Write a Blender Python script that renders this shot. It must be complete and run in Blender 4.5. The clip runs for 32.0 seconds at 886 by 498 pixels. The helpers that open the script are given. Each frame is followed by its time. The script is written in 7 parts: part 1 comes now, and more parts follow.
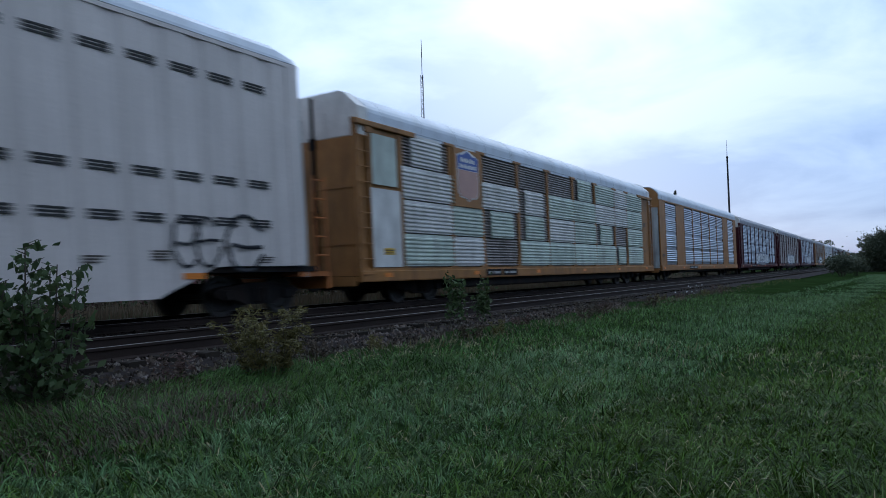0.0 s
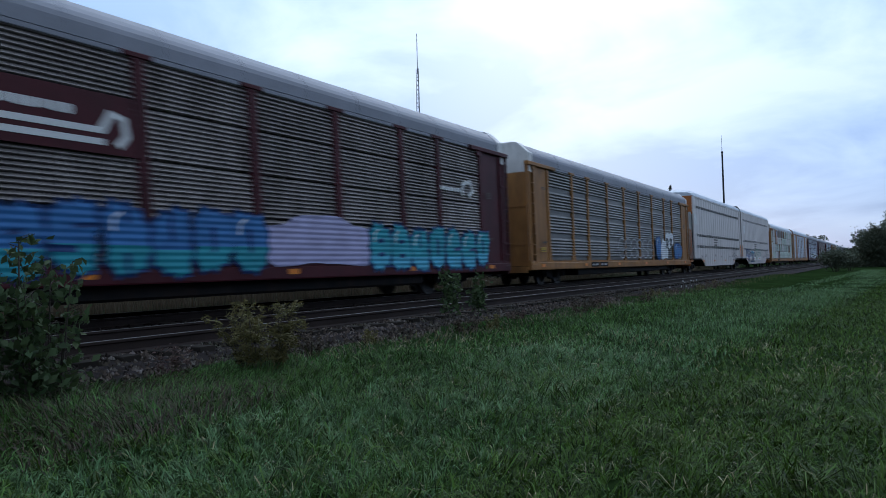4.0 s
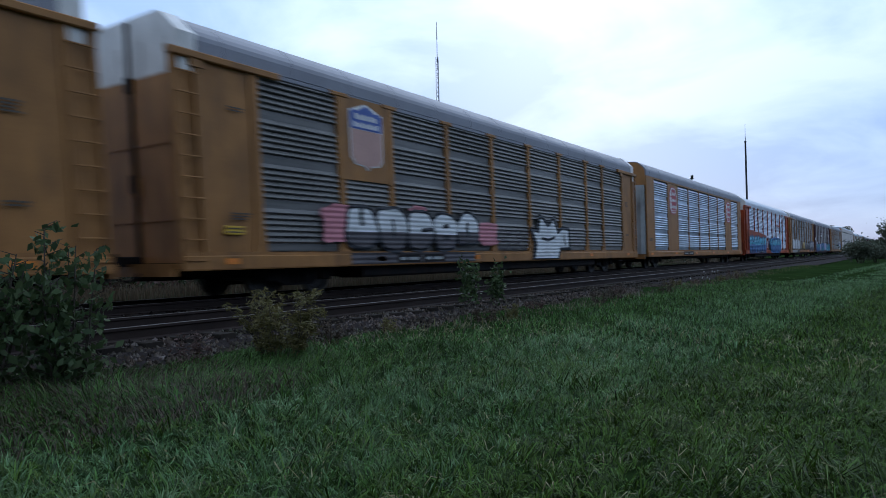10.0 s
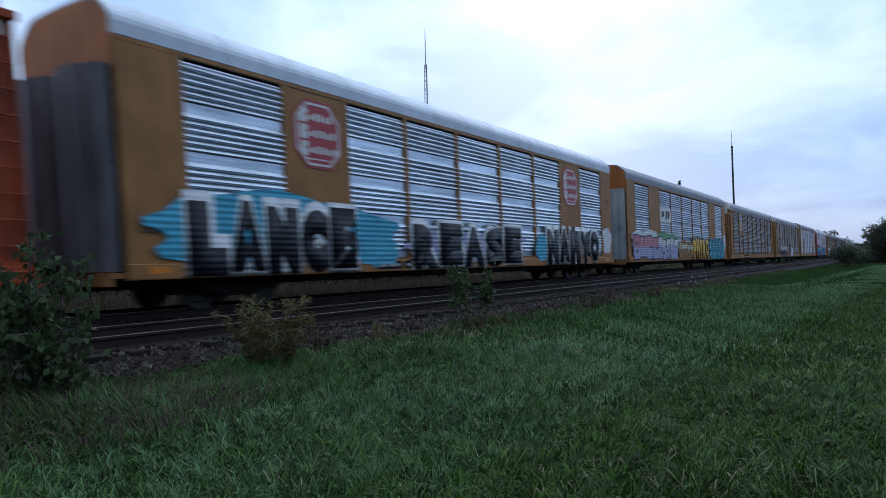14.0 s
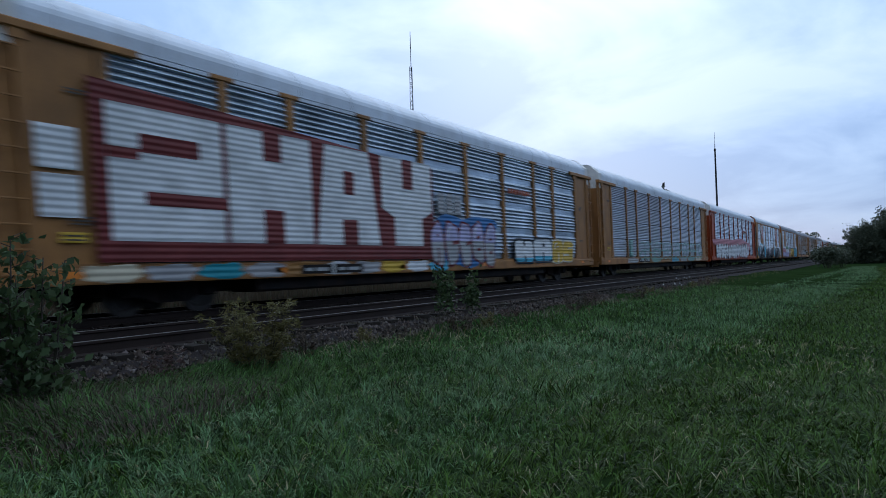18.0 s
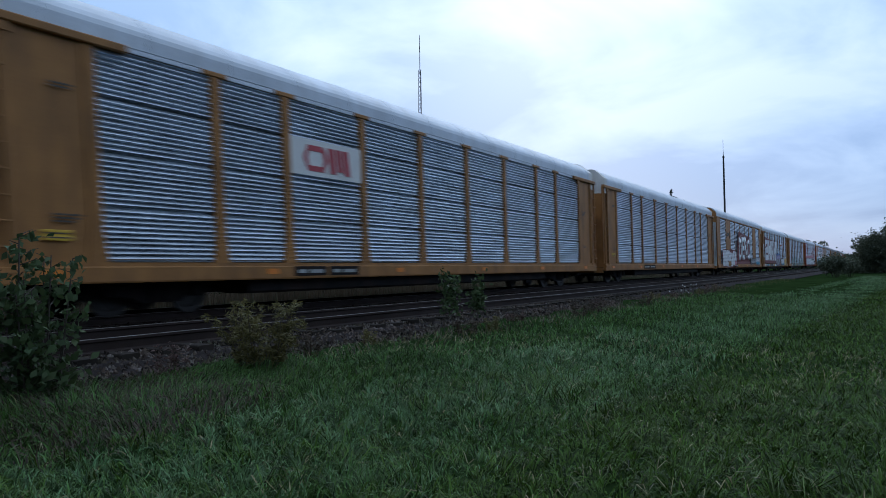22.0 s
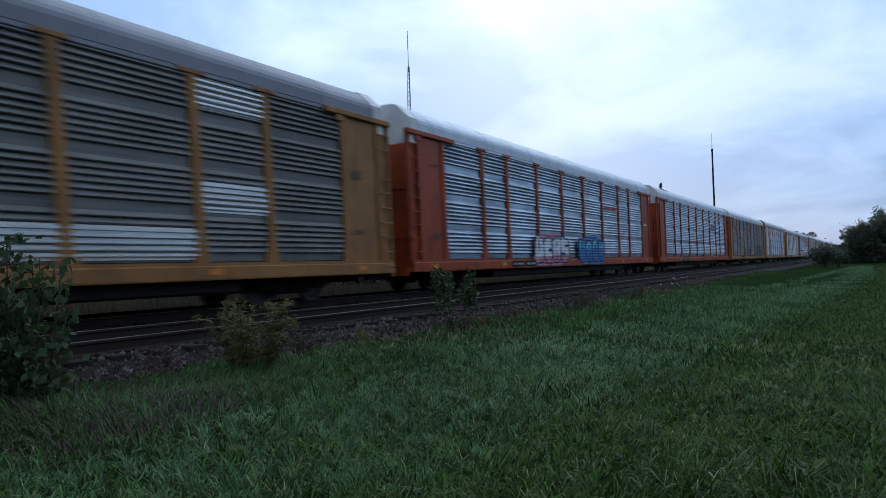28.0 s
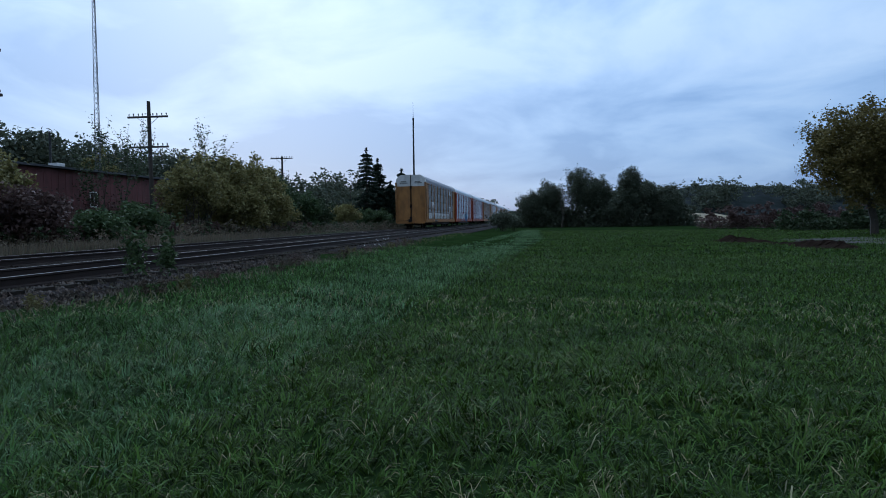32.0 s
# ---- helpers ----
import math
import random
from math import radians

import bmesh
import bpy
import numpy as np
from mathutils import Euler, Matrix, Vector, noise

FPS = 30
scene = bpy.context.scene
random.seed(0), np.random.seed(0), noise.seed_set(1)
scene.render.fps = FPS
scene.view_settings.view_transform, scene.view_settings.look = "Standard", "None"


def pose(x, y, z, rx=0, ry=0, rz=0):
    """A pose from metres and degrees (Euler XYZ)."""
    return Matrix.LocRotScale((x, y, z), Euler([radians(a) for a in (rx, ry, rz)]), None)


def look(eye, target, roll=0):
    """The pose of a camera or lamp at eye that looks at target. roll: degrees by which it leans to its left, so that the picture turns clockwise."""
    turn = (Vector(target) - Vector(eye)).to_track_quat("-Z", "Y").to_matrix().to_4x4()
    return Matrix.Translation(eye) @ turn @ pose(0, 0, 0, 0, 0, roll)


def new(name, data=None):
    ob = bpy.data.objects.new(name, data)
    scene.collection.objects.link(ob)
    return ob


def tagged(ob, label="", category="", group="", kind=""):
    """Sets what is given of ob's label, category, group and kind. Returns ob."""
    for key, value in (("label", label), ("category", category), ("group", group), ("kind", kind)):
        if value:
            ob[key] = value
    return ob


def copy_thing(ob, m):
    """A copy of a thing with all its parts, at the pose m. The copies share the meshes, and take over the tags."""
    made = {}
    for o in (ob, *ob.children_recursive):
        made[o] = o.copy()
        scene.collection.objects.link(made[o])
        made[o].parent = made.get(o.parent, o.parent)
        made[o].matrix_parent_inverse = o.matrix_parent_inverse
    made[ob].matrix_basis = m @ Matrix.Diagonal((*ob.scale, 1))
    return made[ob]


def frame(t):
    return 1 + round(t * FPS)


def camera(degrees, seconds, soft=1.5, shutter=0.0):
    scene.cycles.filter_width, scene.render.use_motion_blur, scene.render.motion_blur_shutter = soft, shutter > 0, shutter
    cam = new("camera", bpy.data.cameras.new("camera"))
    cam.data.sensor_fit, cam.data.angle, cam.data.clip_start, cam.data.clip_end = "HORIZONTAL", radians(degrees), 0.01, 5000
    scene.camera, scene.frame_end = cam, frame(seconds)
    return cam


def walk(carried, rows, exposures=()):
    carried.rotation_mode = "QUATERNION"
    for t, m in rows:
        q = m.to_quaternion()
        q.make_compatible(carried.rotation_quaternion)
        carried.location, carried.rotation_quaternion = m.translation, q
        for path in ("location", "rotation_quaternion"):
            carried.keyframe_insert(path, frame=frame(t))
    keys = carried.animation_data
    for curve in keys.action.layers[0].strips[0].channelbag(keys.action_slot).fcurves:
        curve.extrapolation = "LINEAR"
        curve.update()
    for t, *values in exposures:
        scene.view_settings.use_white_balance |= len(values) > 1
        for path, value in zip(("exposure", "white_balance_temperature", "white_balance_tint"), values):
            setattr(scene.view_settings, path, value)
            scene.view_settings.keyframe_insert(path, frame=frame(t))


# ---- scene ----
# World: x along the track (the way the train goes), y from the viewer to the track, z up, grass at about z = 0.
EYE = (0.0, 0.0, 1.35)
RAIL_Y, RAIL_Z = 12.128, 0.579    # near rail of the train's track; a second track lies in front of it
cam = camera(65.08, 32.0, soft=0.7, shutter=1.05)
# the clip's sensor is read from top to bottom, so fast things lean
scene.cycles.rolling_shutter_type, scene.cycles.rolling_shutter_duration = "TOP", 0.3


def aim(yaw, pitch, roll):
    """Camera pose at EYE: yaw from the track's way towards the track, pitch up, degrees."""
    a, b = radians(yaw), radians(pitch)
    way = Vector((math.cos(a) * math.cos(b), math.sin(a) * math.cos(b), math.sin(b)))
    return look(EYE, Vector(EYE) + way, roll)


# seconds, yaw, pitch, roll
VIEW = [
    (0, 32.35, 2.07, -1.53), (0.5, 32.24, 1.97, -1.74), (1, 32.47, 1.60, -1.64), (1.5, 32.37, 1.58, -1.93),
    (2, 31.92, 1.26, -1.62), (2.5, 31.33, 1.27, -1.51), (4.5, 32.44, 1.71, -1.57), (5, 33.38, 1.33, -1.94),
    (5.5, 33.74, 1.16, -1.67), (6, 34.07, 1.05, -1.63), (6.5, 34.36, 1.34, -1.72), (7, 33.89, 1.19, -1.68),
    (7.5, 32.92, 1.35, -1.43), (8, 32.86, 1.27, -1.37), (8.5, 32.70, 1.54, -0.85), (9, 33.17, 1.34, -1.01),
    (9.5, 33.25, 1.14, -1.45), (10, 33.55, 0.76, -1.12), (10.5, 33.86, 0.99, -1.15), (11, 33.93, 0.96, -0.96),
    (11.5, 33.65, 0.86, -0.98), (12, 33.81, 0.79, -0.92), (12.5, 33.74, 1.27, -1.05), (13, 33.14, 1.26, -1.38),
    (13.5, 32.73, 1.05, -1.47), (14, 32.66, 1.25, -1.44), (14.5, 32.42, 1.31, -1.34), (16.5, 32.23, 1.49, -1.58),
    (17, 31.99, 1.22, -1.63), (17.5, 31.79, 1.22, -1.34), (18, 31.48, 1.42, -1.63), (18.5, 31.42, 1.54, -1.77),
    (19, 31.53, 1.82, -1.57), (19.5, 31.44, 2.30, -1.12), (20, 31.76, 2.02, -1.02), (20.5, 32.15, 1.98, -1.01),
    (21, 32.69, 1.88, -1.23), (21.5, 32.70, 1.71, -1.27), (22, 31.99, 1.72, -0.79), (22.5, 31.81, 1.73, -1.19),
    (23, 31.78, 1.71, -1.20), (23.5, 31.60, 1.59, -1.18), (24, 31.42, 1.84, -1.16), (24.5, 31.32, 1.97, -1.42),
    (25, 31.02, 1.81, -1.44), (25.5, 30.98, 1.77, -1.38), (27.5, 31.13, 1.60, -1.58), (28, 31.28, 1.42, -1.66),
    (28.5, 30.92, 1.50, -1.41), (29, 29.00, 1.42, -1.80), (29.5, 21.86, 0.35, -1.20), (30, 17.31, -0.10, -0.81),
    (30.5, 14.27, -0.56, -0.62), (31, 11.63, -0.99, -0.55), (31.5, 9.04, -1.38, -0.64), (32, 7.51, -2.33, -0.75),
]
# seconds, stops, white balance: a cool evening picture
EXPOSURES = [(0.0, 0.20, 5780, 10.5), (2.5, 0.27, 5850, 10), (5.0, 0.25, 5850, 11.5), (9.5, 0.25, 5770, 11.5), (12.4, 0.36, 5800, 12), (14.5, 0.22, 5770, 11), (17.0, 0.12, 5780, 10.5), (25.5, 0.12, 5750, 9.5), (28.5, 0.12, 5750, 9), (30.0, -0.04, 5500, 7.4), (32.0, 0.02, 5520, 7.0)]
walk(cam, [(t, aim(a, b, c)) for t, a, b, c in VIEW], EXPOSURES)

# ---------------- light: overcast dusk sky ----------------
SUN_EL, SUN_AZ = radians(24), radians(66)      # behind thin cloud beyond the train
world = bpy.data.worlds.new("overcast_sky")
scene.world = world
world.use_nodes = True
wn, wl = world.node_tree.nodes, world.node_tree.links
wn.clear()


def sky_nodes():
    out = wn.new("ShaderNodeOutputWorld")
    bg = wn.new("ShaderNodeBackground")
    sky = wn.new("ShaderNodeTexSky")
    sky.sky_type, sky.sun_disc = "NISHITA", False
    sky.sun_elevation, sky.sun_rotation = SUN_EL, SUN_AZ
    tc = wn.new("ShaderNodeTexCoord")
    sep = wn.new("ShaderNodeSeparateXYZ")
    wl.new(tc.outputs["Generated"], sep.inputs[0])
    # flattened cloud sheet: the way divided by its height
    add = wn.new("ShaderNodeMath")
    add.operation = "ADD"
    add.inputs[1].default_value = 0.22
    mx = wn.new("ShaderNodeMath")
    mx.operation = "MAXIMUM"
    mx.inputs[1].default_value = 0.0
    wl.new(sep.outputs["Z"], mx.inputs[0])
    wl.new(mx.outputs[0], add.inputs[0])
    div = wn.new("ShaderNodeVectorMath")
    div.operation = "DIVIDE"
    comb = wn.new("ShaderNodeCombineXYZ")
    for k in range(3):
        wl.new(add.outputs[0], comb.inputs[k])
    wl.new(tc.outputs["Generated"], div.inputs[0])
    wl.new(comb.outputs[0], div.inputs[1])
    n1 = wn.new("ShaderNodeTexNoise")
    n1.inputs["Scale"].default_value, n1.inputs["Detail"].default_value, n1.inputs["Distortion"].default_value = 1.5, 6.0, 0.35
    n1.inputs["Roughness"].default_value = 0.52
    wl.new(div.outputs[0], n1.inputs["Vector"])
    cr = wn.new("ShaderNodeValToRGB")
    e = cr.color_ramp.elements
    e[0].position, e[0].color = 0.38, (0.40, 0.53, 0.69, 1)
    e[1].position, e[1].color = 0.62, (0.78, 0.85, 0.89, 1)
    m = e.new(0.5)
    m.color = (0.60, 0.71, 0.82, 1)
    wl.new(n1.outputs["Fac"], cr.inputs[0])
    # horizon band is bluer and darker
    hr = wn.new("ShaderNodeValToRGB")
    h = hr.color_ramp.elements
    h[0].position, h[0].color = 0.0, (0.225, 0.315, 0.485, 1)
    h[1].position, h[1].color = 0.55, (1.0, 1.0, 1.0, 1)
    wl.new(sep.outputs["Z"], hr.inputs[0])
    mul = wn.new("ShaderNodeMix")
    mul.data_type, mul.blend_type = "RGBA", "MULTIPLY"
    mul.inputs[0].default_value = 1.0
    wl.new(cr.outputs[0], mul.inputs[6])
    wl.new(hr.outputs[0], mul.inputs[7])
    # the cloud is brighter on the sun's side
    dot = wn.new("ShaderNodeVectorMath")
    dot.operation = "DOT_PRODUCT"
    dot.inputs[1].default_value = (math.sin(SUN_AZ) * math.cos(SUN_EL + 0.15), math.cos(SUN_AZ) * math.cos(SUN_EL + 0.15), math.sin(SUN_EL + 0.15))
    wl.new(tc.outputs["Generated"], dot.inputs[0])
    gr = wn.new("ShaderNodeMapRange")
    gr.inputs[1].default_value, gr.inputs[2].default_value, gr.inputs[3].default_value, gr.inputs[4].default_value = -0.6, 1.0, 0.42, 1.02
    wl.new(dot.outputs["Value"], gr.inputs[0])
    glow = wn.new("ShaderNodeVectorMath")
    glow.operation = "SCALE"
    wl.new(mul.outputs[2], glow.inputs[0])
    wl.new(gr.outputs[0], glow.inputs["Scale"])
    # a share of the clear sky behind the clouds
    gain = wn.new("ShaderNodeMix")
    gain.data_type, gain.blend_type = "RGBA", "MIX"
    gain.inputs[0].default_value = 0.012
    wl.new(glow.outputs[0], gain.inputs[6])
    wl.new(sky.outputs[0], gain.inputs[7])
    wl.new(gain.outputs[2], bg.inputs[0])
    bg.inputs[1].default_value = 1.34
    wl.new(bg.outputs[0], out.inputs[0])


sky_nodes()
sun_data = bpy.data.lights.new("sun", "SUN")
sun_data.energy, sun_data.angle, sun_data.color = 0.3, radians(45), (0.95, 0.97, 1.0)
sun = new("sun", sun_data)
sun.matrix_world = look((math.sin(SUN_AZ) * 90, math.cos(SUN_AZ) * 90, math.tan(SUN_EL + 0.25) * 90), (0, 0, 0))

# ---------------- materials ----------------
def surface(name, base, rough=0.6, metal=0.0, var=0.18, scale=1.5, grain=25.0, bump=0.15, stain=None, stain_amount=0.4,
            stain_scale=(1.2, 1.2, 0.35), vary=0.0, spec=0.5):
    """Procedural surface: base colour with large and fine variation, stains of a second colour, fine relief."""
    m = bpy.data.materials.new(name)
    m.use_nodes = True
    n, l = m.node_tree.nodes, m.node_tree.links
    bsdf = n["Principled BSDF"]
    tc, oi = n.new("ShaderNodeTexCoord"), n.new("ShaderNodeObjectInfo")
    w = n.new("ShaderNodeMath")
    w.operation = "MULTIPLY"
    w.inputs[1].default_value = 53.0
    l.new(oi.outputs["Random"], w.inputs[0])

    def noise_at(sc, detail, vec=None):
        t = n.new("ShaderNodeTexNoise")
        t.noise_dimensions = "4D"
        t.inputs["Scale"].default_value, t.inputs["Detail"].default_value = sc, detail
        l.new(vec or tc.outputs["Object"], t.inputs["Vector"])
        l.new(w.outputs[0], t.inputs["W"])
        return t.outputs["Fac"]

    def ramp(fac, a, b, lo=0.3, hi=0.7):
        r = n.new("ShaderNodeValToRGB")
        e = r.color_ramp.elements
        e[0].position, e[0].color = lo, (*a, 1)
        e[1].position, e[1].color = hi, (*b, 1)
        l.new(fac, r.inputs[0])
        return r.outputs[0]

    def mix(kind, fac, a, b):
        x = n.new("ShaderNodeMix")
        x.data_type, x.blend_type = "RGBA", kind
        for sock, v in ((x.inputs[0], fac), (x.inputs[6], a), (x.inputs[7], b)):
            if isinstance(v, (int, float)):
                sock.default_value = v
            else:
                l.new(v, sock)
        return x.outputs[2]

    lo, hi = [c * (1 - var) for c in base], [min(1, c * (1 + var)) for c in base]
    col = ramp(noise_at(scale, 5), lo, hi)
    fine = noise_at(grain, 3)
    col = mix("MULTIPLY", 0.5, col, ramp(fine, (0.72, 0.72, 0.72), (1, 1, 1)))
    if stain:
        mp = n.new("ShaderNodeMapping")
        mp.inputs["Scale"].default_value = stain_scale
        l.new(tc.outputs["Object"], mp.inputs[0])
        fac = ramp(noise_at(2.2, 6, mp.outputs[0]), (0, 0, 0), (stain_amount,) * 3, 0.45, 0.72)
        rgb = n.new("ShaderNodeRGB")
        rgb.outputs[0].default_value = (*stain, 1)
        col = mix("MIX", fac, col, rgb.outputs[0])
    if vary:
        v = n.new("ShaderNodeMapRange")
        v.inputs[3].default_value, v.inputs[4].default_value = 1 - vary, 1 + vary
        l.new(oi.outputs["Random"], v.inputs[0])
        cc = n.new("ShaderNodeCombineXYZ")
        for k in range(3):
            l.new(v.outputs[0], cc.inputs[k])
        col = mix("MULTIPLY", 1.0, col, cc.outputs[0])
    l.new(col, bsdf.inputs["Base Color"])
    rr = n.new("ShaderNodeMapRange")
    rr.inputs[3].default_value, rr.inputs[4].default_value = max(0.05, rough - 0.12), min(1, rough + 0.12)
    l.new(fine, rr.inputs[0])
    l.new(rr.outputs[0], bsdf.inputs["Roughness"])
    bsdf.inputs["Metallic"].default_value = metal
    bsdf.inputs["Specular IOR Level"].default_value = spec
    if bump:
        b = n.new("ShaderNodeBump")
        b.inputs["Strength"].default_value, b.inputs["Distance"].default_value = bump, 0.02
        l.new(fine, b.inputs["Height"])
        l.new(b.outputs[0], bsdf.inputs["Normal"])
    return m


def leafy(name, base, var=0.35, rough=0.6, spec=0.2, patch=0.0, patch_scale=0.5):
    """Leaves: colour differs from leaf to leaf and, with patch, from spot to spot; a little light comes through."""
    m = bpy.data.materials.new(name)
    m.use_nodes = True
    n, l = m.node_tree.nodes, m.node_tree.links
    bsdf = n["Principled BSDF"]
    geo = n.new("ShaderNodeNewGeometry")
    r = n.new("ShaderNodeValToRGB")
    e = r.color_ramp.elements
    e[0].position, e[0].color = 0.0, (*[c * (1 - var) for c in base], 1)
    e[1].position, e[1].color = 1.0, (*[c * (1 + var) for c in base], 1)
    mid = e.new(0.6)
    mid.color = (base[0] * 1.15, base[1], base[2] * 0.85, 1)
    l.new(geo.outputs["Random Per Island"], r.inputs[0])
    col = r.outputs[0]
    if patch:
        tc = n.new("ShaderNodeTexCoord")
        nz, pr, mx = n.new("ShaderNodeTexNoise"), n.new("ShaderNodeValToRGB"), n.new("ShaderNodeMix")
        nz.inputs["Scale"].default_value, nz.inputs["Detail"].default_value = patch_scale, 4.0
        l.new(tc.outputs["Object"], nz.inputs["Vector"])
        pe = pr.color_ramp.elements
        pe[0].position, pe[0].color = 0.36, (1 - patch, 1 - patch * 0.8, 1 - patch, 1)
        pe[1].position, pe[1].color = 0.64, (1.0, 1.0, 1.0, 1)
        l.new(nz.outputs["Fac"], pr.inputs[0])
        mx.data_type, mx.blend_type = "RGBA", "MULTIPLY"
        mx.inputs[0].default_value = 1.0
        l.new(col, mx.inputs[6])
        l.new(pr.outputs[0], mx.inputs[7])
        col = mx.outputs[2]
    l.new(col, bsdf.inputs["Base Color"])
    bsdf.inputs["Roughness"].default_value = rough
    bsdf.inputs["Specular IOR Level"].default_value = spec
    tr = n.new("ShaderNodeBsdfTranslucent")
    l.new(col, tr.inputs[0])
    ms = n.new("ShaderNodeMixShader")
    ms.inputs[0].default_value = 0.25
    l.new(bsdf.outputs[0], ms.inputs[1])
    l.new(tr.outputs[0], ms.inputs[2])
    l.new(ms.outputs[0], n["Material Output"].inputs[0])
    return m


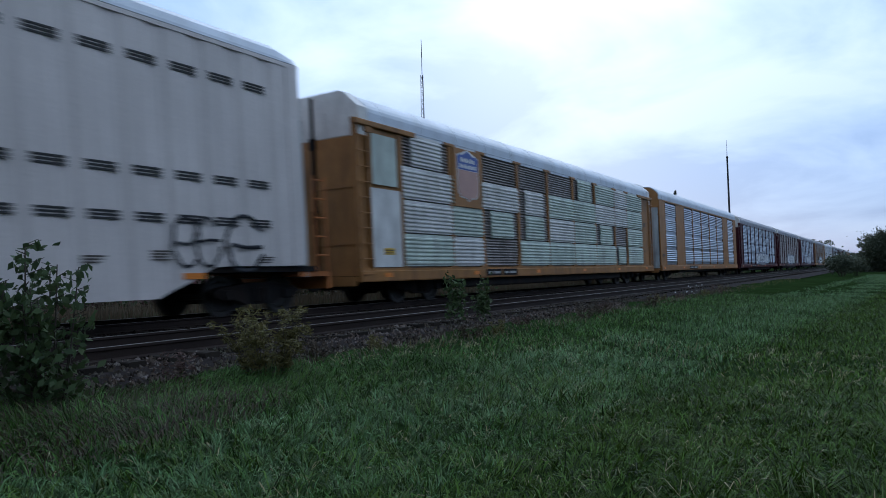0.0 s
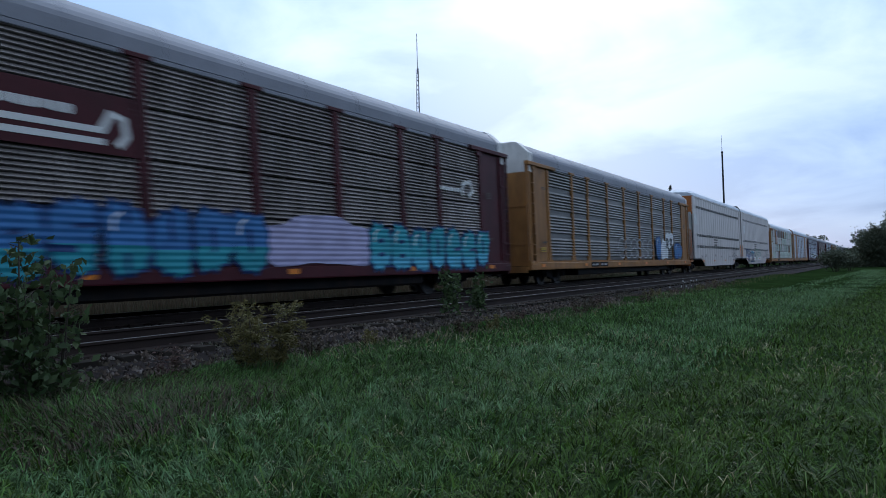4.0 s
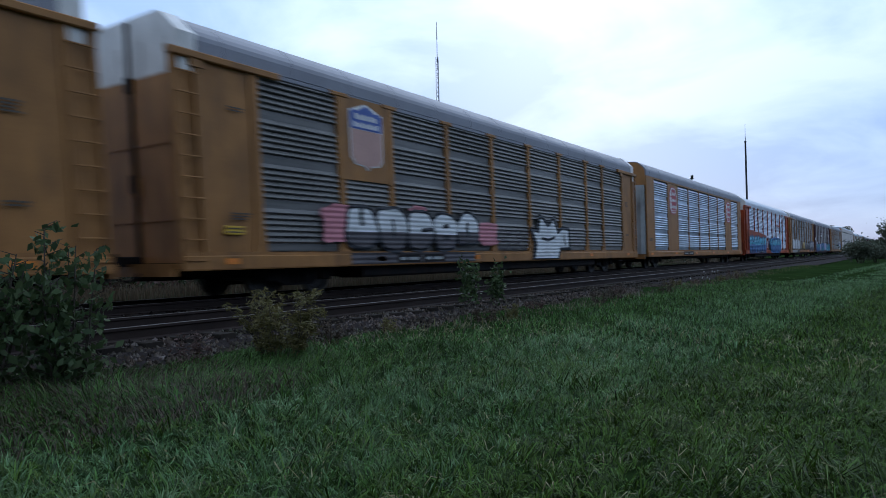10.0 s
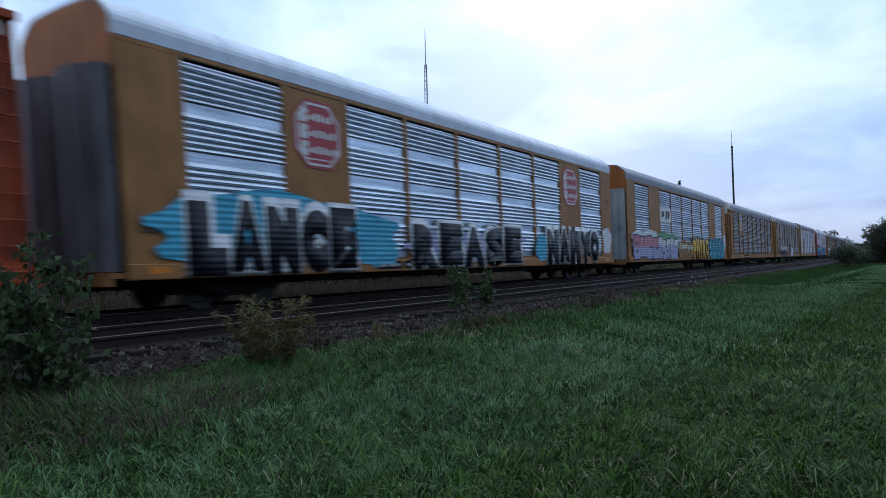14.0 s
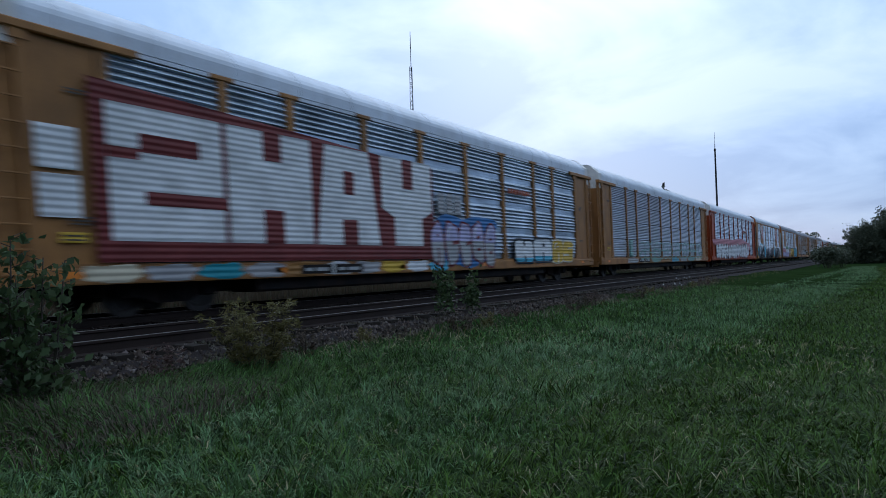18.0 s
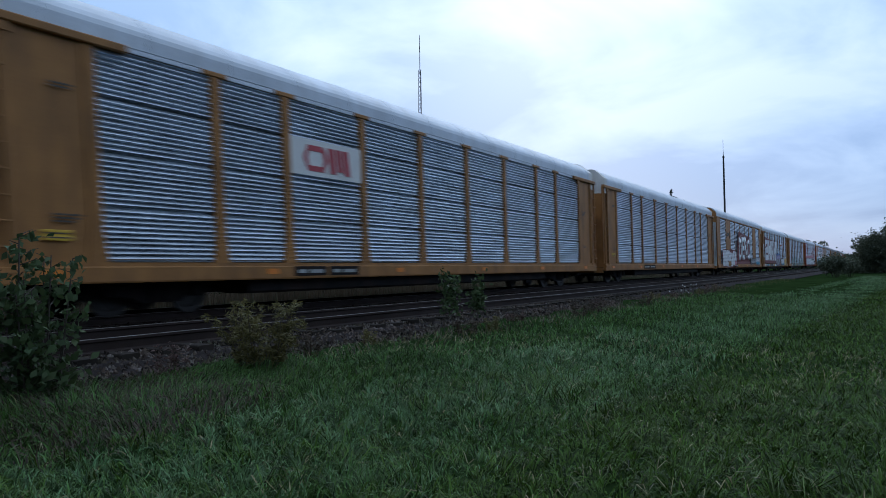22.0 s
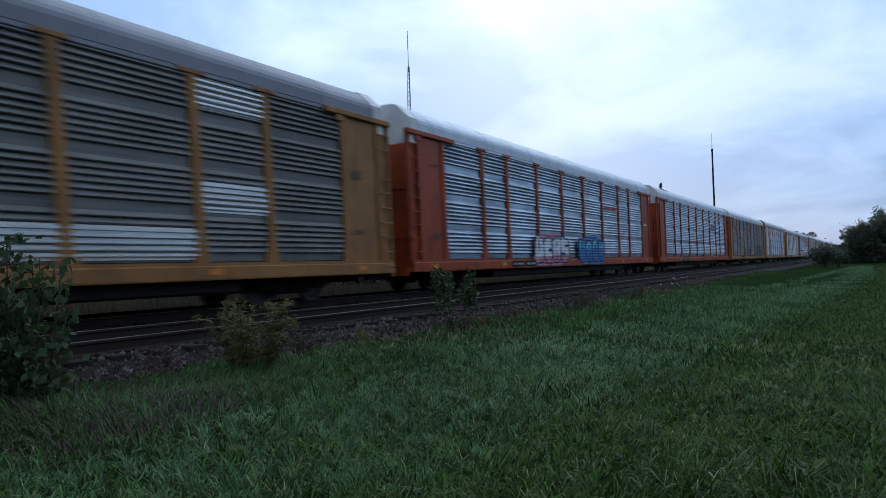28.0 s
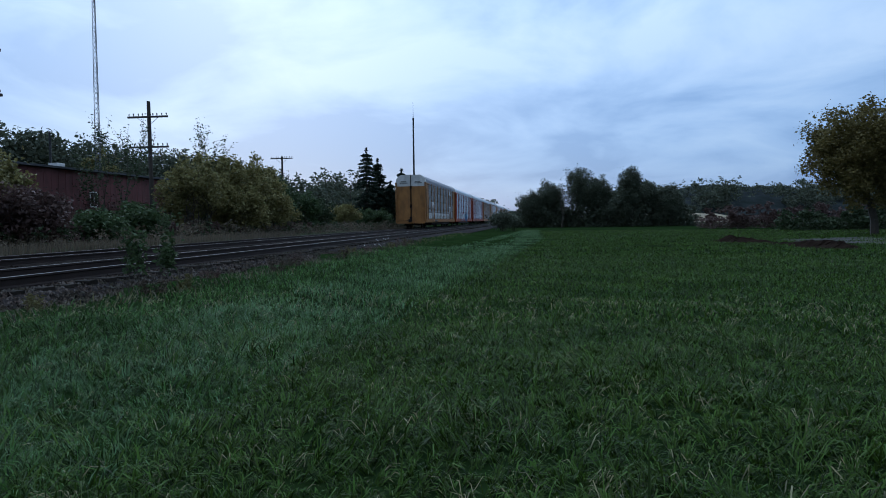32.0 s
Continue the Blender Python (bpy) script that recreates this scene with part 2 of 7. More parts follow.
RUST, GRIME = (0.10, 0.05, 0.028), (0.05, 0.045, 0.04)
M = {
    "yellow": surface("weathered_yellow_paint", (0.34, 0.160, 0.050), 0.55, stain=(0.13, 0.07, 0.032), stain_amount=0.65, spec=0.28),
    "tan": surface("weathered_tan_paint", (0.34, 0.162, 0.055), 0.55, stain=(0.17, 0.085, 0.035), stain_amount=0.4, spec=0.28),
    "orange": surface("red_orange_paint", (0.36, 0.060, 0.014), 0.5, stain=(0.09, 0.024, 0.016), stain_amount=0.7, spec=0.28),
    "brown": surface("faded_orange_brown_paint", (0.42, 0.14, 0.035), 0.55, stain=(0.14, 0.06, 0.03), stain_amount=0.5, spec=0.28),
    "maroon": surface("dark_maroon_paint", (0.070, 0.014, 0.020), 0.5, stain=(0.03, 0.014, 0.016), spec=0.18),
    "steel_dark": surface("dirty_galvanised_steel", (0.160, 0.154, 0.150), 0.5, 0.25, 0.2, 0.9, stain=(0.07, 0.07, 0.07), stain_amount=0.75, stain_scale=(0.22, 1, 5.0), vary=0.16),
    "steel_mid": surface("dull_galvanised_steel", (0.41, 0.465, 0.555), 0.34, 0.72, 0.16, 0.9, stain=(0.13, 0.14, 0.155), stain_amount=0.75, stain_scale=(0.22, 1, 5.0), vary=0.2),
    "steel_bright": surface("bright_galvanised_steel", (0.60, 0.675, 0.78), 0.30, 0.88, 0.14, 0.9, stain=(0.24, 0.27, 0.31), stain_amount=0.75, stain_scale=(0.22, 1, 5.0), vary=0.1),
    "steel_plain": surface("plain_galvanised_steel", (0.49, 0.555, 0.65), 0.32, 0.8, 0.15, 0.9, stain=(0.17, 0.19, 0.215), stain_amount=0.75, stain_scale=(0.22, 1, 5.0), vary=0.12),
    "steel_blue": surface("stained_blue_grey_steel", (0.38, 0.45, 0.54), 0.34, 0.75, 0.3, 0.9, stain=(0.08, 0.09, 0.105), stain_amount=0.75, stain_scale=(0.25, 1, 5.0), vary=0.1),
    "white_steel": surface("new_galvanised_steel", (0.86, 0.87, 0.88), 0.34, 0.5, 0.08, 0.9, stain=(0.5, 0.52, 0.54), stain_amount=0.3),
    "steel_brown": surface("brown_stained_steel", (0.235, 0.21, 0.205), 0.5, 0.45, 0.2, 0.9, stain=(0.07, 0.05, 0.045), stain_amount=0.5, vary=0.1),
    "roof_slate": surface("slate_blue_roof_steel", (0.22, 0.225, 0.265), 0.5, 0.2, 0.12, 0.7, stain=(0.16, 0.17, 0.2)),
    "roof_pale": surface("pale_galvanised_roof", (0.54, 0.59, 0.67), 0.45, 0.3, 0.12, 0.7, stain=(0.33, 0.34, 0.37)),
    "white": surface("weathered_white_paint", (0.68, 0.67, 0.66), 0.5, stain=(0.30, 0.29, 0.28), stain_amount=0.4),
    "silver": surface("warm_grey_painted_steel", (0.66, 0.60, 0.585), 0.5, 0.1, 0.08, 0.6, stain=(0.53, 0.48, 0.465), stain_amount=0.5, stain_scale=(3, 1, 0.2)),
    "grey_door": surface("grey_radial_door_steel", (0.42, 0.44, 0.45), 0.5, 0.2, stain=(0.14, 0.13, 0.12), stain_amount=0.7),
    "dark_door": surface("dark_radial_door_steel", (0.15, 0.15, 0.165), 0.5, 0.2, stain=(0.05, 0.045, 0.045), stain_amount=0.7, stain_scale=(3, 3, 0.3)),
    "mint": surface("faded_pale_green_paint", (0.55, 0.62, 0.56), 0.55, stain=(0.30, 0.30, 0.28), stain_amount=0.5, vary=0.06),
    "black": surface("black_running_gear", (0.014, 0.013, 0.014), 0.7, 0.0, stain=RUST, stain_amount=0.2, spec=0.12),
    "wheel": surface("worn_wheel_steel", (0.05, 0.045, 0.042), 0.45, 0.5),
    "rubber": surface("black_rubber_bellows", (0.012, 0.012, 0.018), 0.7, spec=0.2),
    "vent": surface("dark_louvre_slot", (0.02, 0.02, 0.022), 0.7),
    "reflector": surface("amber_reflector_tape", (0.72, 0.22, 0.02), 0.35, var=0.05),
    "label_white": surface("white_stencil_paint", (0.72, 0.72, 0.72), 0.6, var=0.06),
    "label_dark": surface("dark_stencil_paint", (0.07, 0.055, 0.045), 0.6, var=0.06),
    "red": surface("faded_red_enamel", (0.42, 0.045, 0.06), 0.5, var=0.1),
    "blue": surface("shield_blue_enamel", (0.05, 0.10, 0.38), 0.5, var=0.1),
    "pink": surface("faded_pink_enamel", (0.50, 0.30, 0.26), 0.55, var=0.1),
    "rail": surface("rusty_rail_web", (0.032, 0.023, 0.021), 0.7, 0.1, stain=(0.05, 0.033, 0.026), spec=0.15),
    "rail_head": surface("worn_rail_head", (0.20, 0.18, 0.17), 0.52, 0.4, var=0.2, scale=3, bump=0.02, stain=(0.05, 0.04, 0.035), stain_amount=0.7, spec=0.2),
    "tie": surface("creosoted_timber", (0.028, 0.023, 0.02), 0.85, scale=4, stain=(0.06, 0.05, 0.043), stain_scale=(1, 4, 1), vary=0.3, spec=0.08),
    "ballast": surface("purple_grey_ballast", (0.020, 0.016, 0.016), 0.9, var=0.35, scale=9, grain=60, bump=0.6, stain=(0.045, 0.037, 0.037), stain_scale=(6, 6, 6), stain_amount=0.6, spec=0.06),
    "stone": leafy("loose_ballast_stone", (0.120, 0.102, 0.098), 0.85, 0.9, 0.06, 0.5, 1.5),
    "stone_dark": leafy("dark_oily_ballast_stone", (0.050, 0.042, 0.042), 0.8, 0.9, 0.06),
    "soil": surface("grassy_soil", (0.018, 0.034, 0.011), 0.95, var=0.35, scale=0.6, grain=18, bump=0.5, stain=(0.024, 0.040, 0.012), stain_scale=(0.5, 0.5, 0.5), stain_amount=0.5, spec=0.0),
    "dirt": surface("dark_turned_earth", (0.026, 0.018, 0.014), 0.95, var=0.35, scale=3, bump=0.8, stain=(0.02, 0.015, 0.012), spec=0.0),
    "gravel": surface("pale_grey_gravel", (0.10, 0.095, 0.095), 0.9, stain=(0.07, 0.065, 0.06), spec=0.0),
    # slope colour turned bluish grey to stand for haze over the ridge
    "far_wood": surface("haze_blued_wooded_slope", (0.034, 0.040, 0.042), 0.95, var=0.5, scale=0.08, grain=0.6, bump=1.0, stain=(0.018, 0.026, 0.02), stain_scale=(0.03, 0.03, 0.03), spec=0.0),
    "field": surface("mown_straw_field", (0.24, 0.19, 0.115), 0.95, stain=(0.14, 0.13, 0.07)),
    "barn": surface("red_brown_siding", (0.145, 0.046, 0.046), 0.75, stain=(0.05, 0.018, 0.018), stain_amount=0.6),
    "barn_roof": surface("dark_metal_roof", (0.05, 0.052, 0.06), 0.6, 0.2),
    "pole": surface("dark_weathered_pole_wood", (0.05, 0.04, 0.034), 0.85, scale=5, stain=(0.09, 0.08, 0.07), stain_scale=(6, 6, 0.4)),
    "bark": surface("grey_brown_bark", (0.06, 0.048, 0.038), 0.9, scale=6, bump=0.6),
    "galv": surface("galvanised_mast_steel", (0.14, 0.145, 0.16), 0.5, 0.4),
    "dark_metal": surface("black_painted_mast", (0.02, 0.02, 0.022), 0.5, 0.2),
    "glassy": surface("brown_glass_insulator", (0.04, 0.03, 0.03), 0.2),
    "leaf": leafy("green_leaves", (0.062, 0.100, 0.046)),
    "leaf_dark": leafy("dark_green_leaves", (0.046, 0.070, 0.036)),
    # leaf green paled, with the haze of distance put into the colour
    "leaf_far": leafy("haze_paled_green_leaves", (0.084, 0.104, 0.076)),
    "leaf_yellow": leafy("yellowing_leaves", (0.205, 0.200, 0.085)),
    "leaf_tree": leafy("bronze_green_leaves", (0.150, 0.130, 0.046)),
    "leaf_red": leafy("purple_brown_leaves", (0.100, 0.068, 0.066)),
    "leaf_willow": leafy("grey_green_willow_leaves", (0.125, 0.155, 0.095)),
    "needle": leafy("blue_green_needles", (0.020, 0.036, 0.026)),
    "grass": leafy("grass_blades", (0.072, 0.148, 0.040), 0.8, 0.5, 0.15, 0.35, 0.8),
    "grass_lawn": leafy("dark_lawn_blades", (0.064, 0.120, 0.021), 0.8, 0.5, 0.12, 0.4, 0.6),
    "grass_dry": leafy("dry_grass_blades", (0.26, 0.25, 0.15), 0.45, 0.5, 0.2),
    "grass_blue": leafy("blue_green_grass_blades", (0.138, 0.240, 0.118), 0.6, 0.5, 0.15, 0.35, 0.9),
    "weed": leafy("olive_weed_leaves", (0.125, 0.118, 0.050)),
    "weed_pale": leafy("dry_brown_weeds", (0.150, 0.130, 0.100)),
    "weed_dark": leafy("dark_dry_weeds", (0.070, 0.056, 0.044)),
}


def paint(name, col):
    """Spray paint that follows the ribs below it: fine horizontal relief."""
    m = surface(name, col, 0.5, var=0.16, scale=1.2, stain=[c * 0.55 for c in col], stain_amount=0.45, stain_scale=(1, 1, 3))
    n, l = m.node_tree.nodes, m.node_tree.links
    tc, wv, bp = n.new("ShaderNodeTexCoord"), n.new("ShaderNodeTexWave"), n.new("ShaderNodeBump")
    wv.wave_type, wv.bands_direction = "BANDS", "Z"
    wv.inputs["Scale"].default_value, wv.inputs["Distortion"].default_value = 2.49, 0.0
    bp.inputs["Strength"].default_value, bp.inputs["Distance"].default_value = 0.45, 0.03
    l.new(tc.outputs["Object"], wv.inputs["Vector"])
    l.new(wv.outputs["Fac"], bp.inputs["Height"])
    l.new(bp.outputs[0], n["Principled BSDF"].inputs["Normal"])
    n["Principled BSDF"].inputs["Specular IOR Level"].default_value = 0.2
    return m


P = {k: paint("spray_paint_" + k, c) for k, c in {
    "white": (0.70, 0.72, 0.75), "black": (0.02, 0.022, 0.03), "blue": (0.05, 0.17, 0.42), "sky": (0.10, 0.42, 0.60), "navy": (0.02, 0.05, 0.16),
    "teal": (0.04, 0.30, 0.38), "yellow": (0.62, 0.40, 0.05), "maroon": (0.17, 0.035, 0.035), "grey": (0.38, 0.38, 0.40), "lilac": (0.42, 0.40, 0.62),
    "green": (0.18, 0.36, 0.20), "pink": (0.55, 0.22, 0.26), "mint": (0.22, 0.40, 0.36), "cream": (0.62, 0.56, 0.42), "rust": (0.34, 0.17, 0.05), "stain": (0.10, 0.09, 0.10)}.items()}


# ---------------- mesh helpers ----------------
def mesh(name, verts, faces, smooth=False):
    me = bpy.data.meshes.new(name)
    me.from_pydata([tuple(v) for v in verts], [], [tuple(f) for f in faces])
    if smooth:
        me.shade_smooth()
    me.update()
    return me


class Shape:
    """A list of vertices and faces to which simple solids are added."""

    def __init__(self):
        self.v, self.f = [], []

    def add(self, verts, faces):
        k = len(self.v)
        self.v += [tuple(p) for p in verts]
        self.f += [tuple(i + k for i in f) for f in faces]
        return self

    def box(self, x0, x1, y0, y1, z0, z1, c=0.0):
        """A box; c: chamfer of its edges along the longest side."""
        if c:
            d = (x1 - x0, y1 - y0, z1 - z0)
            ax = d.index(max(d))
            lo, hi = [x0, y0, z0], [x1, y1, z1]
            a, b = [k for k in range(3) if k != ax]
            ring = [(lo[a] + c, lo[b]), (hi[a] - c, lo[b]), (hi[a], lo[b] + c), (hi[a], hi[b] - c), (hi[a] - c, hi[b]), (lo[a] + c, hi[b]), (lo[a], hi[b] - c), (lo[a], lo[b] + c)]
            vs = []
            for e in (lo[ax], hi[ax]):
                for p, q in ring:
                    w = [0, 0, 0]
                    w[ax], w[a], w[b] = e, p, q
                    vs.append(w)
            fs = [(i, (i + 1) % 8, 8 + (i + 1) % 8, 8 + i) for i in range(8)] + [tuple(range(7, -1, -1)), tuple(range(8, 16))]
            return self.add(vs, fs)
        return self.add([(x0, y0, z0), (x1, y0, z0), (x1, y1, z0), (x0, y1, z0), (x0, y0, z1), (x1, y0, z1), (x1, y1, z1), (x0, y1, z1)],
                        [(3, 2, 1, 0), (4, 5, 6, 7), (0, 1, 5, 4), (1, 2, 6, 5), (2, 3, 7, 6), (3, 0, 4, 7)])

    def prism(self, ring, x0, x1, caps=True):
        """A closed (y, z) outline drawn out along x."""
        n = len(ring)
        vs = [(x0, y, z) for y, z in ring] + [(x1, y, z) for y, z in ring]
        fs = [(i, (i + 1) % n, n + (i + 1) % n, n + i) for i in range(n)]
        if caps:
            fs += [tuple(range(n - 1, -1, -1)), tuple(range(n, 2 * n))]
        return self.add(vs, fs)

    def slab(self, ring, y0, y1):
        """A closed (x, z) outline with thickness from y0 to y1."""
        n = len(ring)
        vs = [(x, y0, z) for x, z in ring] + [(x, y1, z) for x, z in ring]
        return self.add(vs, [(i, (i + 1) % n, n + (i + 1) % n, n + i) for i in range(n)] + [tuple(range(n - 1, -1, -1)), tuple(range(n, 2 * n))])

    def tube(self, a, b, r0, r1=None, n=6):
        """A round bar from a to b."""
        a, b = Vector(a), Vector(b)
        r1 = r0 if r1 is None else r1
        d = (b - a).normalized()
        u = d.orthogonal().normalized()
        w = d.cross(u)
        ring = [(math.cos(2 * math.pi * i / n), math.sin(2 * math.pi * i / n)) for i in range(n)]
        vs = [a + r0 * (c * u + s * w) for c, s in ring] + [b + r1 * (c * u + s * w) for c, s in ring]
        return self.add(vs, [(i, (i + 1) % n, n + (i + 1) % n, n + i) for i in range(n)] + [tuple(range(n - 1, -1, -1)), tuple(range(n, 2 * n))])

    def lathe(self, rings, n=16):
        """Rings of (y, radius) round the y axis, closed at both ends."""
        vs = [(r * math.cos(2 * math.pi * i / n), y, r * math.sin(2 * math.pi * i / n)) for y, r in rings for i in range(n)]
        fs = [(k * n + i, k * n + (i + 1) % n, (k + 1) * n + (i + 1) % n, (k + 1) * n + i) for k in range(len(rings) - 1) for i in range(n)]
        return self.add(vs, fs + [tuple(range(n - 1, -1, -1)), tuple(range((len(rings) - 1) * n, len(rings) * n))])

    def done(self, name, smooth=False):
        return mesh(name, self.v, self.f, smooth)


def part(name, me, material, parent=None, label="", m=None):
    """Links a mesh (shared or not) as one object under a thing or part, with its own material."""
    ob = new(name, me)
    if not me.materials:
        me.materials.append(None)
    ob.material_slots[0].link = "OBJECT"
    ob.material_slots[0].material = material
    if parent:
        ob.parent = parent
    if m:
        ob.matrix_local = m
    if label:
        tagged(ob, label)
    return ob


def thing(name, label, category, group="", kind="", m=None):
    ob = new(name)
    ob.empty_display_size = 0.3
    if m:
        ob.matrix_world = m
    return tagged(ob, label, category, group, kind)

# ---------------- the train ----------------
TRACK = pose(0, RAIL_Y + 0.755, RAIL_Z)
CAR, UNIT = 28.0, 22.1           # length over couplers of a rack car and of an articulated unit
HALF = 13.35                      # half length of a car body
POSTS = {"post": (-11.4, -8.75, -6.8, -4.05, -1.35, 1.35, 4.05, 6.8, 8.75, 11.4), "flush": (-11.5, -8.75, -6.7, -4.15, -1.4, 1.4, 4.15, 6.7, 8.75, 11.5)}
SILL_Z, PANEL_Z0, PANEL_Z1 = 0.62, 1.0, 4.82
FAR = Matrix.Rotation(math.pi, 4, "Z")
made = {}


def once(key, build):
    """Mesh data shared by alike pieces."""
    if key not in made:
        made[key] = build()
    return made[key]


def panel_mesh(width, style):
    """One ribbed steel sheet between two posts, its outer side towards -y."""
    pts = [(0.0, PANEL_Z0)]
    tiers = 4
    th = (PANEL_Z1 - PANEL_Z0) / tiers
    for k in range(tiers):
        z = PANEL_Z0 + k * th
        ribs, pitch, start, out = (6, 0.126, 0.17, 0.056) if style == "grouped" else (10, 0.092, 0.02, 0.052)
        for r in range(ribs):
            a = z + start + r * pitch
            pts += [(0.0, a), (-out * 0.8, a + pitch * 0.12), (-out, a + pitch * 0.26), (-out * 0.88, a + pitch * 0.40), (-0.003, a + pitch * 0.97)]
        if style == "seamed" and k < tiers - 1:
            e = z + th
            pts += [(0.0, e - 0.024), (0.09, e - 0.022), (0.09, e + 0.016), (0.0, e + 0.018)]
    pts.append((0.0, PANEL_Z1))
    s = Shape()
    n = len(pts)
    w = width / 2
    vs = [(-w, y, z) for y, z in pts] + [(w, y, z) for y, z in pts]
    s.add(vs, [(i, n + i, n + i + 1, i + 1) for i in range(n - 1)])
    s.box(-w, w, 0.095, 0.11, PANEL_Z0, PANEL_Z1)
    return s.done("ribbed_panel")


def post_mesh(style):
    s = Shape()
    if style == "post":      # flared foot, cap at the eave
        s.slab([(-0.20, 0.97), (0.20, 0.97), (0.19, 1.06), (0.115, 1.55), (0.115, 4.74), (-0.115, 4.74), (-0.115, 1.55), (-0.19, 1.06)], -1.594, -1.48)
        s.box(-0.30, 0.30, -1.615, -1.47, 4.74, 4.84, 0.015)
        s.box(-0.05, 0.05, -1.606, -1.594, 1.10, 4.70, 0.005)
    else:
        s.box(-0.09, 0.09, -1.585, -1.47, 0.97, 4.96, 0.02)
    return s.done("post")


def roof_ring(z0, y0, top, thick=0.05):
    """Roof section with bevelled shoulders: its outer line, then the inner one back."""
    h = top - z0
    left = [(1.0, 0.0), (1.0, 0.16), (1.0, 0.30), (0.985, 0.42), (0.94, 0.55), (0.86, 0.70), (0.74, 0.88), (0.64, 0.945), (0.35, 0.985)]
    out = [(-y0 * a, z0 + h * b) for a, b in left] + [(0.0, top)] + [(y0 * a, z0 + h * b) for a, b in reversed(left)]
    return out + [(y * 0.965, z - thick) for y, z in reversed(out)]


def roof_mesh(half, z0, y0, top):
    s = Shape().prism(roof_ring(z0, y0, top), -half, half)
    return s.done("roof")


def roof_seams(roof, half, z0, y0, top, material, key, step=1.3):
    """Raised seams across a roof, each a part of it."""
    out = roof_ring(z0, y0, top)[:19]
    ring = [(y * 1.003, z + 0.004) for y, z in out] + [(y * 0.99, z - 0.015) for y, z in reversed(out)]
    me = once(("seam", key), lambda: Shape().prism(ring, -0.03, 0.03).done("roof_seam"))
    x = -half + 0.65
    while x < half:
        part("roof_seam", me, material, roof, m=pose(x, 0, 0))
        x += step


def cap_mesh(z0, z1, y0, top):
    """The upper part of the end wall, under the roof's outline."""
    out = [(y * 0.97, z - 0.03) for y, z in roof_ring(z0, y0, top)[:19]]
    return Shape().prism([(-y0 * 0.97, z1)] + out + [(y0 * 0.97, z1)], -0.04, 0.04).done("end_cap")


def hood_mesh():
    """The angular hood over the end doors, which wraps round the roof's end."""
    ring = [(-1.575, 4.46), (-1.575, 5.20), (-1.10, 5.63), (-0.92, 5.67), (0.92, 5.67), (1.10, 5.63), (1.575, 5.20), (1.575, 4.46)]
    s = Shape().prism(ring, -0.38, 0.045)
    for y in (-1.2, -0.42, 0.42, 1.2):       # stiffening ribs down the face
        s.box(0.045, 0.062, y - 0.03, y + 0.03, 4.5, 5.15)
    return s.done("end_hood")


def leaf_mesh(style):
    s = Shape()
    if style == "post":
        s.box(-0.05, 0.05, 0.05, 1.50, 0.78, 4.45, 0.03)
        for z in (1.6, 3.1):
            s.box(-0.075, -0.04, 0.12, 1.42, z, z + 0.07)
        s.box(-0.08, -0.04, 0.10, 0.20, 2.1, 2.5)
    else:                    # radial door leaf with upright folds
        ring = []
        for i in range(9):
            a = i / 8
            ring.append((0.05 + 1.45 * a, -0.16 - 0.42 * math.sin(a * math.pi / 2) * (1 - a) * 1.8 - (0.05 if i % 2 else 0)))
        pts = [(x, y, z) for z in (0.78, 4.45) for y, x in ring] + [(x + 0.05, y, z) for z in (0.78, 4.45) for y, x in ring]
        n = 9
        f = [(i, i + 1, n + i + 1, n + i) for i in range(8)] + [(3 * n + i, 3 * n + i + 1, 2 * n + i + 1, 2 * n + i) for i in range(8)]
        f += [(n + i, n + i + 1, 3 * n + i + 1, 3 * n + i) for i in range(8)] + [(2 * n + i, 2 * n + i + 1, i + 1, i) for i in range(8)]
        f += [(0, n, 3 * n, 2 * n), (n - 1, 3 * n - 1, 4 * n - 1, 2 * n - 1)]
        s.add(pts, f)
    return s.done("door_leaf")


def ladder_mesh():
    s = Shape()
    for x in (-0.24, 0.24):
        s.box(x - 0.03, x + 0.03, -1.62, -1.56, 0.62, 4.70, 0.008)
    for k in range(10):
        z = 0.80 + 0.40 * k
        s.box(-0.24, 0.24, -1.66, -1.63, z, z + 0.03, 0.006)
        for x in (-0.22, 0.22):
            s.box(x - 0.015, x + 0.015, -1.655, -1.60, z, z + 0.025)
    return s.done("ladder")


def wheel_mesh():
    return Shape().lathe([(-0.07, 0.10), (-0.07, 0.30), (-0.075, 0.34), (-0.075, 0.42), (0.05, 0.425), (0.055, 0.45), (0.085, 0.45), (0.085, 0.34), (0.05, 0.30), (0.05, 0.10)], 20).done("wheel")


def side_frame_mesh():
    s = Shape()
    s.slab([(-1.25, 0.52), (-1.15, 0.38), (-0.70, 0.36), (-0.42, 0.22), (0.42, 0.22), (0.70, 0.36), (1.15, 0.38), (1.25, 0.52), (1.10, 0.60), (0.55, 0.66), (0.30, 0.70), (-0.30, 0.70), (-0.55, 0.66), (-1.10, 0.60)], -1.10, -0.94)
    for x in (-0.87, 0.87):
        s.box(x - 0.16, x + 0.16, -1.16, -1.08, 0.32, 0.56, 0.03)
    for x in (-0.16, 0, 0.16):
        s.tube((x, -1.12, 0.28), (x, -1.12, 0.58), 0.06, n=8)
    return s.done("side_frame")


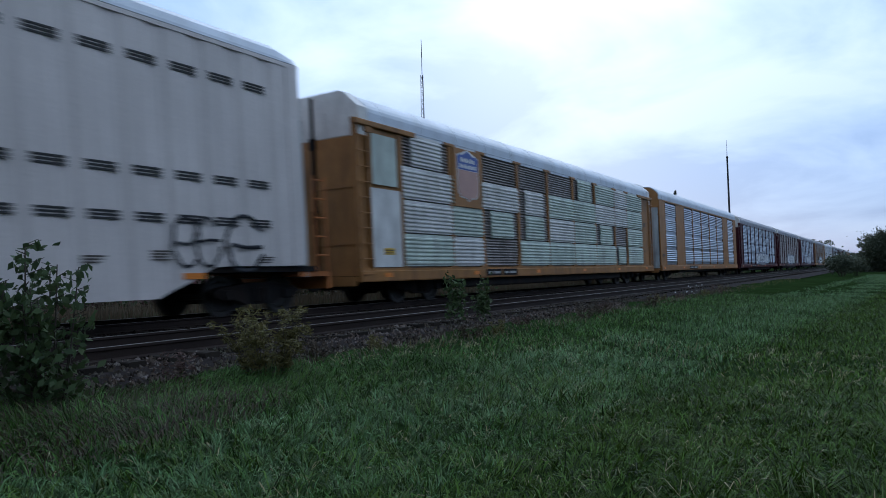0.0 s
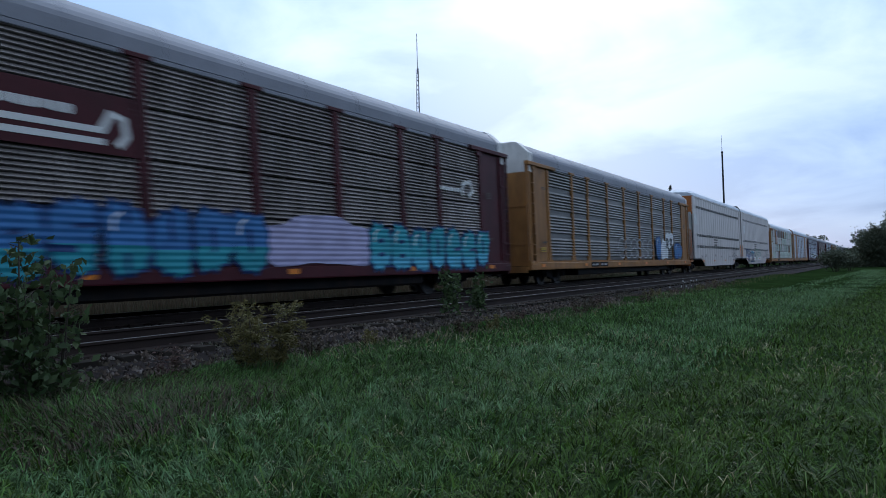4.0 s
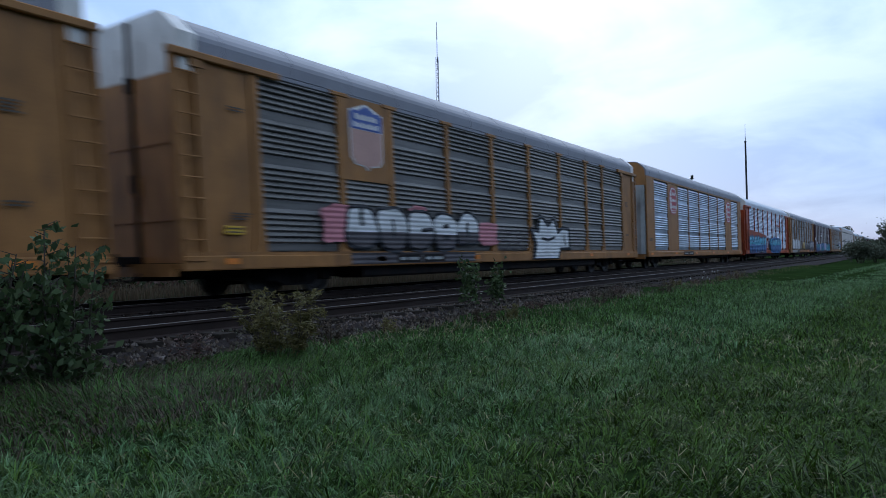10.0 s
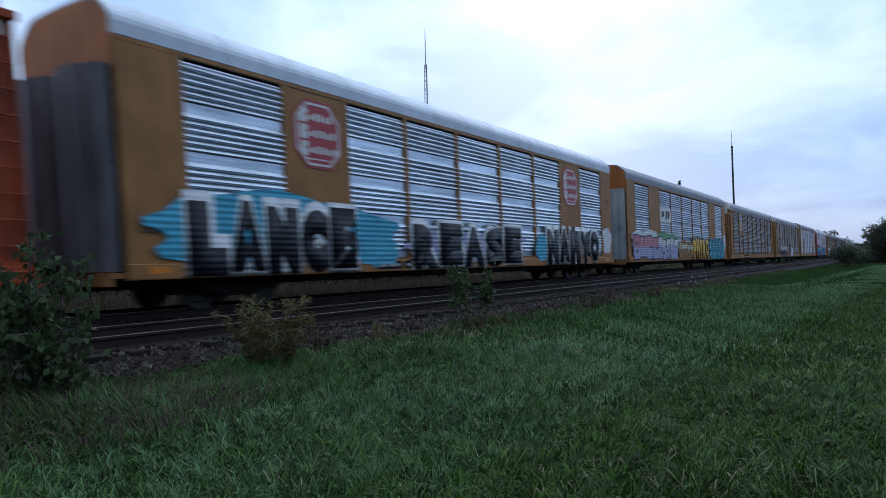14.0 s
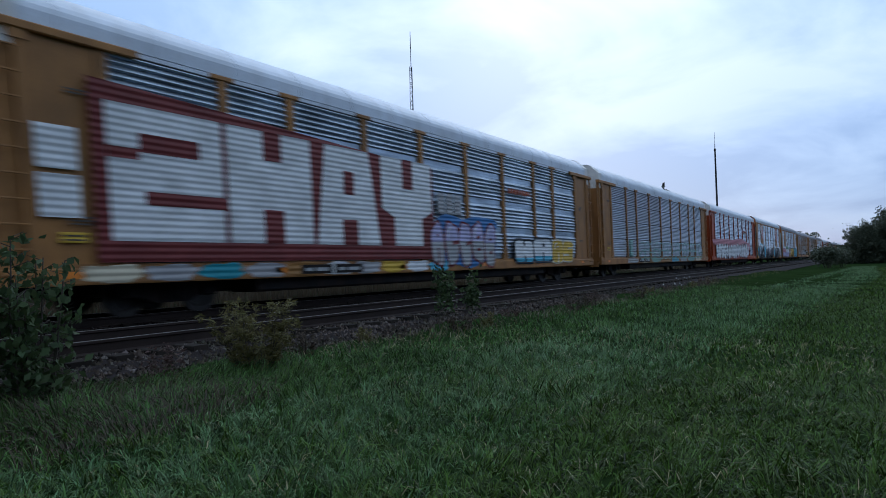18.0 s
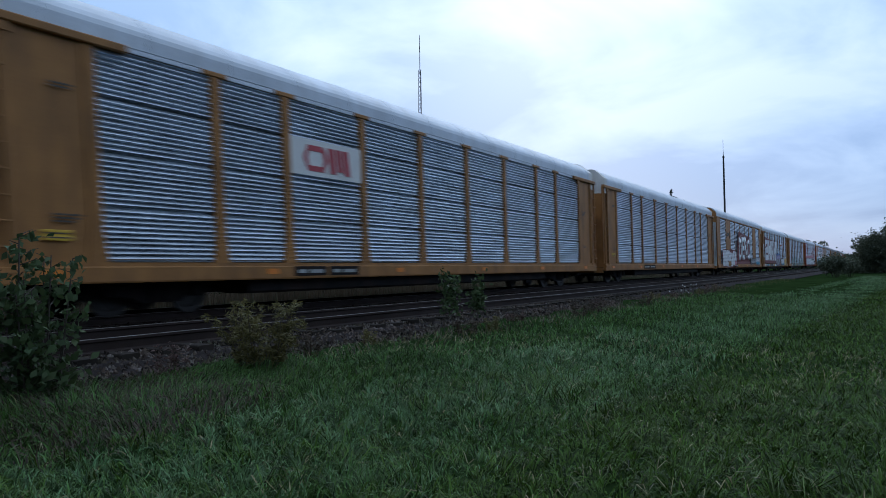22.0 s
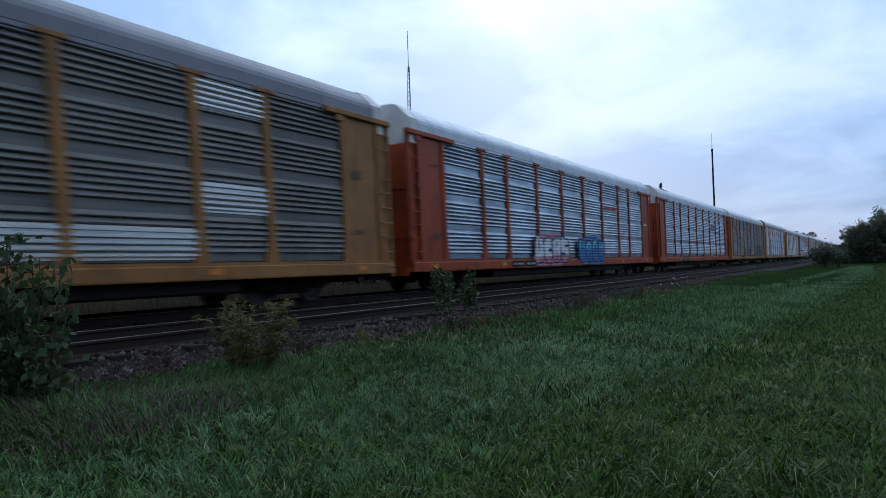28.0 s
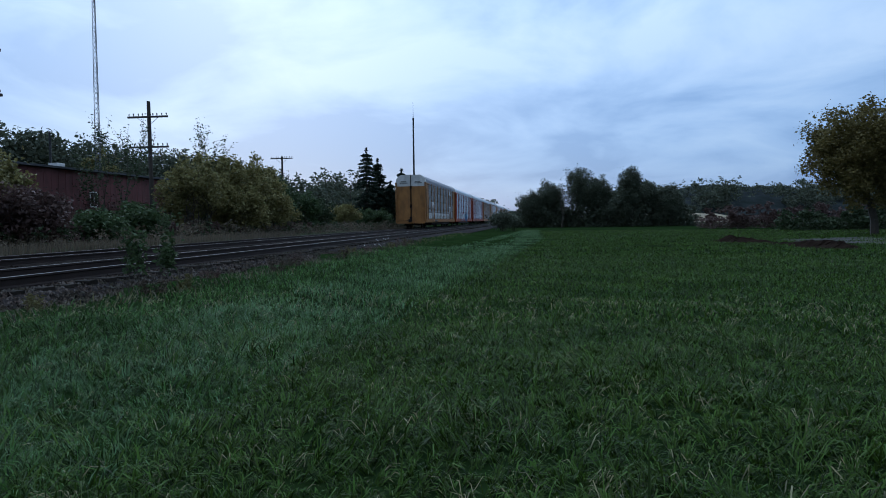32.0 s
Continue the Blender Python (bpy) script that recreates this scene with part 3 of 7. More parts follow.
def truck(parent, x):
    """A two-axle truck under a car."""
    t = part("truck", once("bolster", lambda: Shape().box(-0.28, 0.28, -1.0, 1.0, 0.45, 0.68, 0.04).done("bolster")), M["black"], parent, m=pose(x, 0, 0))
    sf = once("side_frame", side_frame_mesh)
    part("side_frame", sf, M["black"], t)
    part("side_frame", sf, M["black"], t, m=FAR)
    for ax in (-0.87, 0.87):
        for y in (-0.755, 0.755):
            part("wheel", once("wheel", wheel_mesh), M["wheel"], t, m=pose(ax, y, 0.42) if y > 0 else pose(ax, y, 0.42) @ FAR)
        part("axle", once("axle", lambda: Shape().tube((0, -0.75, 0), (0, 0.75, 0), 0.08, n=8).done("axle")), M["wheel"], t, m=pose(ax, 0, 0.42))
    return t


def coupler_mesh():
    s = Shape()
    s.box(-0.2, 0.62, -0.09, 0.09, 0.72, 0.92, 0.02)
    s.box(0.5, 0.72, -0.16, 0.16, 0.66, 0.98, 0.04)
    for y in (-0.5, 0.42):      # air hoses
        pts = [(0.1, y, 0.72), (0.3, y - 0.02, 0.50), (0.55, y, 0.42), (0.75, y + 0.02, 0.50)]
        for a, b in zip(pts, pts[1:]):
            s.tube(a, b, 0.03, n=6)
    s.tube((-0.05, -1.45, 0.80), (0.1, -0.2, 0.85), 0.02, n=5)
    return s.done("coupler")


def base_parts(car, half, frame_mat, truck_x, reach, belly=0.46):
    """Sills, floor, running gear and couplers."""
    sill = once(("sill", half), lambda: Shape().prism([(-1.62, SILL_Z), (-1.50, SILL_Z), (-1.50, 0.98), (-1.60, 0.98), (-1.60, 0.91), (-1.63, 0.89), (-1.63, SILL_Z + 0.03)], -half, half).done("side_sill"))
    part("side_sill", sill, frame_mat, car)
    part("side_sill", sill, frame_mat, car, m=FAR)
    floor = part("underframe", once(("under", half), lambda: Shape().box(-half + 0.3, half - 0.3, -1.50, 1.50, 0.66, 0.78).done("underframe")), M["black"], car)
    part("centre_sill", once("centre_sill", lambda: Shape().box(-13.2, 13.2, -0.34, 0.34, 0.42, 0.655, 0.03).done("centre_sill")), M["black"], floor)
    # black boxes added between the trucks to stand for the shade underneath
    filler = once(("side_well", belly), lambda: Shape().box(-7.9, 7.9, -1.40, -0.50, belly, 0.655, 0.05).done("side_well"))
    part("side_well", filler, M["black"], floor)
    part("side_well", filler, M["black"], floor, m=FAR)
    for x in truck_x:
        truck(car, x)
    for m in (pose(reach - 0.75, 0, 0), FAR @ pose(reach - 0.75, 0, 0)):
        part("coupler", once("coupler", coupler_mesh), M["black"], car, m=m)


def reflectors(car, xs, z=0.80, w=0.45, y=-1.634):
    for x in xs:
        part("reflector", once(("refl", w), lambda: Shape().box(-w / 2, w / 2, -0.004, 0.004, -0.06, 0.06).done("reflector")), M["reflector"], car, m=pose(x, y, z))


def stencil(car, x, z, rows, w=0.55, y=-1.606, mat=None, h=0.03):
    """Small lettering too small to read: plain bars."""
    s = Shape()
    for k in range(rows):
        u = w * (1 - 0.25 * ((k * 7) % 3) / 2)
        s.box(-w / 2, -w / 2 + u, -0.003, 0.003, -k * h * 1.9, -k * h * 1.9 + h)
    part("stencil", s.done("stencil"), mat or M["label_dark"], car, m=pose(x, y, z))


def rack_car(name, label, style, frame_mat, panel_mat, roof_mat, end_mat, ribs, cap_mat=None, swaps=None, wide=()):
    """A covered car-carrier wagon. swaps: {(bay): material} of sheets that differ. wide: bays closed with plain painted sheet."""
    car = thing(name, label, "railcar", "cars of the freight train")
    hf = HALF if style == "post" else 12.80        # half length of the body
    base_parts(car, hf, frame_mat, (-9.9, 9.9), CAR / 2, 0.32 if style == "post" else 0.46)
    z0 = 4.85 if style == "post" else 4.98
    top = 5.66 if style == "post" else 5.78
    roof = part("roof", once(("roof", style), lambda: roof_mesh(hf + 0.02 if style == "flush" else hf - 0.58, z0, 1.58, top)), roof_mat, car)
    roof_seams(roof, hf if style == "flush" else hf - 0.6, z0, 1.58, top, roof_mat, style, 1.9)
    posts = POSTS[style]
    rail = once(("rail", style), lambda: Shape().box(-hf, hf, -1.575, -1.46, z0 - 0.10, z0 - 0.005, 0.01).done("top_rail"))
    pm = once(("post", style), lambda: post_mesh(style))
    for side in (Matrix.Identity(4), FAR):
        part("top_rail", rail, roof_mat if style == "post" else frame_mat, car, m=side)
        part("eave_gap", once(("gap", style), lambda: Shape().box(-hf, hf, -1.578, -1.56, z0 - 0.118, z0 - 0.102).done("eave_gap")), M["vent"], car, m=side)
        for x in posts:
            part("post", pm, frame_mat, car, m=side @ pose(x, 0, 0))
        for k, (a, b) in enumerate(zip(posts, posts[1:])):
            if k in wide:
                w = b - a
                part("plain_sheet", once(("plain", round(w, 2)), lambda: Shape().box(-w / 2, w / 2, -1.575, -1.50, PANEL_Z0 - 0.03, z0 - 0.11, 0.015).done("plain_sheet")), frame_mat, car, m=side @ pose((a + b) / 2, 0, 0))
                continue
            w = round(b - a - 0.14, 2)
            me = once(("panel", w, ribs), lambda: panel_mesh(w, ribs))
            mat = (swaps or {}).get(k, panel_mat)
            part("ribbed_panel", me, mat, car, m=side @ pose((a + b) / 2, -1.525, 0))
        for e in (-1, 1):
            x0, x1 = (-12.85, posts[0] + 0.05) if e < 0 else (posts[-1] - 0.05, 12.85)
            if style == "post":
                me = once(("corner", e), lambda: Shape().box(min(x0, HALF * e), max(x1, HALF * e), -1.53, -1.48, 0.98, 4.8).done("corner_plate"))
                part("corner_plate", me, frame_mat, car, m=side)
                part("sliding_panel", once(("slide", e), lambda: Shape().box(x0, x1, -1.56, -1.532, 0.98, 4.80, 0.012).done("sliding_panel")), frame_mat, car, m=side)
                for xs in (x0, x1 - 0.12):
                    part("stile", once("stile", lambda: Shape().box(0, 0.12, -1.60, -1.562, 0.98, 4.8, 0.01).done("stile")), frame_mat, car, m=side @ pose(xs, 0, 0))
                part("ladder", once("ladder", ladder_mesh), frame_mat, car, m=side @ pose(13.08 * e, 0, 0))
                part("door_track", once("door_track", lambda: Shape().box(-1.35, 1.35, -1.66, -1.50, 4.70, 4.85, 0.02).box(-0.9, -0.6, -1.63, -1.5, 4.55, 4.7).done("door_track")), frame_mat, car, m=side @ pose(12.05 * e, 0, 0))
            else:
                me = once(("corner_f", e), lambda: Shape().box(*((-hf, posts[0]) if e < 0 else (posts[-1], hf)), -1.58, -1.50, 0.98, z0 - 0.10, 0.02).done("corner_panel"))
                part("corner_panel", me, frame_mat, car, m=side)
    ends = (FAR, Matrix.Identity(4))
    for e in ends:
        ex = pose(HALF - 0.22 if style == "post" else hf - 0.02, 0, 0)
        lm = once(("leaf", style), lambda: leaf_mesh(style))
        flip = Matrix.Diagonal((-1, 1, 1, 1))
        part("door_leaf", lm, end_mat, car, m=e @ ex @ FAR)
        part("door_leaf", lm, end_mat, car, m=e @ ex @ FAR @ Matrix.Diagonal((1, -1, 1, 1)))
        if style == "flush":
            part("end_cap", once(("cap", style), lambda: cap_mesh(z0, 4.44, 1.58, top)), cap_mat or frame_mat, car, m=e @ ex)
        else:
            part("end_hood", once("hood", hood_mesh), cap_mat or frame_mat, car, m=e @ ex)
            part("door_lock", once("lock", lambda: Shape().box(-0.02, 0.10, -0.035, 0.035, 0.78, 5.60).box(0, 0.14, -0.10, 0.10, 2.2, 2.55, 0.02).box(0, 0.14, -0.10, 0.10, 4.2, 4.5, 0.02).done("door_lock")), M["black"], car, m=e @ ex)
        part("end_platform", once("platform", lambda: Shape().box(-0.3, 0.35, -1.5, 1.5, 0.66, 0.76, 0.02).box(0.28, 0.36, -1.5, 1.5, 0.52, 0.77).done("end_platform")), frame_mat, car, m=e @ ex)
    reflectors(car, (-12.2, -7.4, -2.6, 2.3, 7.1, 11.9), 0.79, 0.34 if style == "post" else 0.4)
    return car


def vent_mesh():
    s = Shape()
    for k in range(3):
        s.box(-0.29, 0.29, -0.012, 0.012, 0.065 * k - 0.09, 0.065 * k - 0.05)
    return s.done("vent_louvre")


def tall_unit(name, label, lead):
    """One unit of the tall articulated car: smooth upright-ribbed sides with rows of louvres. lead: +1 or -1, the end that carries the shared truck."""
    car = thing(name, label, "railcar", "cars of the freight train")
    h, out = 10.66, 9.70         # from the middle to the shared end and to the outer end
    ring = [(-1.60, 5.66), (-1.585, 5.74), (-1.52, 5.90), (-1.30, 6.06), (-0.6, 6.15), (0, 6.17), (0.6, 6.15), (1.30, 6.06), (1.52, 5.90), (1.585, 5.74), (1.60, 5.66)]
    turn = Matrix.Identity(4) if lead > 0 else Matrix.Diagonal((-1, 1, 1, 1))     # built with the shared end at +x

    def roof():
        s = Shape().prism(ring + [(y * 0.96, z - 0.05) for y, z in reversed(ring)], -out + 0.5, h)
        low = [(y * 0.985, 5.66 + (z - 5.66) * 0.62) for y, z in ring]
        n = len(ring)                                     # the roof slopes down at the outer end
        s.add([(-out + 0.5, y, z) for y, z in ring] + [(-out, y, z) for y, z in low], [(i, i + 1, n + i + 1, n + i) for i in range(n - 1)] + [tuple(range(n, 2 * n))])
        return s.done("roof")

    def side(near):
        s = Shape()
        n = 23
        w = (h + out) / n
        pts = []
        for i in range(n):
            a = -out + i * w
            pts += [(a, -1.580), (a + 0.30 * w, -1.580), (a + 0.40 * w, -1.612), (a + 0.90 * w, -1.612)]
        pts.append((h, -1.580))
        low = lambda x: 0.45 + 0.60 * max(0.0, min(1.0, ((x if x > 0 else -x * 1.10) - 6.4) / 1.5))
        q = 1 if near else -1
        vs = [(x, y * q, low(x)) for x, y in pts] + [(x, y * q, 5.64) for x, y in pts] + [(x, -1.54 * q, low(x)) for x, y in pts] + [(x, -1.54 * q, 5.64) for x, y in pts]
        k = len(pts)
        f = [(i, i + 1, k + i + 1, k + i) for i in range(k - 1)] + [(3 * k + i, 3 * k + i + 1, 2 * k + i + 1, 2 * k + i) for i in range(k - 1)]
        f += [(2 * k + i, 2 * k + i + 1, i + 1, i) for i in range(k - 1)] + [(0, k, 3 * k, 2 * k), (k - 1, 3 * k - 1, 4 * k - 1, 2 * k - 1)]
        s.add(vs, f)
        s.box(-out, h, min(-1.63 * q, -1.58 * q), max(-1.63 * q, -1.58 * q), 5.56, 5.645)
        return s.done("side_wall")

    part("roof", once("tall_roof", roof), M["roof_pale"], car, m=turn)
    for near in (True, False):
        part("side_wall", once(("tall_wall", near), lambda: side(near)), M["silver"], car, m=turn)
        part("roof_drip", once(("tall_drip", near), lambda: Shape().box(-out, h, *((-1.612, -1.60) if near else (1.60, 1.612)), 5.647, 5.664).done("roof_drip")), M["vent"], car, m=turn)
    for x, w in ((-out + 0.2, 0.2), (h - 0.3, 0.3)):
        part("corner_post", once(("tall_post", w), lambda: Shape().box(-w, w, -1.636, -1.55, 1.06, 5.56, 0.02).done("corner_post")), M["silver"], car, m=turn @ pose(x, 0, 0))
    wpan = (h + out) / 23
    for z in (4.88, 2.80, 1.96):
        for k in range(1, 22):
            part("vent_louvre", once("vent", vent_mesh), M["vent"], car, m=turn @ pose(-out + (k + 0.65) * wpan - 0.13, -1.614, z))
    part("underframe", once("tall_under", lambda: Shape().box(-out - 0.6, h - 0.1, -1.52, 1.52, 0.92, 1.04).done("underframe")), M["black"], car, m=turn)
    part("floor_well", once("tall_well", lambda: Shape().box(-5.8, 6.4, -1.5, 1.5, 0.46, 0.90, 0.03).done("floor_well")), M["black"], car, m=turn)
    truck(car, -lead * 8.7)
    if lead > 0:
        truck(car, 11.05)
    part("bellows", once("bellows", lambda: Shape().box(-0.05, 0.39, -1.47, 1.47, 0.95, 6.02, 0.08).box(-0.15, 0.38, -1.35, 1.35, 6.02, 6.16, 0.05).done("bellows")), M["rubber"], car, m=turn @ pose(h, 0, 0))
    part("end_cap", once("tall_cap", lambda: Shape().prism([(-1.56, 4.3)] + [(y * 0.975, 5.64 + (z - 5.66) * 0.6) for y, z in ring] + [(1.56, 4.3)], -0.04, 0.04).done("end_cap")), M["brown"], car, m=turn @ pose(-out + 0.05, 0, 0))
    for q in (1, -1):
        part("door_leaf", once(("leaf", "flush"), lambda: leaf_mesh("flush")), M["grey_door"], car, m=turn @ pose(-out - 0.02, 0, 0) @ Matrix.Diagonal((1, q, 1, 1)))
    part("end_platform", once("tall_platform", lambda: Shape().box(-0.95, 0.1, -1.5, 1.5, 0.80, 0.92, 0.02).box(-0.95, -0.85, -1.5, 1.5, 0.5, 0.9, 0.02).done("end_platform")), M["brown"], car, m=turn @ pose(-out, 0, 0))
    part("coupler", once("coupler", coupler_mesh), M["black"], car, m=turn @ pose(-out - 0.85, 0, 0) @ Matrix.Diagonal((-1, 1, 1, 1)))
    rail = Shape()
    for x in (-0.45, -0.85):
        rail.tube((x, -1.52, 0.9), (x, -1.52, 3.2), 0.025)
    for z in (1.3, 1.75, 2.2, 2.65, 3.1):
        rail.tube((-0.85, -1.52, z), (-0.45, -1.52, z), 0.02)
    part("handrail", rail.done("handrail"), M["brown"], car, m=turn @ pose(-out, 0, 0))
    part("reflector", once("refl_tall", lambda: Shape().box(-0.15, 0.15, -0.006, 0.006, -0.55, 0.55).done("reflector")), M["reflector"], car, m=turn @ pose(h - 0.2, -1.643, 1.75))
    reflectors(car, (-6.6, -2.4, 2.4, 6.6), 0.86, 0.5, -1.622)
    stencil(car, -9.1, 3.55, 1, 0.95, -1.64, M["white"], 0.75)
    for k in range(14):
        if (k * 5) % 3:
            stencil(car, -8.4 + k * 1.3, 1.12 + 0.1 * (k % 3), 2 + k % 3, 0.42, -1.62, M["label_dark" if k % 4 else "label_white"], 0.028)
    stencil(car, -1.6, 2.5, 3, 1.5, -1.62, M["label_dark"], 0.11)
    return car


# ---- markings and spray-painted pieces on the cars' near sides ----
def word(text, w, h, y0, y1, fat=0.0):
    """Block letters fitted to w by h metres, upright on the x-z plane, as a thin solid from y0 to y1."""
    cu = bpy.data.curves.new("word", "FONT")
    cu.body, cu.offset, cu.resolution_u = text, fat, 3
    ob = bpy.data.objects.new("word", cu)
    me = bpy.data.meshes.new_from_object(ob)
    bpy.data.objects.remove(ob)
    bpy.data.curves.remove(cu)
    bm = bmesh.new()
    bm.from_mesh(me)
    xs, zs = [v.co.x for v in bm.verts], [v.co.y for v in bm.verts]
    a, b, c, d = min(xs), max(xs), min(zs), max(zs)
    for v in bm.verts:
        v.co = ((v.co.x - a) / (b - a) * w, y1, (v.co.y - c) / (d - c) * h)
    bmesh.ops.recalc_face_normals(bm, faces=bm.faces)
    r = bmesh.ops.extrude_face_region(bm, geom=bm.faces[:])
    for v in r["geom"]:
        if isinstance(v, bmesh.types.BMVert):
            v.co.y = y0
    bmesh.ops.recalc_face_normals(bm, faces=bm.faces)
    bm.to_mesh(me)
    bm.free()
    return me


def blob_ring(rng, w, h, n=40, rough=0.16):
    """A lumpy outline about w by h."""
    ph = [rng.uniform(0, 6.28) for _ in range(4)]
    pts = []
    for i in range(n):
        a = 2 * math.pi * i / n
        r = 1 + rough * (math.sin(3 * a + ph[0]) * 0.5 + math.sin(5 * a + ph[1]) * 0.5 + math.sin(9 * a + ph[2]) * 0.35)
        c, s = math.cos(a), math.sin(a)
        q = (abs(c) ** 3 + abs(s) ** 3) ** (-1 / 3)
        pts.append((w / 2 * c * q * r, h / 2 * s * q * r))
    return pts


def ribbon(pts, th, y0, y1):
    """One bent thick stroke through (x, z) points, its thickness from y0 to y1."""
    left, right = [], []
    for k, (x, z) in enumerate(pts):
        a, b = pts[max(k - 1, 0)], pts[min(k + 1, len(pts) - 1)]
        d = math.hypot(b[0] - a[0], b[1] - a[1]) or 1e-6
        nx, nz = -(b[1] - a[1]) / d * th / 2, (b[0] - a[0]) / d * th / 2
        left.append((x + nx, z + nz))
        right.append((x - nx, z - nz))
    n = len(pts)
    vs = [(x, y, max(0.64, z)) for y in (y0, y1) for x, z in left + right]
    f = []
    for i in range(n - 1):
        f += [(i, i + 1, n + i + 1, n + i), (3 * n + i, 3 * n + i + 1, 2 * n + i + 1, 2 * n + i), (2 * n + i, 2 * n + i + 1, i + 1, i), (n + i, n + i + 1, 3 * n + i + 1, 3 * n + i)]
    return Shape().add(vs, f + [(0, n, 3 * n, 2 * n), (2 * n - 1, n - 1, 3 * n - 1, 4 * n - 1)])


def below(ring, level):
    """The share of an (x, z) outline that lies under a level."""
    out = []
    for (a, b), (c, d) in zip(ring, ring[1:] + ring[:1]):
        if b <= level:
            out.append((a, b))
        if (b < level) != (d < level):
            f = (level - b) / (d - b)
            out.append((a + (c - a) * f, level))
    return out


def letter_ring(rng, cx, cz, w, h, style):
    """The outline of one letter-like form: a soft bubble, a square block or a spiky star."""
    power, n = {"round": (2.7, 30), "block": (7.0, 36), "spiky": (3.2, 22)}[style]
    ph, lean, pts = [rng.uniform(0, 6.28) for _ in range(3)], rng.uniform(-0.10, 0.10) * h, []
    for i in range(n):
        a = 2 * math.pi * i / n
        c, q = math.cos(a), math.sin(a)
        k = (abs(c) ** power + abs(q) ** power) ** (-1 / power)
        if style == "round":
            k *= 1 + 0.06 * math.sin(3 * a + ph[0]) + 0.04 * math.sin(5 * a + ph[1])
        elif style == "spiky":
            k *= 1 + (0.15 if i % 2 else -0.10) * rng.uniform(0.3, 1.0) + 0.07 * math.sin(3 * a + ph[0])
        else:
            k *= 1 + 0.02 * math.sin(4 * a + ph[0])
        x, z = w / 2 * c * k, h / 2 * q * k
        pts.append((cx + x + lean * (z / h), cz + z))
    return pts


SLOTS = (  # openings of letter-like forms: strokes within a unit cell
    (((0.0, 0.5), (0.0, 0.05)),), (((0.0, -0.5), (0.0, -0.08)), ((-0.06, 0.22), (0.08, 0.22))), (((-0.12, 0.12), (0.14, 0.16)), ((-0.10, -0.18), (0.16, -0.16))),
    (((0.5, 0.04), (0.02, 0.0)),), (((-0.02, 0.22), (0.0, -0.2)),), (((0.5, 0.18), (0.0, 0.16)), ((-0.5, -0.16), (0.05, -0.18))), (((0.02, 0.5), (0.02, 0.24)), ((0.0, -0.5), (0.0, -0.2))))


def piece(car, x, z, w, h, cols, seed, letters=5, style="round", low=None, split=0.5, ground=True, line=0.10):
    """An unreadable spray-painted piece from x to x + w, z to z + h: overlapping outlined letter-like forms, each in one or two tones, with slots and highlights."""
    rng = random.Random(seed)
    y = -1.642
    cloud, fill, dark = cols
    cell = w / letters
    if ground and cloud != dark:
        ring = [(x + w / 2 + a, max(0.64, z + h / 2 + b)) for a, b in blob_ring(rng, w * 1.03, h * 1.10, 16 + 8 * letters, 0.10)]
        part("paint_cloud", Shape().slab(ring, y + 0.001, y + 0.004).done("paint_cloud"), P[cloud], car)
    for k in range(letters):
        cw, ch = cell * rng.uniform(0.98, 1.16), h * rng.uniform(0.84, 1.0)
        cx, cz = x + cell * (k + 0.5), z + ch / 2 + (h - ch) * rng.random()
        ring = [(a, max(0.64, b)) for a, b in letter_ring(rng, cx, cz, cw, ch, style)]
        lw = min(line, 0.12 * h)
        inner = [(cx + (a - cx) * (1 - 2 * lw / cw), max(0.655, cz + (b - cz) * (1 - 2 * lw / ch))) for a, b in ring]
        d = 0.0012 * k
        edge = part("paint_outline", Shape().slab(ring, y - 0.004 - d, y - d).done("paint_outline"), P[dark], car)
        d += 0.006 + 0.0012 * letters
        part("paint_letter", Shape().slab(inner, y - 0.003 - d, y - d).done("paint_letter"), P[fill], edge)
        if low:
            ring = below(inner, cz + (split - 0.5) * ch * rng.uniform(0.8, 1.2))
            if len(ring) > 2:
                part("paint_shade", Shape().slab(ring, y - 0.006 - d, y - 0.004 - d).done("paint_shade"), P[low], edge)
        for (a, b), (e, f) in SLOTS[rng.randrange(len(SLOTS))]:
            mid = ((a + e) / 2 + rng.uniform(-0.06, 0.06), (b + f) / 2)
            pts = [(cx + p * cw * 0.92, cz + q * ch * 0.92) for p, q in ((a, b), mid, (e, f))]
            part("paint_slot", ribbon(pts, lw * rng.uniform(1.0, 1.7), y - 0.010 - d, y - 0.007 - d).done("paint_slot"), P[dark], edge)
        if fill not in ("white", "grey") and rng.random() < 0.7:
            part("paint_shine", ribbon([(cx - cw * 0.28, cz + ch * 0.10), (cx - cw * 0.24, cz + ch * 0.28), (cx - cw * 0.08, cz + ch * 0.36)], 0.05, y - 0.013 - d, y - 0.011 - d).done("paint_shine"), P["white"], edge)


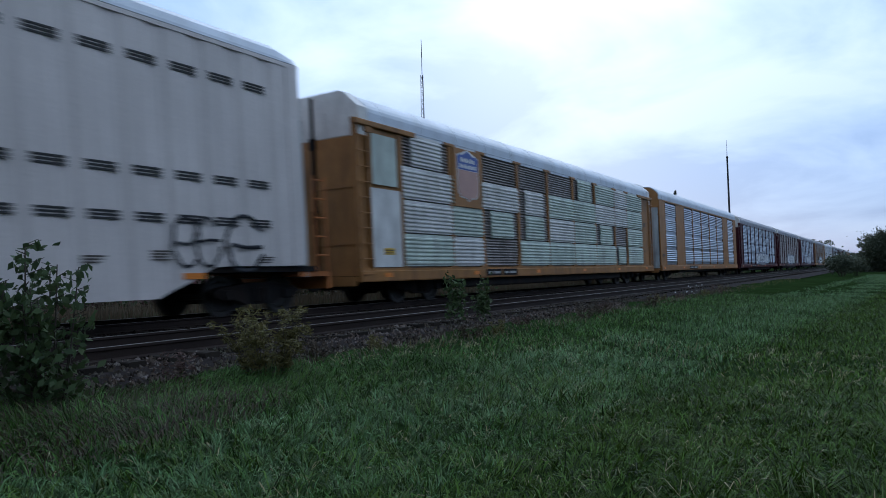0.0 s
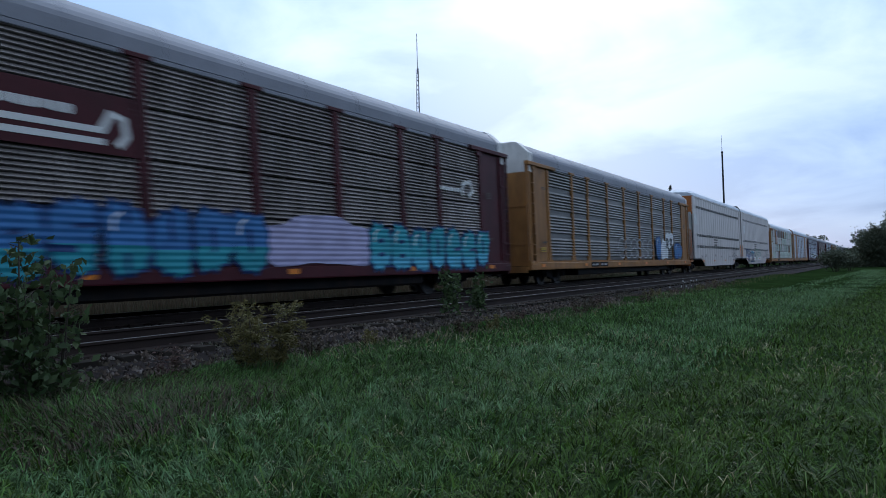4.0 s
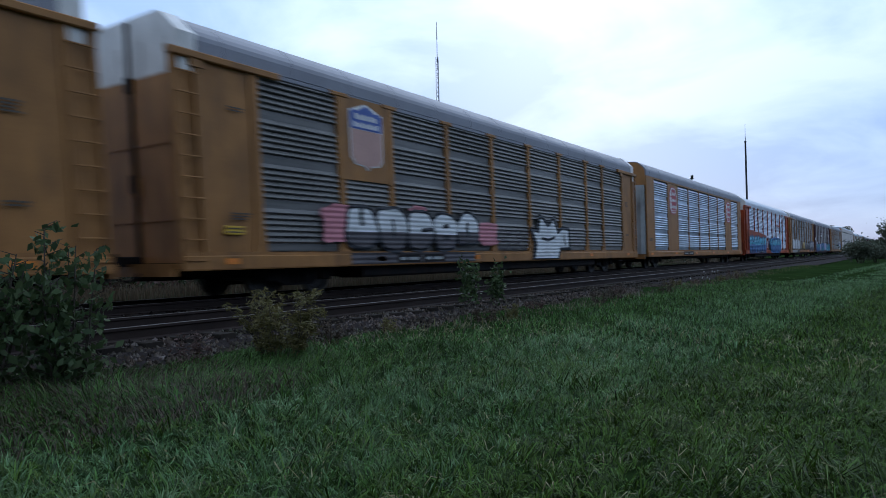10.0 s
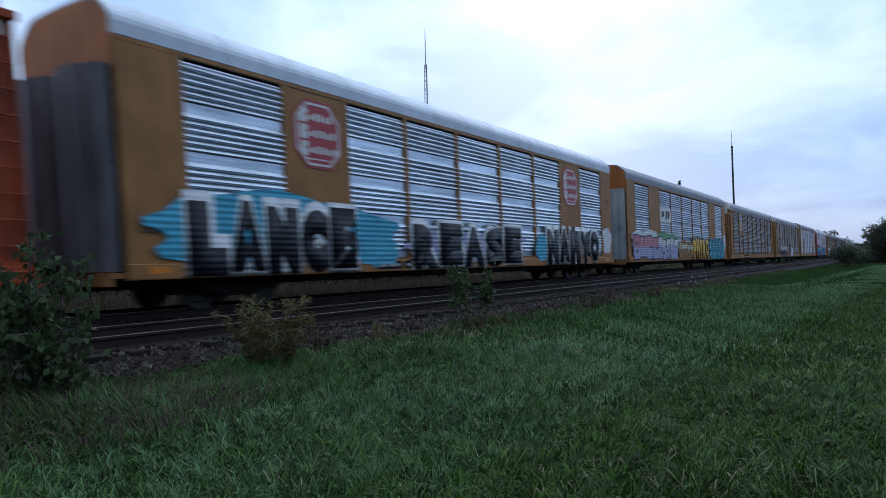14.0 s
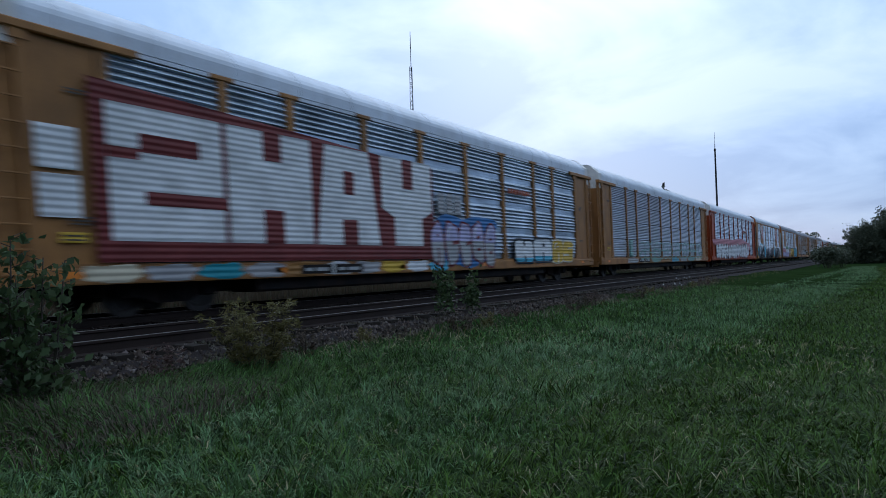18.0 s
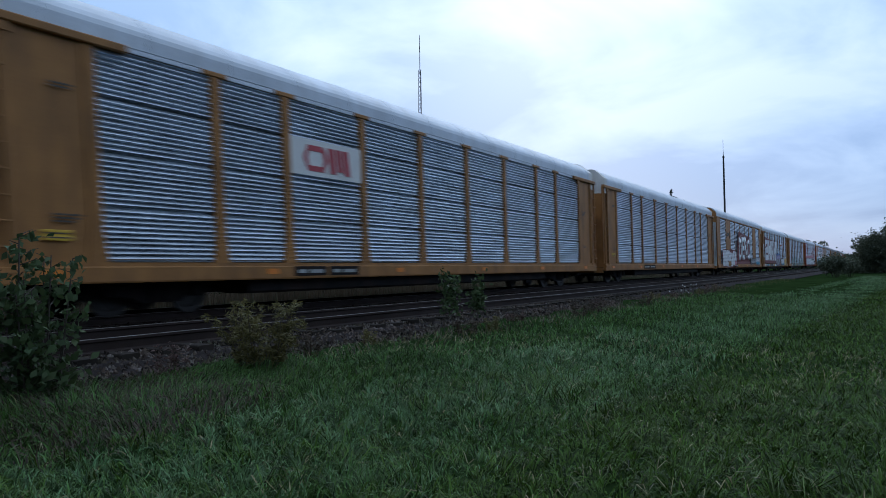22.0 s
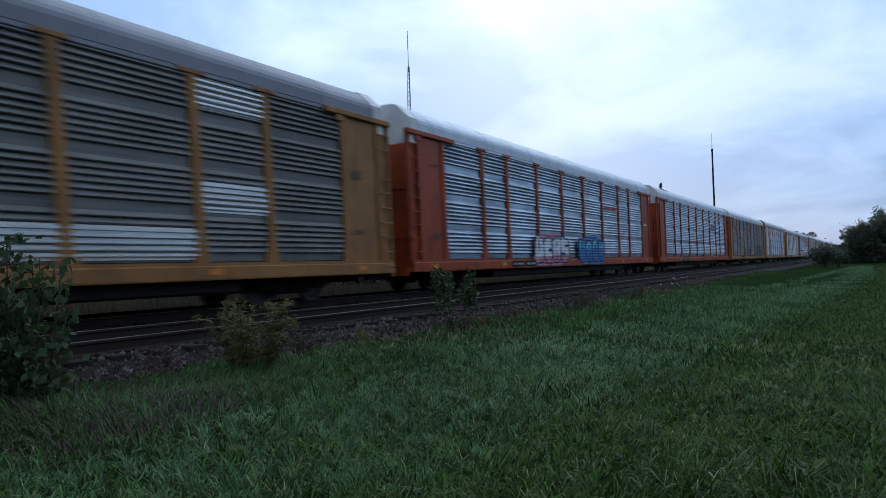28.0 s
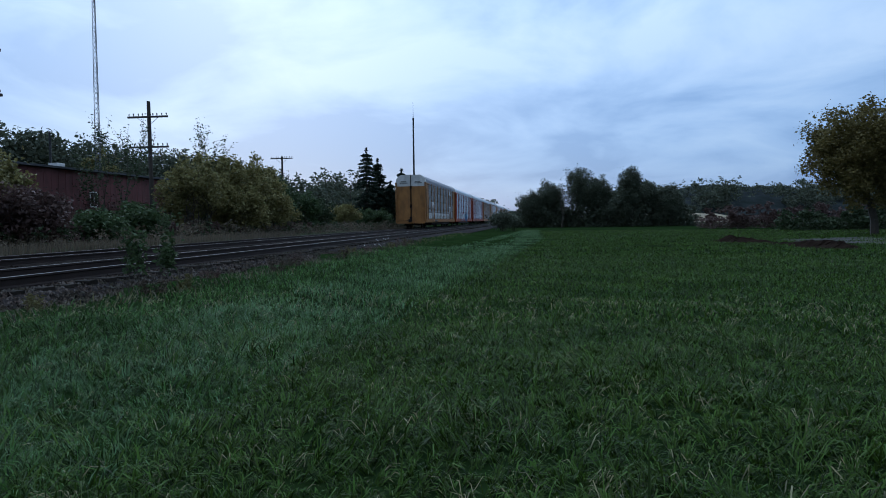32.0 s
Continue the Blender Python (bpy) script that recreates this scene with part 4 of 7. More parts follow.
def outline_tag(car, x, z, w, h, col, seed, loops=4, th=0.06):
    """Thin sprayed loops without a fill."""
    rng = random.Random(seed)
    for k in range(loops):
        cx, r = x + w * (k + 0.5) / loops, w / loops * 0.62
        a0, ph = rng.uniform(0, 1.2), rng.uniform(0, 6)
        pts = [(cx + r * math.cos(a0 + 5.4 * i / 16) * (1 + 0.1 * math.sin(4 * i + ph)), max(0.7, z + h * (0.5 + 0.46 * math.sin(a0 + 5.4 * i / 16)))) for i in range(17)]
        part("paint_line", ribbon(pts, th, -1.646 - 0.002 * k, -1.644 - 0.002 * k).done("paint_line"), P[col], car)
        part("paint_line", ribbon([(cx - r * 0.8, z + h * rng.uniform(0.3, 0.6)), (cx, z + h * rng.uniform(0.4, 0.6)), (cx + r * 0.9, z + h * rng.uniform(0.3, 0.6))], th, -1.656 - 0.002 * k, -1.654 - 0.002 * k).done("paint_line"), P[col], car)


def splash(car, x, z, w, h, col, seed, y=-1.640, label=""):
    """A patch of sprayed colour with an uneven edge."""
    ring = [(x + w / 2 + a, max(0.64, z + h / 2 + b)) for a, b in blob_ring(random.Random(seed), w, h, 34, 0.16)]
    part("paint_splash", Shape().slab(ring, y, y + 0.002).done("paint_splash"), P[col], car, label)


def letter_blocks(car, x0, x1, z0, z1, mat, n, y=-1.60, slant=0.1, name="sign_mark"):
    """A wordmark as a row of plain blocks, no letters."""
    step = (x1 - x0) / n
    for k in range(n):
        a, b, d = x0 + k * step, x0 + (k + 0.8) * step, slant * (z1 - z0)
        lo = z0 + (z1 - z0) * 0.12 * (k % 3 == 1)
        part(name, Shape().slab([(a, lo), (b, lo), (b + d, z1), (a + d, z1)], y - 0.008, y).done(name), mat, car)


def sill_plates(car, x):
    """Black number plates on the sill, their figures as bars."""
    for k in range(2):
        p = part("sill_plate", once("sill_plate", lambda: Shape().box(-0.55, 0.55, -0.010, 0.0, -0.11, 0.11, 0.004).done("sill_plate")), M["black"], car, "black number plate", pose(x + 1.2 * k, -1.631, 0.79))
        part("stencil", once("plate_marks", lambda: Shape().box(-0.42, -0.16, -0.014, -0.0105, -0.045, 0.035).box(-0.05, 0.42, -0.014, -0.0105, -0.045, 0.035).done("stencil")), M["grey_door"], p)


def tag_word(car, text, x, z, w, h, fill, edge=None, fat=0.03, edge_fat=0.12):
    """A word of block letters, each letter a part of its own."""
    step = w / len(text)
    for k, ch in enumerate(text):
        lift = h * 0.05 * math.sin(2.3 * k + len(text))
        if edge:
            me = word(ch, step * 1.10, h * 1.12, -1.650 - 0.001 * k, -1.644, edge_fat)
            me.transform(Matrix.Translation((x + k * step - 0.05 * step, 0, max(0.64, z - 0.06 * h + lift))))
            part("paint_outline", me, P[edge], car)
        me = word(ch, step * 0.94, h * 0.98, -1.664, -1.658, fat)
        me.transform(Matrix.Translation((x + k * step + 0.03 * step, 0, max(0.65, z + lift))))
        part("paint_letter", me, P[fill], car)


def block_letters(car, x, z, w, h):
    """Four huge squared letters that read 2HAY: white plates with dark red slots."""
    step = w / 4
    square = [(0, 0), (1, 0), (1, 1), (0, 1)]
    forms = (
        (square, ((0.25, 0.66, 0.78, 0.80), (0.0, 0.60, 0.25, 0.68), (0.28, 0.27, 1.0, 0.37))),
        (square, ((0.40, 0.74, 0.62, 1.0), (0.38, 0.0, 0.62, 0.30))),
        ([(0, 0), (1, 0), (0.84, 1), (0.16, 1)], ((0.42, 0.52, 0.58, 0.76), (0.38, 0.0, 0.62, 0.26))),
        ([(0.22, 0), (0.78, 0), (0.78, 0.32), (1, 0.42), (1, 1), (0, 1), (0, 0.42), (0.22, 0.32)], ((0.40, 0.66, 0.60, 1.0),)))
    for k, (ring, slots) in enumerate(forms):
        x0, u = x + k * step + 0.06, step - 0.14
        plate = part("paint_letter", Shape().slab([(x0 + a * u, z + b * h) for a, b in ring], -1.656, -1.650).done("paint_letter"), P["white"], car)
        for a, b, c, d in slots:
            part("paint_slot", Shape().box(x0 + a * u, x0 + c * u, -1.664, -1.658, z + b * h, z + d * h).done("paint_slot"), P["maroon"], plate)
    for z0 in (1.75, 2.55):
        part("paint_square", Shape().box(-12.65, -11.95, -1.62, -1.612, z0, z0 + 0.72).done("paint_square"), P["white"], car)


def octagon(car, x, z, w, h):
    """Red eight-sided emblem with pale bars."""
    def ring(k):
        a, b, c = w / 2 * k, h / 2 * k, w * 0.25 * k
        return [(-a, -b + c), (-a + c, -b), (a - c, -b), (a, -b + c), (a, b - c), (a - c, b), (-a + c, b), (-a, b - c)]
    part("emblem", Shape().slab(ring(1.0), -1.592, -1.575).done("emblem"), M["red"], car, "red octagonal emblem", pose(x, 0, z))
    s = Shape()
    o, i = ring(0.92), ring(0.85)
    n = 8
    s.add([(a, -1.600, b) for a, b in o] + [(a, -1.600, b) for a, b in i] + [(a, -1.593, b) for a, b in o] + [(a, -1.593, b) for a, b in i],
          [(k, (k + 1) % n, n + (k + 1) % n, n + k) for k in range(n)] + [(k, 2 * n + k, 2 * n + (k + 1) % n, (k + 1) % n) for k in range(n)] + [(n + k, n + (k + 1) % n, 3 * n + (k + 1) % n, 3 * n + k) for k in range(n)])
    for dz, u, v in ((0.26, 0.52, 0.20), (0.02, 0.58, 0.20), (-0.22, 0.62, 0.20)):
        s.slab([((-0.38 + 0.04 * a) * w, (dz + b * v) * h) for a, b in ((0, -0.5), (3.5, -0.5), (4.2, -0.1), (2.6, 0.05), (4.4, 0.3), (3.6, 0.55), (0.6, 0.55), (0, 0.1))], -1.600, -1.593)
        for i in range(5):
            lo = dz - v * (0.32 if i % 2 else 0.26)
            s.box((-0.18 + i * u / 5) * w, (-0.18 + (i + 0.66) * u / 5) * w, -1.600, -1.593, lo * h, (dz + v * (0.25 if i % 3 else 0.12)) * h, 0.003)
    s.box(-0.30 * w, 0.22 * w, -1.600, -1.593, -0.375 * h, -0.355 * h)
    part("emblem_mark", s.done("emblem_mark"), M["label_white"], car, "", pose(x, 0, z))


def shield(car, x, z, w, h, out=0.0):
    """Blue and faded red shield emblem on a plain sheet."""
    up = [(-0.5, 0.12), (0.5, 0.12), (0.52, 0.36), (0.42, 0.42), (0.30, 0.40), (0.0, 0.5), (-0.30, 0.40), (-0.42, 0.42), (-0.52, 0.36)]
    low = [(-0.5, 0.11), (-0.5, -0.32), (-0.38, -0.42), (-0.12, -0.44), (0.0, -0.5), (0.12, -0.44), (0.38, -0.42), (0.5, -0.32), (0.5, 0.11)]
    part("emblem_rim", Shape().slab([(a * w, b * h) for a, b in [(-0.54, 0.40)] + [(p * 1.06, q * 1.04) for p, q in low[1:8]] + [(0.54, 0.40), (0.0, 0.53)]], -1.586, -1.576).done("emblem_rim"), M["label_white"], car, "", pose(x, out, z))
    part("emblem_field", Shape().slab([(a * w, b * h) for a, b in low], -1.594, -1.587).done("emblem_field"), M["pink"], car, "faded red shield field", pose(x, out, z))
    part("emblem_band", Shape().slab([(a * w, b * h) for a, b in up], -1.597, -1.589).done("emblem_band"), M["blue"], car, "blue shield band", pose(x, out, z))
    s = Shape()
    for r, (half, lo, hi) in enumerate(((0.36, 0.27, 0.36), (0.42, 0.15, 0.23))):
        for i in range(6 + r):
            a = -half + 2 * half * i / (6 + r)
            s.box(a * w, (a + 1.5 * half / (6 + r)) * w, -1.602, -1.598, lo * h, (hi - 0.02 * (i % 2)) * h)
    part("emblem_mark", s.done("emblem_mark"), M["label_white"], car, "", pose(x, out, z))


def sign_bar(car):
    """Dark bar below the row of sign marks."""
    part("sign_bar", once("sign_bar", lambda: Shape().box(4.35, 6.7, -1.606, -1.60, 3.28, 3.38).done("sign_bar")), M["label_dark"], car)


CARS = {}


def yellow_car(k, label, panel="steel_dark", roof="roof_slate", ribs="grouped", cap="white", frame_key="yellow", **kw):
    c = rack_car("autorack_car", label, "post", M[frame_key], M[panel], M[roof], M[frame_key], ribs, M[cap] if cap else None, **kw)
    stencil(c, -11.9, 3.9, 2, 0.4)
    stencil(c, -11.9, 1.75, 3, 0.5)
    stencil(c, 11.9, 3.3, 4, 0.4)
    stencil(c, 11.9, 1.75, 2, 0.4)
    sill_plates(c, -6.2)
    if frame_key == "yellow":
        notice = part("notice_plate", once("notice", lambda: Shape().box(-0.24, 0.24, -0.008, 0, -0.09, 0.09, 0.003).done("notice_plate")), P["yellow"], c, "yellow notice plate", pose(-12.1, -1.606, 1.42))
        part("stencil", once("notice_lines", lambda: Shape().box(-0.2, 0.2, -0.012, -0.0085, 0.02, 0.045).box(-0.2, 0.2, -0.012, -0.0085, -0.05, -0.025).done("stencil")), M["label_dark"], notice)
    if frame_key == "orange":
        stencil(c, 11.9, 2.85, 1, 0.45, mat=M["label_white"], h=0.09)
    CARS[k] = c
    return c


def tan_car(k, label, panel="steel_bright", roof="roof_slate", cap="tan", emblem=True, door="grey_door"):
    c = rack_car("autorack_car", label, "flush", M["tan"], M[panel], M[roof], M[door], "grouped", M[cap], wide=(1, 7))
    if emblem:
        octagon(c, -7.72, 3.9, 1.6, 1.6)
        octagon(c, 7.72, 3.9, 1.6, 1.6)
    stencil(c, -12.2, 1.6, 3, 0.6)
    stencil(c, 12.2, 3.6, 4, 0.5)
    sill_plates(c, -5.2)
    CARS[k] = c
    return c


def build_cars():
    c = yellow_car(0, "yellow-framed autorack with patched pale green and grey panels", "steel_brown", "roof_pale", "seamed")
    patch_sheets(c)
    part("emblem_sheet", Shape().box(-8.65, -6.9, -1.652, -1.6, 2.9, 4.75, 0.004).done("emblem_sheet"), M["tan"], c, "tan emblem sheet")
    shield(c, -7.78, 3.9, 1.25, 1.6, -0.075)
    part("white_panel", Shape().box(-12.8, -11.5, -1.612, -1.6, 1.0, 3.1, 0.004).done("white_panel"), M["white"], c, "white repair panel")
    part("green_panel", Shape().box(-12.7, -11.6, -1.612, -1.6, 3.2, 4.55, 0.004).done("green_panel"), M["mint"], c, "pale green repair panel")
    CARS[1] = tall_unit("articulated_autorack_unit", "tall warm-grey articulated autorack unit with rows of dark louvres", -1)
    c = CARS[1]
    for a, b in ((-8.5, -7.8), (-6.3, -5.1), (-3.6, -2.3), (-1.0, 2.0)):
        part("white_strip", Shape().box(a, b, -1.690, -1.684, 0.80, 1.20).done("white_strip"), M["label_white"], c, "white painted strip")
        reflectors(c, ((a + b) / 2,), 1.0, 0.4, -1.696)
    piece(c, -8.4, 0.80, 2.75, 1.22, ("grey", "grey", "navy"), 1, 4, low="lilac", line=0.07, ground=False)
    piece(c, -5.5, 0.50, 2.85, 1.25, ("sky", "grey", "navy"), 2, 4, line=0.08)
    outline_tag(c, -2.2, 0.9, 1.7, 1.2, "green", 3, 2, 0.07)
    outline_tag(c, -0.4, 1.25, 2.5, 0.85, "mint", 103, 3, 0.05)
    outline_tag(c, 6.2, 1.0, 1.0, 1.05, "black", 203, 2, 0.06)
    outline_tag(c, 7.5, 0.9, 0.8, 1.25, "black", 204, 1, 0.08)
    CARS[2] = tall_unit("articulated_autorack_unit", "tall warm-grey articulated autorack unit with a pale patch and small tags", 1)
    outline_tag(CARS[2], 6.0, 0.85, 1.9, 1.15, "black", 4, 3, 0.05)
    c = yellow_car(3, "yellow autorack with dark ribbed panels and blue and white graffiti")
    outline_tag(c, -2.6, 1.05, 6.3, 1.1, "grey", 7, 6, 0.07)
    piece(c, 4.45, 0.98, 1.1, 1.45, ("black", "blue", "navy"), 5, 1, "spiky", ground=False)
    splash(c, 5.5, 1.0, 1.7, 1.15, "white", 301, -1.648, "white sprayed shape")
    splash(c, 6.7, 1.75, 1.9, 0.95, "white", 302, -1.654, "white sprayed shape")
    for x in (7.05, 7.95):
        splash(c, x - 0.28, 1.85, 0.6, 0.5, "black", 303, -1.660, "black sprayed disc")
        splash(c, x - 0.12, 1.97, 0.26, 0.22, "grey", 304, -1.666, "grey sprayed disc")
    outline_tag(c, 6.6, 1.05, 2.0, 1.5, "black", 305, 2, 0.07)
    piece(c, 8.85, 1.0, 2.0, 1.1, ("navy", "blue", "navy"), 6, 1, ground=False)
    outline_tag(c, 8.9, 1.0, 1.9, 1.7, "black", 306, 1, 0.04)
    c = yellow_car(4, "maroon autorack with brown-grey panels and blue graffiti along its foot", "steel_brown", "roof_slate", "seamed", "white", "maroon")
    part("sign_ground", Shape().box(-4.05, -1.5, -1.612, -1.602, 2.9, 3.95).done("sign_ground"), M["maroon"], c, "maroon sign ground")
    for z in (3.05, 3.25):
        part("sign_mark", Shape().box(-3.95, -2.1, -1.622, -1.613, z, z + 0.11).done("sign_mark"), M["label_white"], c)
    part("sign_mark", ribbon([(-2.15, 3.3), (-1.95, 3.62), (-1.72, 3.55), (-1.68, 3.25), (-1.85, 3.05)], 0.14, -1.624, -1.616).done("sign_mark"), M["label_white"], c)
    letter_blocks(c, -3.95, -2.6, 3.5, 3.66, M["label_white"], 7, -1.613, 0.0)
    letter_blocks(c, 8.8, 10.0, 3.2, 3.32, M["label_white"], 7, -1.605, 0.0)
    part("sign_mark", ribbon([(10.1, 3.1), (10.15, 3.5), (10.6, 3.6), (10.8, 3.3), (10.5, 3.1)], 0.14, -1.612, -1.604).done("sign_mark"), M["label_white"], c)
    part("stencil_plate", Shape().box(-12.4, -11.65, -1.612, -1.606, 2.46, 2.82).done("stencil_plate"), M["label_white"], c, "white stencil plate")
    part("yellow_plate", Shape().box(-12.35, -11.72, -1.612, -1.606, 1.2, 1.74).done("yellow_plate"), M["yellow"], c, "yellow plate")
    splash(c, -11.4, 0.8, 2.2, 1.4, "lilac", 311)
    splash(c, -6.4, 0.95, 2.4, 0.95, "lilac", 312)
    splash(c, 1.3, 0.9, 4.0, 1.15, "lilac", 313)
    piece(c, -11.2, 0.68, 5.0, 1.28, ("lilac", "teal", "navy"), 8, 6, "spiky", "blue", 0.5, False, 0.08)
    piece(c, -4.2, 0.70, 5.7, 1.40, ("lilac", "blue", "navy"), 9, 6, "spiky", "teal", 0.4, False, 0.07)
    piece(c, 5.1, 0.68, 6.6, 1.40, ("rust", "teal", "navy"), 10, 7, "spiky", "sky", 0.3, False, 0.07)
    c = yellow_car(5, "yellow autorack with dark panels and bubble-letter white graffiti")
    for a, b, n, q in ((-11.4, -9.0, 2, 11), (-8.6, -7.1, 1, 112), (-6.8, -4.45, 2, 113)):
        piece(c, a, 0.99, b - a, 1.32, ("white", "white", "grey"), q, n, ground=False, line=0.05)
    part("paint_band", Shape().box(-11.45, -4.3, -1.638, -1.634, 0.64, 0.93).done("paint_band"), P["grey"], c, "pale sprayed sill")
    for x in (-8.75, -6.8):
        part("paint_band", Shape().box(x - 0.14, x + 0.14, -1.638, -1.634, 0.98, 2.3).done("paint_band"), P["grey"], c, "pale sprayed post")
    piece(c, -0.65, 0.99, 1.65, 1.0, ("yellow", "yellow", "cream"), 111, 2, ground=False, line=0.05)
    piece(c, 1.2, 1.0, 5.1, 0.72, ("stain", "stain", "grey"), 12, 6, "block", ground=False, line=0.04)
    for x in (4.9, 8.9):
        part("orange_patch", once("orange_patch", lambda: Shape().box(-0.55, 0.55, -0.008, 0.004, -0.14, 0.14).done("orange_patch")), M["reflector"], c, "fresh orange paint patch", pose(x, -1.634, 0.79))
    piece(c, 6.8, 0.75, 5.4, 1.42, ("stain", "grey", "navy"), 13, 6, "spiky", "stain", 0.35, True, 0.08)
    c = yellow_car(6, "red-orange autorack with bright ribbed panels and large blue graffiti", "steel_bright", "roof_pale", frame_key="orange")
    part("spray_paint", Shape().slab([(-12.2, 0.66), (-2.4, 0.66), (-2.3, 1.6), (-2.6, 2.35), (-5.5, 2.55), (-12.0, 2.80)], -1.634, -1.630).done("spray_paint"), M["orange"], c, "plain orange painted-over band")
    part("spray_paint", Shape().slab([(-11.9, 0.64), (-2.9, 0.64), (-2.95, 1.15), (-3.4, 1.45), (-11.7, 1.55)], -1.6375, -1.635).done("spray_paint"), P["navy"], c, "dark blue paint ground")
    piece(c, -11.9, 0.70, 9.05, 1.65, ("navy", "sky", "navy"), 14, 7, "round", "blue", 0.45, False, 0.12)
    piece(c, -0.45, 0.66, 7.2, 1.55, ("blue", "sky", "navy"), 15, 6, "round", "blue", 0.5, True, 0.11)
    letter_blocks(c, 4.3, 6.6, 3.46, 3.62, M["orange"], 9)
    sign_bar(c)
    tan_car(7, "tan autorack with blue-grey ribbed panels and red octagonal emblems", "steel_blue")
    c = yellow_car(8, "yellow autorack with dark panels, a blue shield and white graffiti", wide=())
    shield_sheet(c)
    splash(c, -9.6, 1.2, 1.4, 0.9, "pink", 321)
    splash(c, -6.1, 1.8, 0.75, 0.45, "pink", 322)
    splash(c, -2.6, 1.15, 1.4, 0.75, "pink", 323)
    piece(c, -8.8, 0.95, 6.3, 1.25, ("stain", "white", "black"), 16, 5, "round", "stain", 0.42, False, 0.09)
    part("paint_band", Shape().box(-8.6, -2.7, -1.638, -1.634, 0.66, 0.95).done("paint_band"), P["stain"], c, "dark sprayed sill")
    outline_tag(c, -1.2, 1.0, 2.2, 0.7, "stain", 324, 3, 0.05)
    part("paint_letter", Shape().slab([(1.3, 0.66), (3.7, 0.66), (3.85, 1.0), (4.8, 1.0), (4.75, 1.9), (4.0, 1.95), (3.6, 1.75), (3.35, 2.35), (2.7, 2.05), (1.95, 2.42), (1.7, 1.75), (1.15, 1.85), (1.5, 1.2)], -1.650, -1.646).done("paint_letter"), P["black"], c, "black outline of a white star shape")
    part("paint_letter", Shape().slab([(1.55, 0.70), (3.55, 0.70), (3.75, 1.1), (4.6, 1.12), (4.55, 1.78), (4.0, 1.8), (3.55, 1.6), (3.2, 2.12), (2.7, 1.85), (2.08, 2.2), (1.9, 1.62), (1.45, 1.7), (1.75, 1.2)], -1.656, -1.652).done("paint_letter"), P["white"], c, "white star shape")
    part("paint_slot", ribbon([(2.1, 1.45), (2.7, 1.38), (3.3, 1.5)], 0.10, -1.662, -1.658).done("paint_slot"), P["black"], c)
    part("paint_slot", ribbon([(4.2, 1.6), (4.15, 1.4), (4.3, 1.2)], 0.10, -1.662, -1.658).done("paint_slot"), P["black"], c)
    c = yellow_car(9, "yellow autorack with dark panels and a blue shield emblem")
    shield_sheet(c)
    outline_tag(c, -0.9, 1.1, 2.2, 0.8, "grey", 18, 3, 0.08)
    c = tan_car(10, "tan autorack with blue-grey panels and multi-coloured graffiti", "steel_blue", "roof_slate", "brown", False)
    splash(c, -12.3, 1.2, 5.0, 1.15, "white", 331)
    piece(c, -12.2, 0.70, 4.7, 1.45, ("white", "pink", "navy"), 19, 4, "block", "lilac", 0.5, False, 0.07)
    splash(c, -7.6, 1.0, 4.6, 1.35, "green", 332)
    piece(c, -7.45, 0.66, 4.3, 1.45, ("green", "white", "black"), 20, 5, "block", "lilac", 0.6, False, 0.06)
    piece(c, -2.8, 0.64, 3.8, 1.2, ("rust", "cream", "black"), 21, 5, "round", "rust", 0.6, True, 0.06)
    splash(c, 0.8, 0.64, 5.2, 1.3, "rust", 333)
    tag_word(c, "PHYRO", 0.95, 0.68, 4.85, 1.40, "yellow", "black", 0.07, 0.16)
    piece(c, 6.2, 0.64, 5.4, 1.55, ("teal", "teal", "navy"), 22, 5, "spiky", "sky", 0.3, True, 0.08)
    part("sign_ground", Shape().box(-6.7, -4.3, -1.588, -1.580, 2.95, 3.85).done("sign_ground"), M["label_white"], c, "white sign ground")
    letter_blocks(c, -6.4, -5.8, 3.25, 3.6, M["label_dark"], 2, -1.592, 0.3)
    letter_blocks(c, -5.5, -4.6, 3.15, 3.65, M["label_dark"], 2, -1.592, 0.2)
    splash(c, 11.7, 1.3, 0.9, 1.3, "white", 334, -1.60)
    c = tan_car(11, "tan autorack with red octagonal emblems and black and white graffiti", "steel_bright", "roof_pale", "brown", True, "dark_door")
    splash(c, -12.4, 0.9, 7.4, 1.45, "sky", 25, -1.644, "bright blue sprayed cloud")
    tag_word(c, "LANCE", -11.6, 0.66, 5.05, 1.50, "black", "white", 0.14, 0.26)
    splash(c, -6.6, 0.75, 1.7, 1.1, "sky", 126, -1.644)
    splash(c, -4.3, 0.9, 7.2, 0.9, "lilac", 127, -1.644)
    tag_word(c, "REASE", -4.15, 0.68, 6.9, 1.30, "black", "white", 0.09, 0.20)
    tag_word(c, "NAHYO", 5.0, 0.66, 5.8, 1.42, "black", "white", 0.12, 0.22)
    splash(c, 4.0, 0.8, 1.0, 1.0, "sky", 27, -1.644)
    splash(c, 11.5, 1.1, 1.1, 1.2, "white", 28, -1.60)
    c = yellow_car(12, "red-orange autorack with bright panels and white graffiti", "steel_bright", "roof_pale", frame_key="orange")
    splash(c, -11.9, 0.9, 20.2, 1.75, "pink", 128)
    piece(c, -11.5, 0.66, 11.0, 1.45, ("pink", "white", "black"), 28, 9, "spiky", None, 0.5, False, 0.06)
    piece(c, -0.4, 0.66, 7.1, 1.62, ("pink", "white", "black"), 29, 5, "round", "white", 0.5, False, 0.09)
    part("paint_letter", Shape().slab([(7.0, 1.7), (7.3, 2.1), (7.65, 1.8), (7.35, 1.35)], -1.650, -1.646).done("paint_letter"), P["white"], c, "white sprayed diamond")
